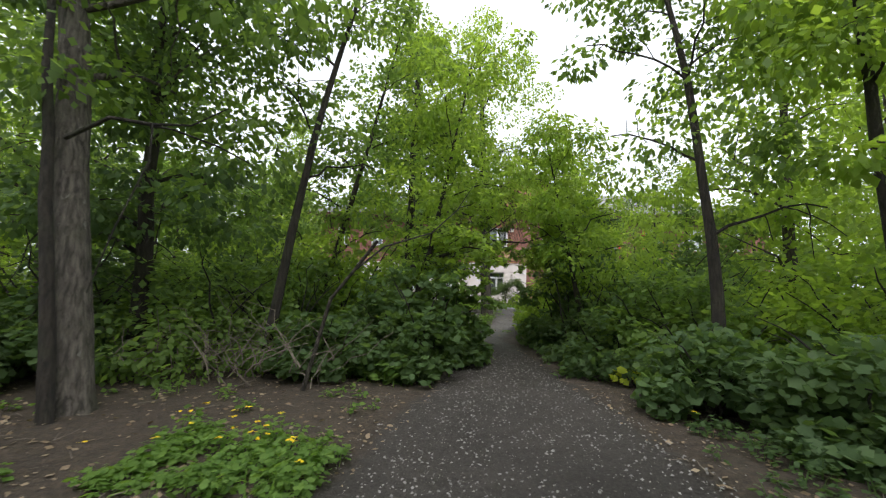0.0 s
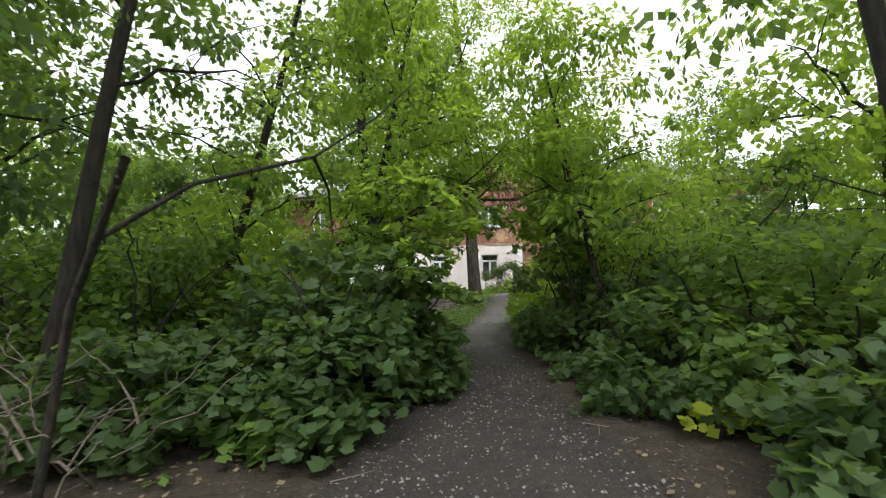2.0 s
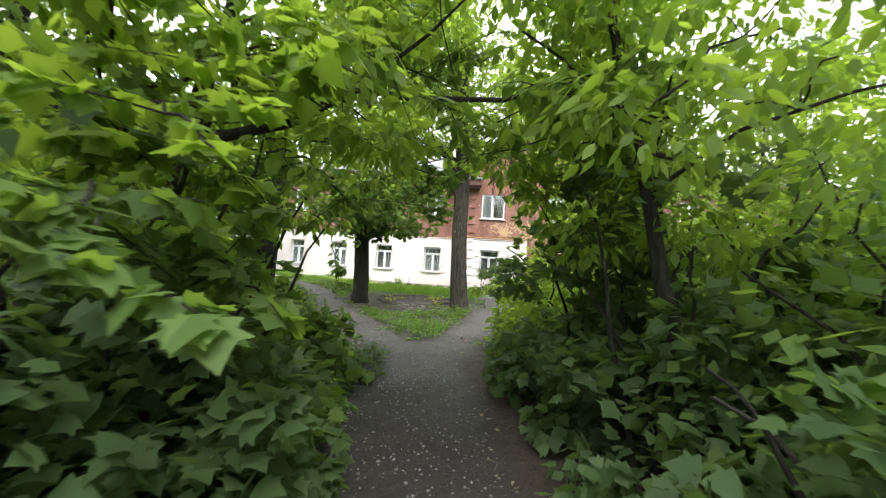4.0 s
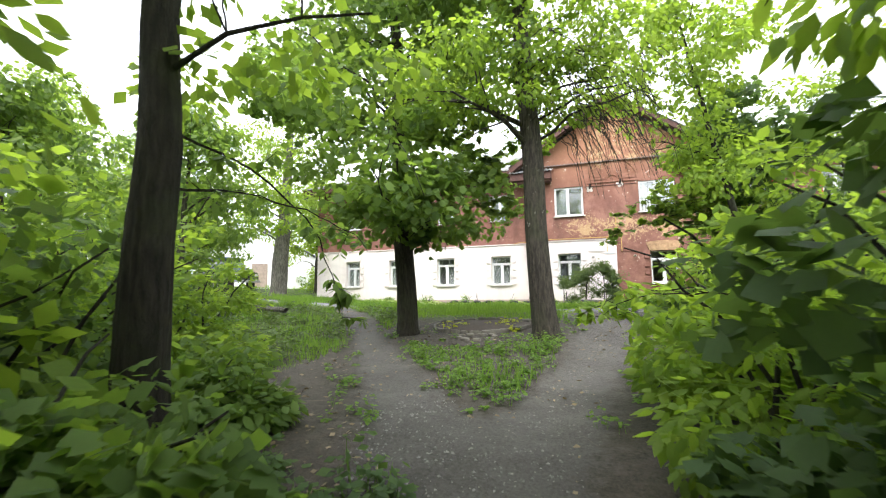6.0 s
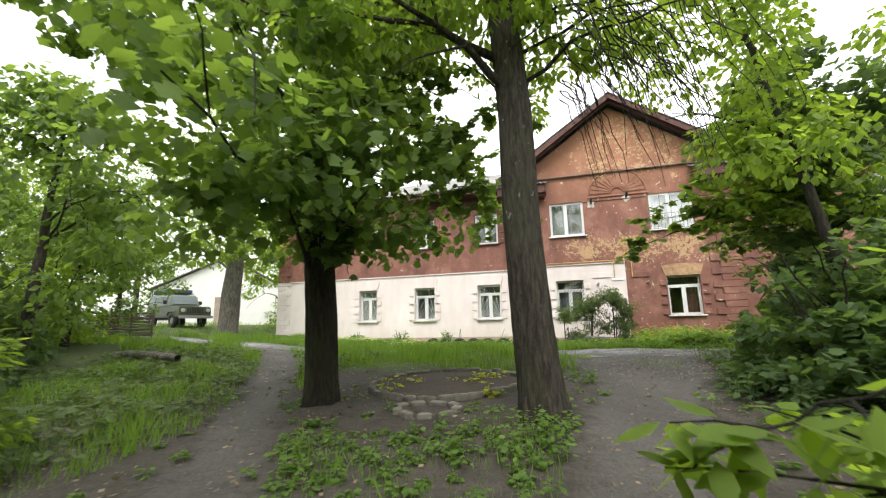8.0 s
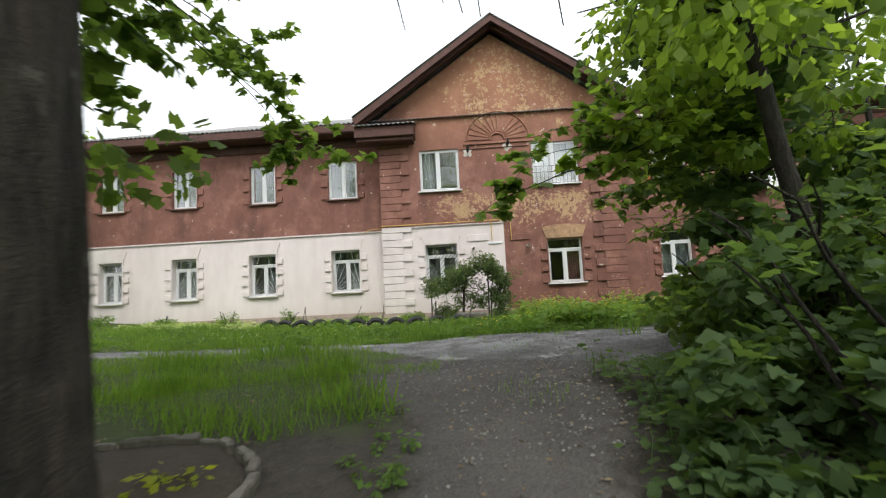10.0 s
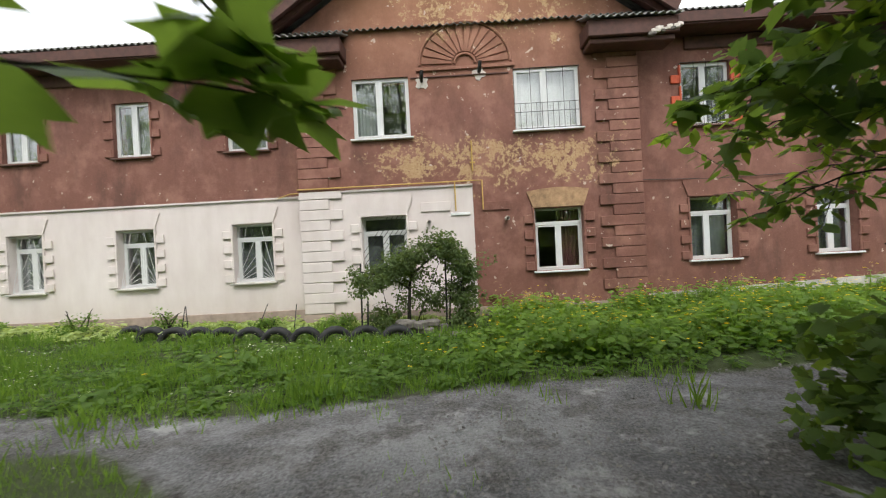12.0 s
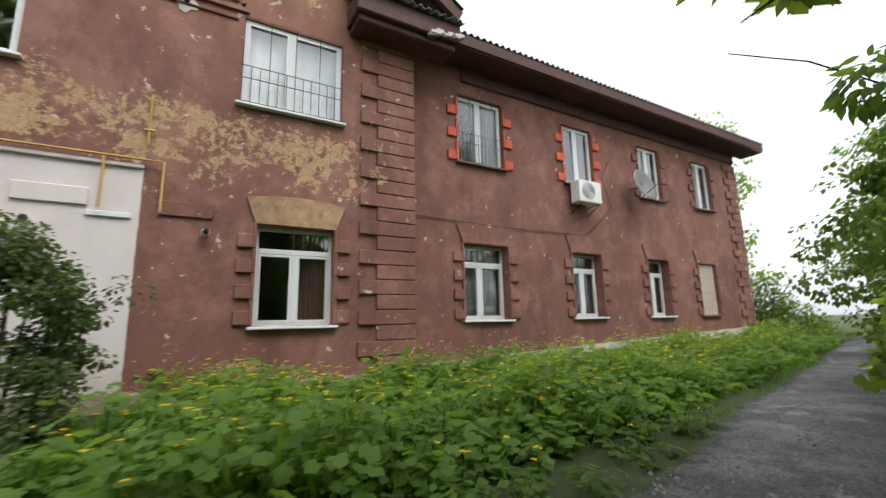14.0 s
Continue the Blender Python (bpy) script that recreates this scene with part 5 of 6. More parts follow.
# branches that hang near the way
spray(lane_maple, [(6.6, -8.5, 3.4), (5.0, -9.3, 3.1), (3.9, -9.85, 2.72), (3.1, -9.95, 2.45), (2.72, -9.9, 2.25)], (MAPLE, 0.15, LEAF_MAPLE), 190, 201, side=0.24)
spray(lane_maple, [(6.4, -8.2, 3.0), (5.7, -8.1, 2.95), (5.1, -8.3, 2.8), (4.7, -8.6, 2.6)], (MAPLE, 0.14, LEAF_MAPLE), 170, 213, side=0.26)
for k, (a, b) in enumerate((((4.3, -9.3, 3.2), (3.35, -9.5, 2.95)), ((4.5, -9.5, 3.0), (3.75, -9.65, 2.72)), ((4.8, -9.3, 3.3), (4.1, -9.45, 3.05)), ((4.7, -9.6, 2.8), (4.05, -9.75, 2.55)), ((4.2, -9.2, 3.5), (3.5, -9.3, 3.3)), ((5.0, -9.4, 3.6), (4.2, -9.9, 3.15)), ((5.2, -9.0, 3.9), (4.6, -9.4, 3.75)), ((5.0, -9.8, 3.2), (4.5, -10.1, 2.85)), ((5.6, -9.3, 3.0), (5.0, -9.6, 2.6)), ((5.4, -9.6, 4.2), (4.5, -9.9, 3.9)))):
    spray(lane_maple, [(6.6, -8.6, 3.3), (6.0, -9.0, 3.5), a, b], (MAPLE, 0.14, LEAF_BRIGHT if k % 2 else LEAF_MAPLE), 190, 320 + k, side=0.3)
for k, (a, b) in enumerate((((0.3, -9.0, 3.9), (0.7, -8.6, 3.3)), ((0.2, -9.2, 4.4), (0.4, -8.3, 3.9)), ((0.1, -9.6, 4.6), (0.3, -8.9, 4.3)), ((0.0, -9.6, 4.1), (0.35, -8.7, 3.55)), ((-0.6, -9.4, 5.0), (-0.2, -8.4, 4.8)))):
    spray(big_maple, [(-1.3, -12.9, 4.6), (-0.8, -11.2, 4.9), a, b], (MAPLE, 0.14, LEAF_MAPLE), 260, 240 + k, side=0.36)
spray(lane_maple, [(6.6, -8.3, 3.6), (5.8, -8.2, 3.6), (5.2, -8.4, 3.4), (4.8, -8.7, 3.2)], (MAPLE, 0.14, LEAF_MAPLE), 190, 202, side=0.3)
spray(lane_maple, [(6.6, -8.3, 3.0), (5.9, -8.6, 3.1), (5.3, -9.0, 3.2), (4.9, -9.5, 3.3)], (MAPLE, 0.14, LEAF_BRIGHT), 190, 203, side=0.3)
spray(lane_maple, [(6.8, -8.2, 2.6), (6.3, -7.7, 2.85), (5.85, -7.35, 2.8), (5.5, -7.15, 2.6)], (OVAL, 0.13, LEAF_BRIGHT), 130, 204, side=0.2)
spray(lane_maple, [(6.8, -8.0, 3.0), (6.5, -7.3, 3.3), (6.0, -6.9, 3.3)], (OVAL, 0.13, LEAF_BRIGHT), 130, 205, side=0.22)
spray(lane_maple, [(6.9, -8.0, 2.4), (6.8, -7.3, 2.6), (6.5, -6.8, 2.5), (6.3, -6.5, 2.3)], (OVAL, 0.13, LEAF_BRIGHT), 150, 218, side=0.26)
spray(lane_maple, [(6.9, -8.0, 2.9), (6.9, -7.1, 3.2), (6.7, -6.5, 3.1), (6.5, -6.2, 2.9)], (OVAL, 0.13, LEAF_BRIGHT), 150, 219, side=0.28)
spray(lane_maple, [(6.8, -8.2, 3.3), (6.2, -7.9, 3.4), (5.7, -7.7, 3.1), (5.35, -7.6, 2.75)], (OVAL, 0.13, LEAF_BRIGHT), 150, 220, side=0.26)
spray(lane_maple, [(6.8, -8.2, 2.3), (6.4, -7.7, 2.4), (5.95, -7.45, 2.3), (5.6, -7.4, 2.1)], (OVAL, 0.13, LEAF_MAPLE), 150, 221, side=0.24)
spray(path_ash, [(3.2, -17.7, 1.0), (2.75, -17.45, 1.02), (2.45, -17.3, 0.92), (2.38, -17.1, 0.78)], (OVAL, 0.115, LEAF_BRIGHT), 95, 206, r=0.007, side=0.16)
spray(path_ash, [(3.1, -17.5, 1.05), (2.7, -17.25, 1.05), (2.35, -17.1, 0.95), (2.12, -17.0, 0.78)], (OVAL, 0.125, LEAF_BRIGHT), 95, 222, r=0.007, side=0.14)
spray(path_ash, [(3.3, -17.2, 0.7), (2.9, -16.9, 0.75), (2.6, -16.7, 0.62)], (OVAL, 0.115, LEAF_BRIGHT), 80, 207, r=0.007, side=0.16)
spray(overhang, [(-0.6, -19.3, 1.8), (-0.4, -18.8, 1.85), (-0.1, -18.3, 1.75), (0.1, -17.9, 1.6)], (OVAL, 0.13, LEAF_MAPLE), 60, 208, side=0.16)
spray(overhang, [(-0.6, -19.3, 2.2), (-0.5, -18.6, 2.1), (-0.35, -17.9, 1.7), (-0.3, -17.6, 1.1), (-0.28, -17.5, 0.75)], (OVAL, 0.13, LEAF_MAPLE), 130, 210, side=0.1, hang=1.2)
spray(big_maple, [(-1.3, -13.2, 2.9), (-1.0, -13.4, 2.5), (-0.75, -13.5, 2.1), (-0.7, -13.55, 1.75)], (MAPLE, 0.15, LEAF_DARK), 70, 211, side=0.14, hang=0.9)
for k, (x, y, z) in enumerate(((3.4, -12.9, 4.6), (3.0, -12.2, 5.4), (2.6, -13.2, 5.2), (3.9, -12.6, 5.6), (3.3, -13.3, 6.2))):
    spray(elm, [(1.45, -13.8, z - 0.4), (2.0, -13.6, z + 0.1), (0.5 * x + 1.1, 0.5 * y - 6.7, z + 0.2), (x, y, z)], (OVAL, 0.13, LEAF_BRIGHT), 230, 260 + k, side=0.34)
# low leafy boughs arching over the far end of the shaded path
for k, (own, a, b, c) in enumerate(((arch_left, (0.3, -22.3, 2.3), (1.3, -21.9, 2.65), (2.3, -21.6, 2.35)), (arch_left, (0.3, -22.0, 2.0), (1.0, -21.2, 2.3), (1.7, -20.6, 2.0)), (arch_left, (0.5, -22.6, 2.2), (1.3, -22.7, 2.35), (2.0, -22.5, 2.1)),
                                    (arch_left, (0.4, -22.2, 1.7), (0.9, -21.7, 1.9), (1.35, -21.5, 1.55)), (arch_left, (0.4, -22.5, 2.6), (1.6, -22.3, 3.0), (2.8, -22.0, 2.8)), (arch, (3.7, -21.7, 2.2), (2.9, -21.4, 2.5), (2.0, -21.0, 2.15)),
                                    (arch, (3.7, -21.7, 2.0), (3.0, -22.2, 2.2), (2.5, -22.6, 2.0)), (arch, (3.7, -21.5, 2.0), (3.0, -20.8, 2.3), (2.4, -20.3, 2.0)), (arch_left, (0.3, -22.2, 2.0), (1.0, -22.1, 2.15), (1.75, -22.0, 1.8)), (arch_left, (0.3, -22.0, 1.9), (1.2, -21.3, 2.1), (2.1, -21.2, 1.8)), (arch, (3.7, -21.7, 1.9), (3.0, -21.6, 2.1), (2.3, -21.8, 1.85)), (arch, (3.7, -21.5, 1.8), (3.1, -21.2, 1.95), (2.6, -21.1, 1.75)), (arch_left, (0.3, -22.4, 2.2), (1.2, -22.5, 2.3), (2.3, -22.3, 1.95)), (arch_left, (0.2, -22.6, 1.5), (0.6, -23.0, 1.75), (1.05, -23.2, 1.45)), (arch_left, (0.2, -22.6, 1.9), (0.7, -23.3, 2.2), (1.3, -23.9, 2.0)))):
    spray(own, [a, b, c], (OVAL, 0.115, LEAF_BRIGHT if k % 3 else LEAF_MAPLE), 230, 280 + k, side=0.27, hang=0.7)
child("limb", tubes("limb", [([(-0.05, -0.1, 1.9), (0.95, 0.35, 2.35), (1.4, 0.4, 2.62), (1.75, 0.45, 2.58), (2.4, 0.4, 2.55), (2.9, 0.5, 2.75)], np.linspace(0.045, 0.010, 6)), ([(1.4, 0.4, 2.62), (1.9, 0.3, 2.95), (2.3, 0.2, 3.3)], [0.02, 0.012, 0.006])], BARK_DARK, 6, 0.1), arch_left)
for k, (a, b, c) in enumerate((((0.8, -23.2, 1.3), (1.4, -23.5, 1.5), (1.85, -23.8, 1.25)), ((0.8, -23.2, 1.0), (1.3, -23.6, 1.2), (1.8, -24.0, 0.95)), ((0.8, -23.1, 1.6), (1.4, -23.2, 1.85), (1.9, -23.3, 1.55)), ((0.9, -23.0, 0.8), (1.3, -23.1, 1.05), (1.75, -23.2, 0.8)), ((0.8, -23.1, 1.8), (1.3, -23.7, 2.1), (1.8, -24.2, 1.8)))):
    spray(arch_left, [a, b, c], (MAPLE, 0.10, LEAF_MAPLE if k % 2 else LEAF_BRIGHT), 190, 300 + k, side=0.18, hang=0.8)
# boughs of the big maple reaching towards the elm
for k, tip in enumerate(((0.9, -12.6, 3.0), (0.5, -12.3, 2.75), (0.8, -12.5, 3.8), (0.2, -12.2, 3.3), (1.0, -12.2, 4.4), (0.4, -12.6, 4.6))):
    spray(big_maple, [(-1.38, -13.1, tip[2] - 0.3), (-0.5, -12.9, tip[2] + 0.2), (0.5 * tip[0], 0.5 * tip[1] - 6.35, tip[2] + 0.25), tip], (MAPLE_FAR, 0.13, LEAF_MAPLE), 260, 340 + k, side=0.32, hang=0.7)
# bare drooping twigs of the elm
rng = np.random.default_rng(77)
L = []
for k in range(130):
    b = np.array([rng.uniform(0.3, 1.9), rng.uniform(-0.3, 1.4), rng.uniform(3.9, 5.6)])
    e = b + np.array([rng.uniform(0.1, 0.7), rng.normal(0, 0.2), -rng.uniform(0.5, 1.5)])
    L.append((bend(b, e, 0.18, 6, rng, 0.15), np.linspace(0.009, 0.003, 6)))
for k in range(4):
    L.append((bend((-0.15, 0.05, 3.7 + 0.4 * k), (1.9 - 0.2 * k, 0.3 + 0.3 * k, 4.6 + 0.3 * k), 0.06, 7, rng, 0.1), np.linspace(0.035, 0.010, 7)))
child("twig", tubes("twig", L, BARK_DARK, 4), elm, "bare hanging twigs")["kind"] = "stuff"
# broken stub and bowed limb by the path
bowed = tagged(new("dead_tree"), "broken snag with a bowed limb leaning over shrubs", "dead tree")
bowed.location = (-0.6, -25.7, gz(-0.6, -25.7) - 0.05)
rng = np.random.default_rng(78)
child("snag", tubes("snag", [([(0, 0, 0), (0.2, -0.1, 0.6), (0.4, -0.2, 1.25), (0.75, -0.4, 1.6), (1.09, -0.6, 1.95)], [0.03, 0.027, 0.024, 0.022, 0.02])], BARK, 8, 0.12), bowed)
child("limb", tubes("limb", [([(0.75, -0.4, 1.6), (1.05, -0.1, 1.95), (1.6, 0.3, 2.2), (1.9, 0.7, 2.6), (2.1, 1.2, 3.1)], [0.016, 0.014, 0.011, 0.008, 0.004]), ([(1.6, 0.3, 2.2), (1.5, 0.8, 2.1), (1.3, 1.4, 1.8)], [0.014, 0.01, 0.005])], BARK_DARK, 6), bowed)

# understory filling the wood on both sides
UNDER = [shrub("leafy undergrowth of maple and elder saplings", -3.0, -24.6, 2.6, 1.5, (RHOMB, 0.13, m), 60, 66, 300 + i, rad=0.42) for i, m in enumerate((LEAF_MAPLE, LEAF_DARK, LEAF_BRIGHT))]
wood_near = [(-3.0, -24.6), (-5.5, -24.0), (6.9, -25.2), (-2.2, -23.2), (-4.6, -21.8), (-6.8, -26.2), (-1.6, -19.9), (-2.8, -19.9), (-4.9, -19.3), (-7.4, -20.8), (-5.6, -28.4), (-8.6, -24.2), (-7.5, -30.5), (-3.2, -30.5), (7.6, -21.2), (5.0, -22.8), (6.5, -19.4), (9.0, -24.6), (8.4, -18.5), (6.8, -17.2), (7.4, -15.3), (9.6, -16.6)]
wood_mid = [(8.6, -29.0), (6.3, -29.6), (10.5, -21.0), (6.8, -13.2), (8.8, -12.2), (7.6, -10.4), (9.8, -9.6), (11.8, -11.5), (-5.4, -16.9), (-7.2, -15.2), (-9.6, -17.4), (-6.6, -18.8), (-9.4, -13.4), (-11.5, -11.2), (-14.2, -9.8), (13.0, -7.6), (15.5, -7.0), (18.0, -6.4), (21.0, -5.6), (24.0, -3.5), (23.5, 1.0), (-17.0, -12.0)]
wood_far = [(12.5, -14.5), (-10.2, -29.0), (-12, -21), (11.0, -27.5), (4.2, -33.5), (-1.2, -35.0), (-16.0, 6.5), (-19.5, 10.5), (-27.0, 3.0), (-30.0, -4.0), (26.0, 5.0), (5.0, -20.2), (-4.0, -18.0), (-1.9, -24.0), (-3.6, -22.0), (-1.6, -21.4), (5.6, -23.2), (6.2, -21.0), (8.2, -26.4), (-6.0, -22.9), (-5.0, -25.2)]
spots = wood_near + wood_mid + wood_far
for i, (x, y) in enumerate(spots):
    base = UNDER[i % 3]
    s = 0.8 + 0.5 * ((i * 0.37) % 1.0)
    m = Matrix.Translation((x, y, gz(x, y) - 0.05)) @ Matrix.Rotation(2.1 * i, 4, "Z") @ Matrix.Diagonal((s, s, s * (0.9 + 0.35 * ((i * 0.61) % 1.0)), 1))
    if i < 3:
        base.location = (x, y, gz(x, y) - 0.05)
        base["group"] = "undergrowth"
    else:
        copy_thing(base, m)["group"] = "undergrowth"

# dead brush by the big tree
brush = tagged(new("brush_pile"), "heap of bare dry grey branches against the shrubs", "brush pile", kind="stuff")
rng = np.random.default_rng(9)
L = []
for k in range(150):
    x, y = rng.uniform(-3.6, -0.3), rng.uniform(-26.0, -24.6)
    a, l = rng.uniform(0, 6.28), rng.uniform(0.5, 1.4)
    p = np.array([x, y, gz(x, y) + rng.uniform(0, 0.35)])
    e = p + np.array([math.cos(a) * l * 0.7, math.sin(a) * l * 0.4, rng.uniform(0.1, 0.8) * l])
    L.append((bend(p, e, rng.uniform(-0.1, 0.25), 6, rng, 0.2), np.linspace(rng.uniform(0.006, 0.014), 0.003, 6)))
child("branches", tubes("branches", L, TWIG, 4), brush)

# low plants
celandine = herbs("bright green celandine with small yellow flowers beside the path", (-0.7, 0.75, -28.7, -27.6), 120, 0.27, (LOBED, 0.06, LEAF_HERB), 401, 22, leaves_each=26)
herbs("low green weeds on the leaf litter", (-3.8, 0.6, -29.5, -25.2), 34, 0.2, (RHOMB, 0.07, LEAF_HERB), 402, 0, leaves_each=16)
# dark leaf tone here carries the shade that the canopy lacks
herbs("low green weeds beside the path", (3.7, 6.0, -28.2, -25.8), 120, 0.24, (RHOMB, 0.065, LEAF_DARK), 403, 4, leaves_each=20)
herbs("broad-leaved seedlings under the shrubs", (-0.6, 0.9, -25.0, -22.6), 110, 0.34, (MAPLE_FAR, 0.11, LEAF_HERB), 404, 0, leaves_each=14)
herbs("ivy-like ground cover edging the path", (-0.3, 1.2, -22.4, -18.9), 200, 0.25, (RHOMB, 0.08, LEAF_DARK), 405, 0, leaves_each=20)
herbs("weeds under the shrubs", (2.9, 4.4, -23.8, -17.5), 160, 0.3, (RHOMB, 0.09, LEAF_DARK), 406, 0, leaves_each=16)
island = lambda X, Y: off_ways(X, Y, 0.12)
herbs("clover and young weeds on the trodden island between the paths", (-0.9, 2.0, -16.9, -13.9), 260, 0.16, (RHOMB, 0.06, LEAF_HERB), 407, 0, leaves_each=16, keep=island)
herbs("sparse weeds on bare earth round the trees", (-2.4, 2.4, -14.6, -12.4), 60, 0.14, (RHOMB, 0.06, LEAF_HERB), 408, 0, leaves_each=14, keep=island)
herbs("grey-green broad weeds covering the lawn's edge", (-8.0, -2.3, -17.4, -9.0), 900, 0.24, (RHOMB, 0.10, LEAF_GREY), 409, 0, leaves_each=12, keep=island)
herbs("weeds at the foot of the lane shrubs", (3.6, 7.0, -13.6, -8.8), 420, 0.36, (RHOMB, 0.1, LEAF_DARK), 410, 0, leaves_each=14, keep=island)
bank = lambda X, Y: (polyline_distance(X, Y, ROAD) > 0.12) & ((X > 4.4 + 0.5 * np.sin(3 * Y)) | (Y < -3.4)) & (Y > -4.9 + 0.19 * np.maximum(X - 6, 0)) & (Y < np.where(X < 8.1, -0.72, -0.15))
herbs("thick bank of celandine with many yellow flowers below the wall", (3.6, 20.0, -4.9, -0.2), 3000, 0.52, (LOBED, 0.115, LEAF_CELANDINE), 411, 1000, leaves_each=16, keep=bank)
herbs("low weeds along the lane's edge", (2.0, 9.0, -5.7, -4.2), 260, 0.22, (RHOMB, 0.08, LEAF_HERB), 412, 30, leaves_each=14, keep=island)
herbs("pale variegated hostas along the wall", (-8.5, 3.2, -1.6, -0.25), 420, 0.2, (OVAL, 0.15, plain_leaf := leaf_material("leaf_pale_hosta", (0.16, 0.24, 0.06), (0.26, 0.34, 0.12), (0.42, 0.48, 0.24), 0.35)), 413, 0, leaves_each=12, keep=lambda X, Y: (Y < -0.1) & ((X < -0.1) | (Y < -0.75)))
herbs("low weeds along the trodden paths", (-3.0, 3.6, -18.3, -10.5), 420, 0.13, (RHOMB, 0.06, LEAF_HERB), 414, 0, leaves_each=14, keep=lambda X, Y: off_ways(X, Y, -0.1) & ~off_ways(X, Y, 0.45))
WHITE_PETAL = leaf_material("petal_white", (0.6, 0.6, 0.55), (0.7, 0.7, 0.66), (0.8, 0.8, 0.76), 0.3)
herbs("plantain and clover among the lawn grass", (-8.0, 3.9, -6.2, -1.8), 800, 0.2, (RHOMB, 0.085, LEAF_HERB), 415, 0, leaves_each=12, keep=lambda X, Y: off_ways(X, Y, -0.05))
herbs("dandelions and weeds along the lane's verge", (-1.0, 5.5, -5.9, -3.2), 260, 0.24, (OVAL, 0.14, LEAF_HERB), 416, 10, leaves_each=12, keep=lambda X, Y: off_ways(X, Y, -0.02))
turf = lambda X, Y: island(X, Y) & ((X < 3.6) | (Y > -4.6)) & (Y > -11.0 - 0.25 * np.sin(2 * X) + 0.12 * np.abs(X)) & ((Y < -0.1) & ((X < -0.1) | (Y < -0.75)))
grass("fresh green lawn grass, uncut", (-13.0, 4.4, -11.2, -1.2), 60000, 0.27, 420, turf)
grass("sparse grass at the lawn's edge", (-7.0, -2.0, -17.0, -11.0), 9000, 0.24, 421, island)
grass("grass tufts between the paths", (-0.7, 1.8, -16.6, -14.3), 800, 0.26, 422, island)
grass("sparse tufts in the lane", (-3.5, 5.0, -10.6, -7.2), 2200, 0.12, 423, lambda X, Y: (np.sin(3.1 * X + 1) * np.sin(2.3 * Y + X) > 0.45))
grass("grass patch in the lane's bend", (-3.5, 2.2, -10.4, -8.5), 7000, 0.13, 426, lambda X, Y: (Y > -9.9 + 0.16 * X) & (np.sin(1.1 * X + 2) + np.sin(2.9 * Y + X) > -0.6))
grass("ragged grass at the lane's edge", (-4.0, 6.0, -6.9, -4.4), 5200, 0.2, 427, lambda X, Y: (np.abs(polyline_distance(X, Y, ROAD)) < 0.32) & (Y > -6.9))
grass("tall single tufts at the verge of the lane", (-1.5, 6.5, -6.6, -4.6), 2600, 0.34, 428, lambda X, Y: (np.sin(5.3 * X + 2 * np.sin(Y)) * np.sin(4.1 * Y + X) > 0.62))
grass("far lawn grass", (-30, -13, -9, 6), 9000, 0.3, 424)
grass("grass along the lane", (9.0, 21.0, -5.6, -2.2), 9000, 0.2, 425, lambda X, Y: (polyline_distance(X, Y, ROAD) > 0.02) & (polyline_distance(X, Y, ROAD) < 0.7))

# fallen leaves and grit on the ground
LITTER = leaf_material("dry_leaf", (0.085, 0.055, 0.034), (0.16, 0.11, 0.07), (0.30, 0.24, 0.17), 0.1, 0.2)
CHIP = plain("pale_grit", (0.24, 0.225, 0.20), 0.9, vary=0.3)
rng = np.random.default_rng(55)


def scatter(name, label, area, count, size, shape, mat, lift=0.012, keep=None):
    X, Y = rng.uniform(area[0], area[1], count), rng.uniform(area[2], area[3], count)
    if keep is not None:
        k = keep(X, Y)
        X, Y = X[k], Y[k]
    P = np.stack([X, Y, land(X, Y) + lift - 0.03 * (np.abs(X - 2) < 1.2)], 1)
    return tagged(new(name, leaves(name, P, size * rng.uniform(0.4, 1.3, len(X)), shape, mat, rng, None, 0.0)), label, name.replace("_", " "), kind="stuff")


scatter("leaf_litter", "brown fallen leaves on bare earth", (-6, 8, -31, -17), 9000, 0.06, RHOMB, LITTER, 0.014, lambda X, Y: off_ways(X, Y, -0.15))
scatter("leaf_litter", "brown fallen leaves under the trees", (-6, 7, -17, -9), 3500, 0.055, RHOMB, LITTER, 0.014)
scatter("pale_chips", "pale grit and petals strewn on the path", (0.2, 4.0, -31, -17), 3600, 0.02, RHOMB, CHIP, 0.016)
scatter("pale_chips", "pale grit strewn on the lane", (-2, 9, -13, -5.2), 1800, 0.028, RHOMB, CHIP, 0.02)

pebble = (np.array([(0.5, 0, 0), (0, 0.42, 0), (-0.5, 0, 0), (0, -0.4, 0), (0, 0, 0.34)], float), np.array([(0, 1, 4), (1, 2, 4), (2, 3, 4), (3, 0, 4)]))
GRAVEL = plain("grey_gravel", (0.21, 0.20, 0.19), 0.95, vary=0.5, scale=18)
scatter("gravel", "loose grey gravel on the worn lane", (-2, 10, -11.5, -5.2), 7500, 0.04, pebble, GRAVEL, -0.002, lambda X, Y: ~off_ways(X, Y, 0.15))
scatter("gravel", "loose grey gravel on the worn path", (0.2, 4.0, -31, -15), 8000, 0.03, pebble, GRAVEL, 0.0, lambda X, Y: ~off_ways(X, Y, 0.1))
scatter("twig_litter", "thin dry twigs on the forest floor", (-6, 7, -31, -16), 900, 0.28, (BLADE[0] * np.array([0.5, 1, 0.3]), BLADE[1]), TWIG, 0.02, lambda X, Y: off_ways(X, Y, -0.1))

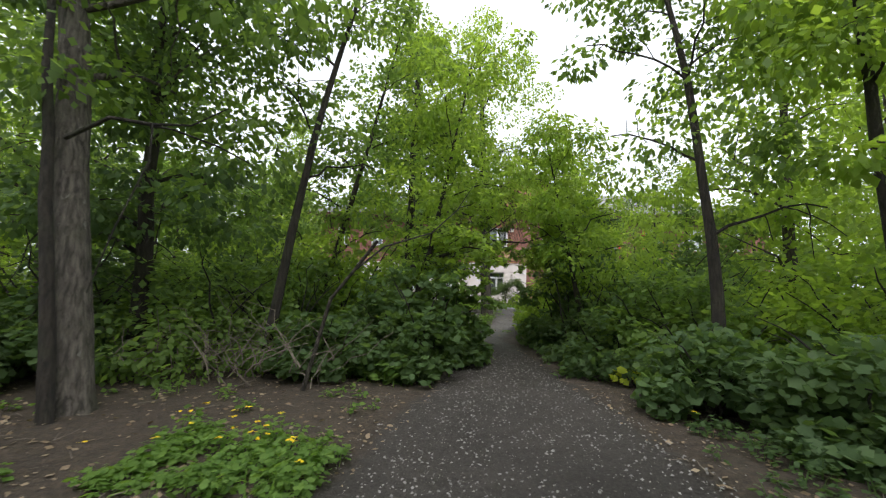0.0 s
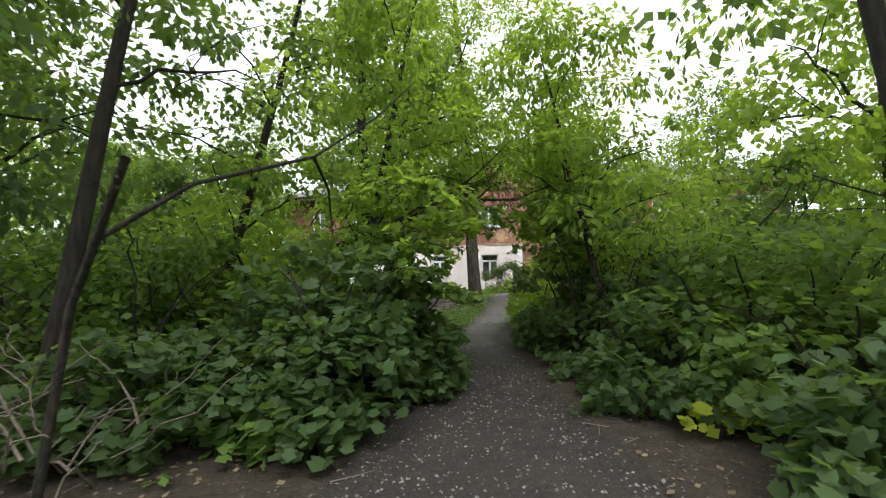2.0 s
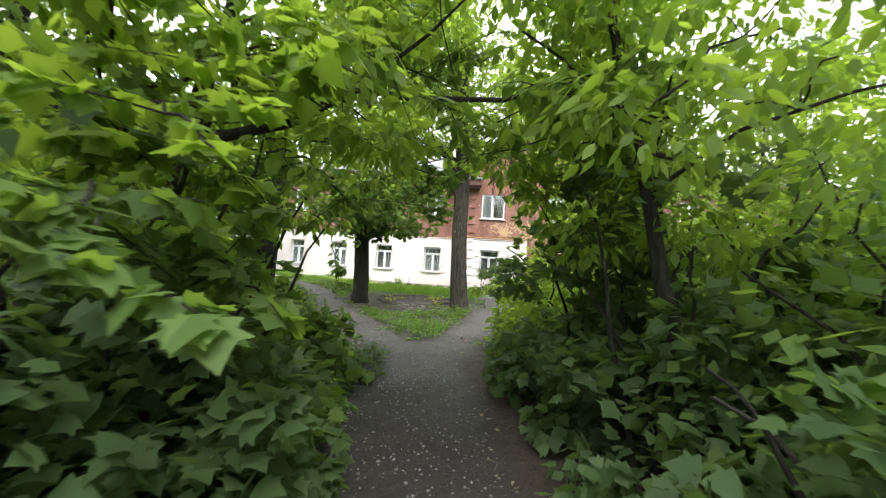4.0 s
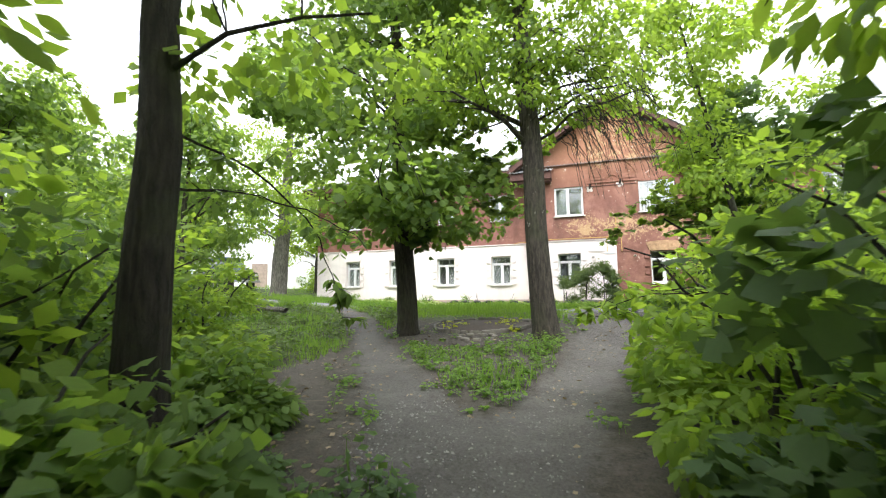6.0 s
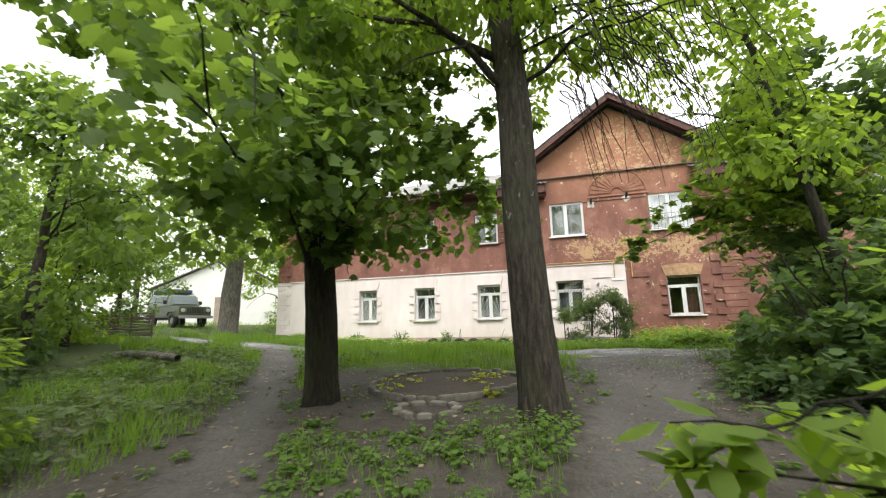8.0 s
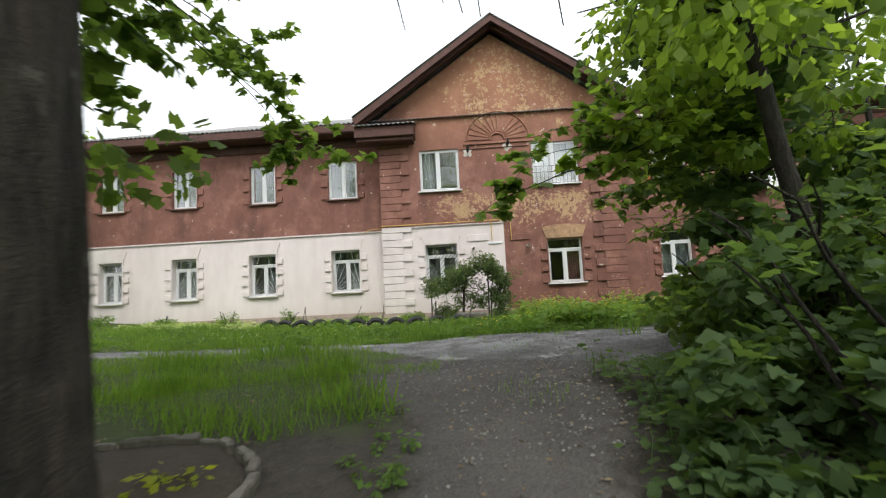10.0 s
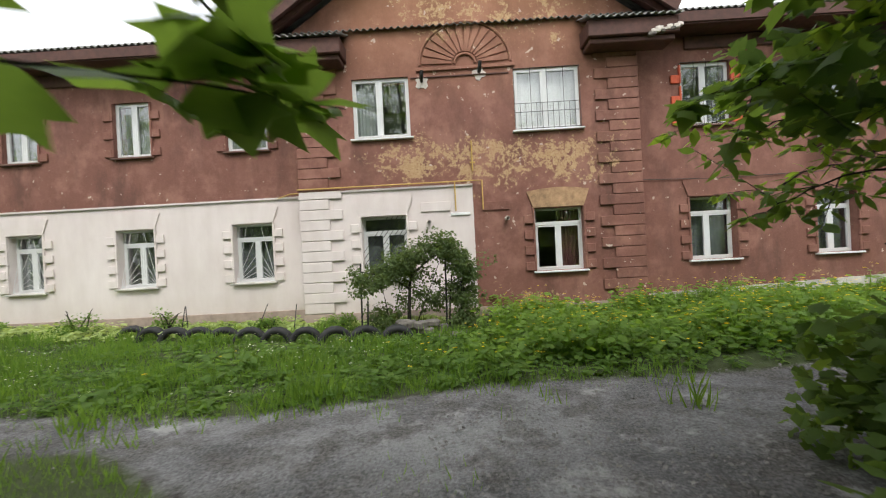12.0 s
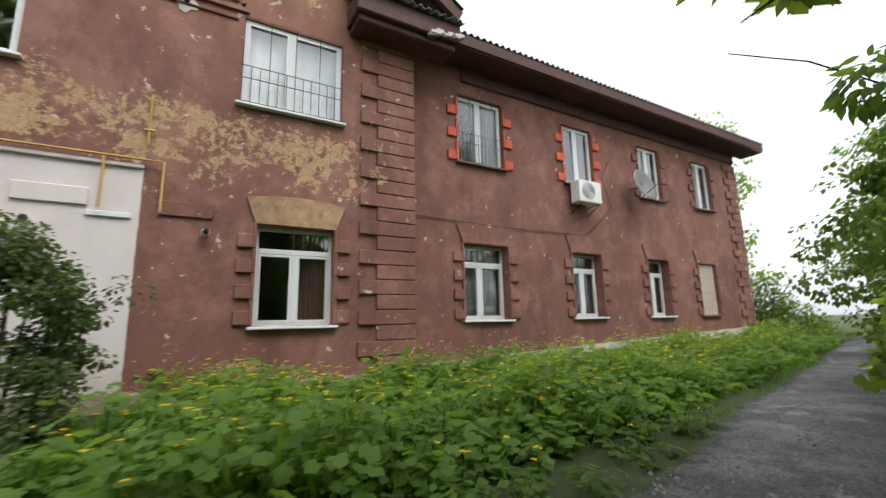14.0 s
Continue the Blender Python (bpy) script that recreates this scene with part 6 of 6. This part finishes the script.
white = scatter("clover_flowers", "tiny white flowers dotted over the lawn", (-8, 3.5, -6, -2), 1300, 0.03, OVAL, WHITE_PETAL, 0.2, lambda X, Y: off_ways(X, Y, 0.1) & (np.sin(1.3 * X) + np.sin(1.7 * Y + X) > 0.1))

# flower bed ringed with stones
STONE = plain("weathered_edging_stone", (0.165, 0.15, 0.132), 0.95, vary=0.5, scale=11, relief=0.4)
bed = tagged(new("flower_bed"), "round flower bed of dark soil ringed with stones", "flower bed")
bed.location = (0.08, -12.02, gz(0.08, -12.02))


def rough_block(bm, c, d, rz, seed):
    r = random.Random(seed)
    vs = bmesh.ops.create_cube(bm, size=1.0)["verts"]
    es = list({e for v in vs for e in v.link_edges})
    m = Matrix.Translation(c) @ Matrix.Rotation(rz, 4, "Z") @ Matrix.Rotation(r.uniform(-0.12, 0.12), 4, "X")
    g = bmesh.ops.bevel(bm, geom=es, offset=0.16, segments=1, affect="EDGES")
    for v in bm.verts:
        v.co = m @ Vector((v.co.x * d[0] * r.uniform(0.9, 1.1), v.co.y * d[1] * r.uniform(0.9, 1.1), v.co.z * d[2] * r.uniform(0.85, 1.1)))


def stone_ring(owner, rx, ry, n, d, seed):
    r = random.Random(seed)
    for k in range(n):
        a = 2 * math.pi * k / n + r.uniform(-0.03, 0.03)
        x, y = rx * math.cos(a), ry * math.sin(a)
        w = Vector((x, y, 0)) + owner.location
        bm = bmesh.new()
        rough_block(bm, (x, y, gz(w.x, w.y) - owner.location.z + d[2] * 0.22), (d[0] * r.uniform(0.75, 1.2), d[1], d[2] * r.uniform(0.7, 1.15)), a + math.pi / 2 + r.uniform(-0.15, 0.15), seed * 100 + k)
        part("stone", bm, STONE, owner)


stone_ring(bed, 1.12, 0.92, 32, (0.205, 0.075, 0.125), 5)
V, F = [(0, 0, 0.10)], []
for i in range(1, 6):
    for k in range(24):
        a, f = 2 * math.pi * k / 24, i / 5
        x, y = 1.06 * f * math.cos(a), 0.91 * f * math.sin(a)
        V.append((x, y, gz(bed.location.x + x, bed.location.y + y) - bed.location.z + 0.03 + 0.07 * (1 - f * f) + rng.normal(0, 0.008)))
bm = bmesh.new()
bv = [bm.verts.new(v) for v in V]
for k in range(24):
    bm.faces.new((bv[0], bv[1 + k], bv[1 + (k + 1) % 24]))
    for i in range(4):
        bm.faces.new((bv[1 + i * 24 + k], bv[1 + (i + 1) * 24 + k], bv[1 + (i + 1) * 24 + (k + 1) % 24], bv[1 + i * 24 + (k + 1) % 24]))
part("soil", bm, plain("dark_bed_soil", (0.055, 0.042, 0.033), 0.97, vary=0.5, scale=25, relief=0.6), bed, smooth=True)
herbs("a few yellow-green seedlings in the flower bed", (-0.8, 0.9, -12.8, -11.6), 16, 0.26, (RHOMB, 0.08, LEAF_YELLOW), 430, 0, leaves_each=14)
small = tagged(new("flower_bed"), "small bed edged with pale broken stones", "flower bed")
small.location = (0.2, -13.28, gz(0.2, -13.28))
stone_ring(small, 0.36, 0.24, 9, (0.18, 0.10, 0.07), 6)

# tyres, half buried, edging the bed under the wall
RUBBER = plain("old_tyre_rubber", (0.022, 0.022, 0.023), 0.75, vary=0.4, scale=20)
tyre_mesh = None
for k in range(11):
    f = k / 10
    x, y = -3.6 + 6.0 * f, -1.35 - 1.45 * f ** 0.8
    ob = tagged(new("tyre"), "old black car tyre half sunk in the ground", "tyre", "tyres edging the bed")
    ob.matrix_basis = pose(x, y, gz(x, y) - 0.03, 0, 4 * math.sin(3 * k), 90 + 14 + 9 * math.sin(5 * k))
    if tyre_mesh is None:
        V, F = [], []
        prof = [(0.20, -0.085), (0.27, -0.10), (0.315, -0.08), (0.325, -0.03), (0.325, 0.03), (0.315, 0.08), (0.27, 0.10), (0.20, 0.085), (0.21, 0.0)]
        n, m = 36, len(prof)
        for i in range(n):
            a = 2 * math.pi * i / n
            for r, w in prof:
                rr = r - (0.008 if i % 2 and r > 0.31 else 0.0)
                V.append((w, rr * math.cos(a), rr * math.sin(a)))
        F = [(i * m + j, i * m + (j + 1) % m, ((i + 1) % n) * m + (j + 1) % m, ((i + 1) % n) * m + j) for i in range(n) for j in range(m)]
        tyre_mesh = mesh_of("casing", V, F, RUBBER, True)
    child("casing", tyre_mesh, ob)

# crumbling plaster at the broken end of the cornice over the bay
for k in range(9):
    r = random.Random(810 + k)
    bm = bmesh.new()
    rough_block(bm, (8.05 + 0.075 * k, -1.20 + 0.03 * r.random(), 6.42 + 0.03 * (k % 3) + 0.012 * k), (r.uniform(0.10, 0.2), 0.12, r.uniform(0.05, 0.11)), r.uniform(-0.3, 0.3), 820 + k)
    part("broken_plaster", bm, PALE_PATCH if k % 3 else STONE, house)

# vine shrub with its stakes, stones and garden plants under the wall
bower = tagged(new("shrub"), "vine shrub trained over dark stakes, open below, beside the wall", "shrub")
bower.location = (2.6, -2.0, gz(2.6, -2.0) - 0.03)
rng = np.random.default_rng(500)
for p, r0 in (([(-0.06, 0, 0), (-0.04, 0.02, 0.5), (0.0, 0.0, 1.0), (0.1, 0.05, 1.45)], 0.045), ([(0.0, 0, 0.9), (-0.35, 0.0, 1.15), (-0.95, 0.0, 1.3)], 0.018), ([(0.05, 0, 1.2), (0.5, 0.05, 1.55), (0.95, 0.0, 1.6)], 0.02),
              ([(0.75, 0.1, 0), (0.8, 0.1, 0.8), (0.9, 0.05, 1.5)], 0.022), ([(1.0, -0.1, 0), (1.08, -0.1, 0.8), (1.0, -0.05, 1.5)], 0.016), ([(0.1, 0.1, 0.2), (0.35, 0.1, 0.8), (0.6, 0.1, 1.4)], 0.012), ([(-0.4, 0.05, 0.0), (-0.5, 0.05, 0.6), (-0.6, 0.0, 1.2)], 0.010)):
    child("stem", tubes("stem", [(np.array(p), np.linspace(r0, r0 * 0.5, len(p)))], BARK, 7, 0.08), bower)
u = rng.uniform(0, 1, 120)
C = np.stack([-1.1 + 2.2 * u, rng.normal(0, 0.22, 120), 1.15 + 0.62 * np.clip((u - 0.2) / 0.5, 0, 1) + rng.normal(0, 0.13, 120) - 0.35 * np.clip((u - 0.85) / 0.15, 0, 1)], 1)
D = np.stack([rng.normal(1.08, 0.15, 60), rng.normal(0, 0.22, 60), rng.uniform(0.25, 1.6, 60)], 1)
E = np.stack([rng.normal(-0.45, 0.2, 20), rng.normal(0.05, 0.2, 20), rng.uniform(0.1, 0.55, 20)], 1)
G = np.stack([rng.uniform(-0.2, 0.9, 26), rng.normal(0.2, 0.15, 26), rng.uniform(0.5, 1.3, 26)], 1)
P, d = clumps(rng, np.concatenate([C, D, E, G]), rng.uniform(0.10, 0.24, 226), 78, 0.8, 0.2)
child("foliage", leaves("foliage", P, 0.06 * rng.uniform(0.6, 1.3, len(P)), RHOMB, LEAF_GREY, rng, d, 0.6, 0.6, 0.7), bower)
for x, y, h in ((1.62, -2.1, 1.5), (1.72, -2.05, 0.75), (3.3, -1.95, 1.6), (3.6, -2.0, 1.1)):
    s = tagged(new("stake"), "thin dark garden stake stuck in the ground", "stake", "garden stakes")
    s.location = (x, y, gz(x, y) - 0.1)
    child("rod", tubes("rod", [([(0, 0, 0), (0.03, 0.0, h)], [0.022, 0.018])], IRON, 6), s)
for k in range(16):
    r = random.Random(600 + k)
    x, y = 2.3 + 1.35 * r.random(), -2.75 + 0.4 * r.random()
    bm = bmesh.new()
    rough_block(bm, (0, 0, 0.05), (r.uniform(0.15, 0.35), r.uniform(0.12, 0.25), r.uniform(0.08, 0.16)), r.uniform(0, 3), 700 + k)
    s = tagged(new("stone"), "broken grey stone slab heaped by the shrub", "stone", "heaped stones")
    s.location = (x, y, gz(x, y) - 0.02 + 0.11 * (k % 3))
    part("slab", bm, STONE, s)
for i, (x, y, h, r) in enumerate(((-5.2, -0.9, 0.95, 0.4), (-3.1, -0.9, 0.75, 0.35), (-7.4, -0.9, 0.6, 0.35), (-0.7, -1.1, 0.5, 0.25), (-9.4, -1.1, 0.6, 0.4), (1.0, -1.4, 0.35, 0.3))):
    shrub("young rose bush in the bed below the wall", x, y, h, r, (RHOMB, 0.06, LEAF_HERB), 14, 42, 520 + i, 4, rad=0.16)
for x, y, a in ((-2.6, -1.25, 0.12), (-2.45, -1.2, -0.05), (0.0, -1.5, 0.1), (-1.0, -1.1, 0.3)):
    s = tagged(new("stake"), "thin dark garden stake stuck in the ground", "stake", "garden stakes")
    s.location = (x, y, gz(x, y) - 0.08)
    child("rod", tubes("rod", [([(0, 0, 0), (a, 0.02, 0.7)], [0.011, 0.010])], IRON, 5), s)
yel = shrub("small yellowing sapling at the path's edge", 3.95, -24.25, 0.42, 0.22, (MAPLE_FAR, 0.09, LEAF_YELLOW), 8, 8, 530, 3, rad=0.12)


# ---- beyond the lawn: parked truck, wicker fence, white shed ----
TRUCK_GREEN = plain("faded_army_green_paint", (0.085, 0.105, 0.070), 0.5, vary=0.3, scale=5, relief=0.05)
TRUCK_GREY = plain("pale_grey_cab_paint", (0.17, 0.19, 0.175), 0.5, vary=0.2, scale=4, relief=0.03)
BLUE_TARP = plain("blue_grey_roof_load", (0.07, 0.12, 0.17), 0.7, vary=0.3)
CHROME = plain("dull_steel", (0.40, 0.40, 0.40), 0.35, 0.8, vary=0.15)
DARK_GLASS = plain("dim_car_glass", (0.14, 0.17, 0.18), 0.12, vary=0.1, relief=0.0)
LAMP_GLASS = plain("headlight_glass", (0.55, 0.55, 0.5), 0.15, vary=0.1, relief=0.0)
truck = tagged(new("off_road_car"), "boxy dark green off-road car with a loaded roof rack, parked", "car")


def shaped(name, profile, y0, y1, mat, parent, bevel=0.03, taper=0.0):
    """A side profile (x, z) drawn across the width."""
    bm = bmesh.new()
    zt = max(p[1] for p in profile)
    zb = min(p[1] for p in profile)
    k = lambda z: taper * (z - zb) / max(1e-6, zt - zb)
    a = [bm.verts.new((x, y0 + k(z), z)) for x, z in profile]
    b = [bm.verts.new((x, y1 - k(z), z)) for x, z in profile]
    bm.faces.new(a)
    bm.faces.new(b[::-1])
    n = len(a)
    for i in range(n):
        bm.faces.new((a[i], b[i], b[(i + 1) % n], a[(i + 1) % n]))
    bmesh.ops.recalc_face_normals(bm, faces=bm.faces)
    if bevel:
        bmesh.ops.bevel(bm, geom=bm.edges[:], offset=bevel, segments=2, affect="EDGES")
    return part(name, bm, mat, parent)


def wheel(x, y, parent):
    V, F = [], []
    prof = [(0.18, -0.09), (0.30, -0.11), (0.37, -0.08), (0.38, 0.0), (0.37, 0.08), (0.30, 0.11), (0.18, 0.09)]
    n, m = 28, len(prof)
    for i in range(n):
        a = 2 * math.pi * i / n
        for r, w in prof:
            V.append((x + r * math.cos(a), y + w, 0.38 + r * math.sin(a)))
    F = [(i * m + j, i * m + (j + 1) % m, ((i + 1) % n) * m + (j + 1) % m, ((i + 1) % n) * m + j) for i in range(n) for j in range(m)]
    w = child("wheel", mesh_of("wheel", V, F, RUBBER, True), parent)
    bm = bmesh.new()
    bmesh.ops.create_cone(bm, cap_ends=True, segments=20, radius1=0.19, radius2=0.15, depth=0.16, matrix=Matrix.Translation((x, y, 0.38)) @ Matrix.Rotation(math.pi / 2, 4, "X"))
    part("rim", bm, TRUCK_GREY, w)


shaped("body", [(-2.0, 0.55), (1.95, 0.55), (2.0, 0.75), (1.95, 1.08), (0.75, 1.16), (-2.0, 1.16)], -0.82, 0.82, TRUCK_GREEN, truck, 0.05, 0.04)
cab = shaped("cab", [(-1.98, 1.14), (0.78, 1.14), (0.42, 1.78), (-1.95, 1.82)], -0.79, 0.79, TRUCK_GREY, truck, 0.04, 0.10)
for y in (-0.73, 0.73):
    s = 1 if y > 0 else -1
    for x0, x1 in ((-1.8, -1.0), (-0.9, -0.15), (-0.08, 0.45)):
        block("side_window", (x0, x1, y - 0.03 + 0.01 * s, y + 0.03 + 0.01 * s, 1.28, 1.66), DARK_GLASS, truck, 0.01)
bm = bmesh.new()
box(bm, -0.02, 0.02, -0.62, 0.62, -0.24, 0.26, 0.012, m=pose(0.645, 0, 1.45, 0, -29, 0))
part("windscreen", bm, DARK_GLASS, truck)
for y in (-0.62, 0.62):
    bm = bmesh.new()
    bmesh.ops.create_cone(bm, cap_ends=True, segments=18, radius1=0.11, radius2=0.10, depth=0.06, matrix=Matrix.Translation((1.99, y, 0.88)) @ Matrix.Rotation(math.pi / 2, 4, "Y"))
    part("headlight", bm, LAMP_GLASS, truck)
for k in range(7):
    block("grille_slat", (1.985, 2.005, -0.42 + 0.12 * k, -0.36 + 0.12 * k, 0.74, 1.0), IRON, truck)
block("bumper", (2.0, 2.12, -0.85, 0.85, 0.46, 0.60), CHROME, truck, 0.02)
block("bumper", (-2.14, -2.02, -0.8, 0.8, 0.46, 0.60), CHROME, truck, 0.02)
for x in (-1.25, 1.2):
    for y in (-0.72, 0.72):
        wheel(x, y, truck)
        shaped("wheel_arch", [(x - 0.55, 0.62), (x - 0.42, 0.88), (x + 0.42, 0.88), (x + 0.55, 0.62), (x + 0.48, 0.62), (x + 0.36, 0.80), (x - 0.36, 0.80), (x - 0.48, 0.62)], y - 0.14, y + 0.14, TRUCK_GREEN, truck, 0.0)
block("roof_rack", (-1.85, 0.2, -0.68, 0.68, 1.86, 1.90), IRON, truck, 0.01)
block("roof_load", (-1.8, 0.15, -0.62, 0.62, 1.90, 2.10), BLUE_TARP, truck, 0.05)
for y in (-0.9, 0.9):
    block("mirror", (0.45, 0.52, y - 0.09, y + 0.09, 1.25, 1.45), IRON, truck, 0.015)
truck.matrix_basis = pose(-18.8, 0.0, gz(-18.8, 0.0) - 0.12, 0, 0, -18)

ROD = plain("weathered_withy", (0.10, 0.082, 0.062), 0.95, vary=0.5, scale=16)
fence = tagged(new("wicker_fence"), "low grey wattle fence woven of thin rods", "fence")
fence.location = (-11.4, -7.4, gz(-11.4, -7.4) - 0.05)
rng = np.random.default_rng(61)
for k in range(12):
    x, y = -0.62 * k, -0.24 * k
    z = gz(fence.location.x + x, fence.location.y + y) - fence.location.z
    child("post", tubes("post", [([(x, y, z - 0.1), (x + rng.normal(0, 0.03), y, z + 0.95)], [0.035, 0.03])], ROD, 6), fence)
for j in range(15):
    pts = []
    for k in range(23):
        x, y = -0.31 * k, -0.12 * k
        z = gz(fence.location.x + x, fence.location.y + y) - fence.location.z
        pts.append((x, y + 0.05 * math.cos(math.pi * (k / 2.0 + j)), z + 0.10 + 0.052 * j + rng.normal(0, 0.008)))
    child("rod", tubes("rod", [(pts, [0.02] * 23)], ROD, 5), fence)
log = tagged(new("log"), "pale fallen log lying in the weeds", "log")
x, y = -6.9, -11.2
log.location = (x, y, gz(x, y))
child("stem", tubes("stem", [(bend((-1.3, 0.4, 0.10), (1.2, -0.2, 0.10), 0.02, 9, rng, 0.05), np.linspace(0.10, 0.07, 9))], BARK_PALE, 9, 0.1), log)

WHITEWASH = plain("whitewashed_wall", (0.76, 0.76, 0.74), 0.9, vary=0.08, scale=2)
shed = tagged(new("shed"), "white gabled shed beyond the trees", "shed")
shed.location = (-24.5, 9.5, gz(-24.5, 9.5) - 0.1)
bm = bmesh.new()
box(bm, -4.5, 4.5, -3, 3, 0, 2.6)
part("wall", bm, WHITEWASH, shed)
shaped("gable", [(-4.5, 2.6), (4.5, 2.6), (0, 5.0)], -3.0, 3.0, WHITEWASH, shed, 0.0)
for s in (-1, 1):
    bm = bmesh.new()
    box(bm, -2.9, 2.9, -3.3, 3.3, -0.04, 0.04, 0.01, m=Matrix.Translation((s * 2.3, 0, 3.92)) @ Matrix.Rotation(s * math.atan2(2.4, 4.5), 4, "Y"))
    part("roof", bm, SLATE, shed)
block("door", (-0.6, 0.6, -3.05, -3.0, 0.1, 2.1), PLINTH_PINK, shed, 0.02)
shed.rotation_euler = (0, 0, radians(38))
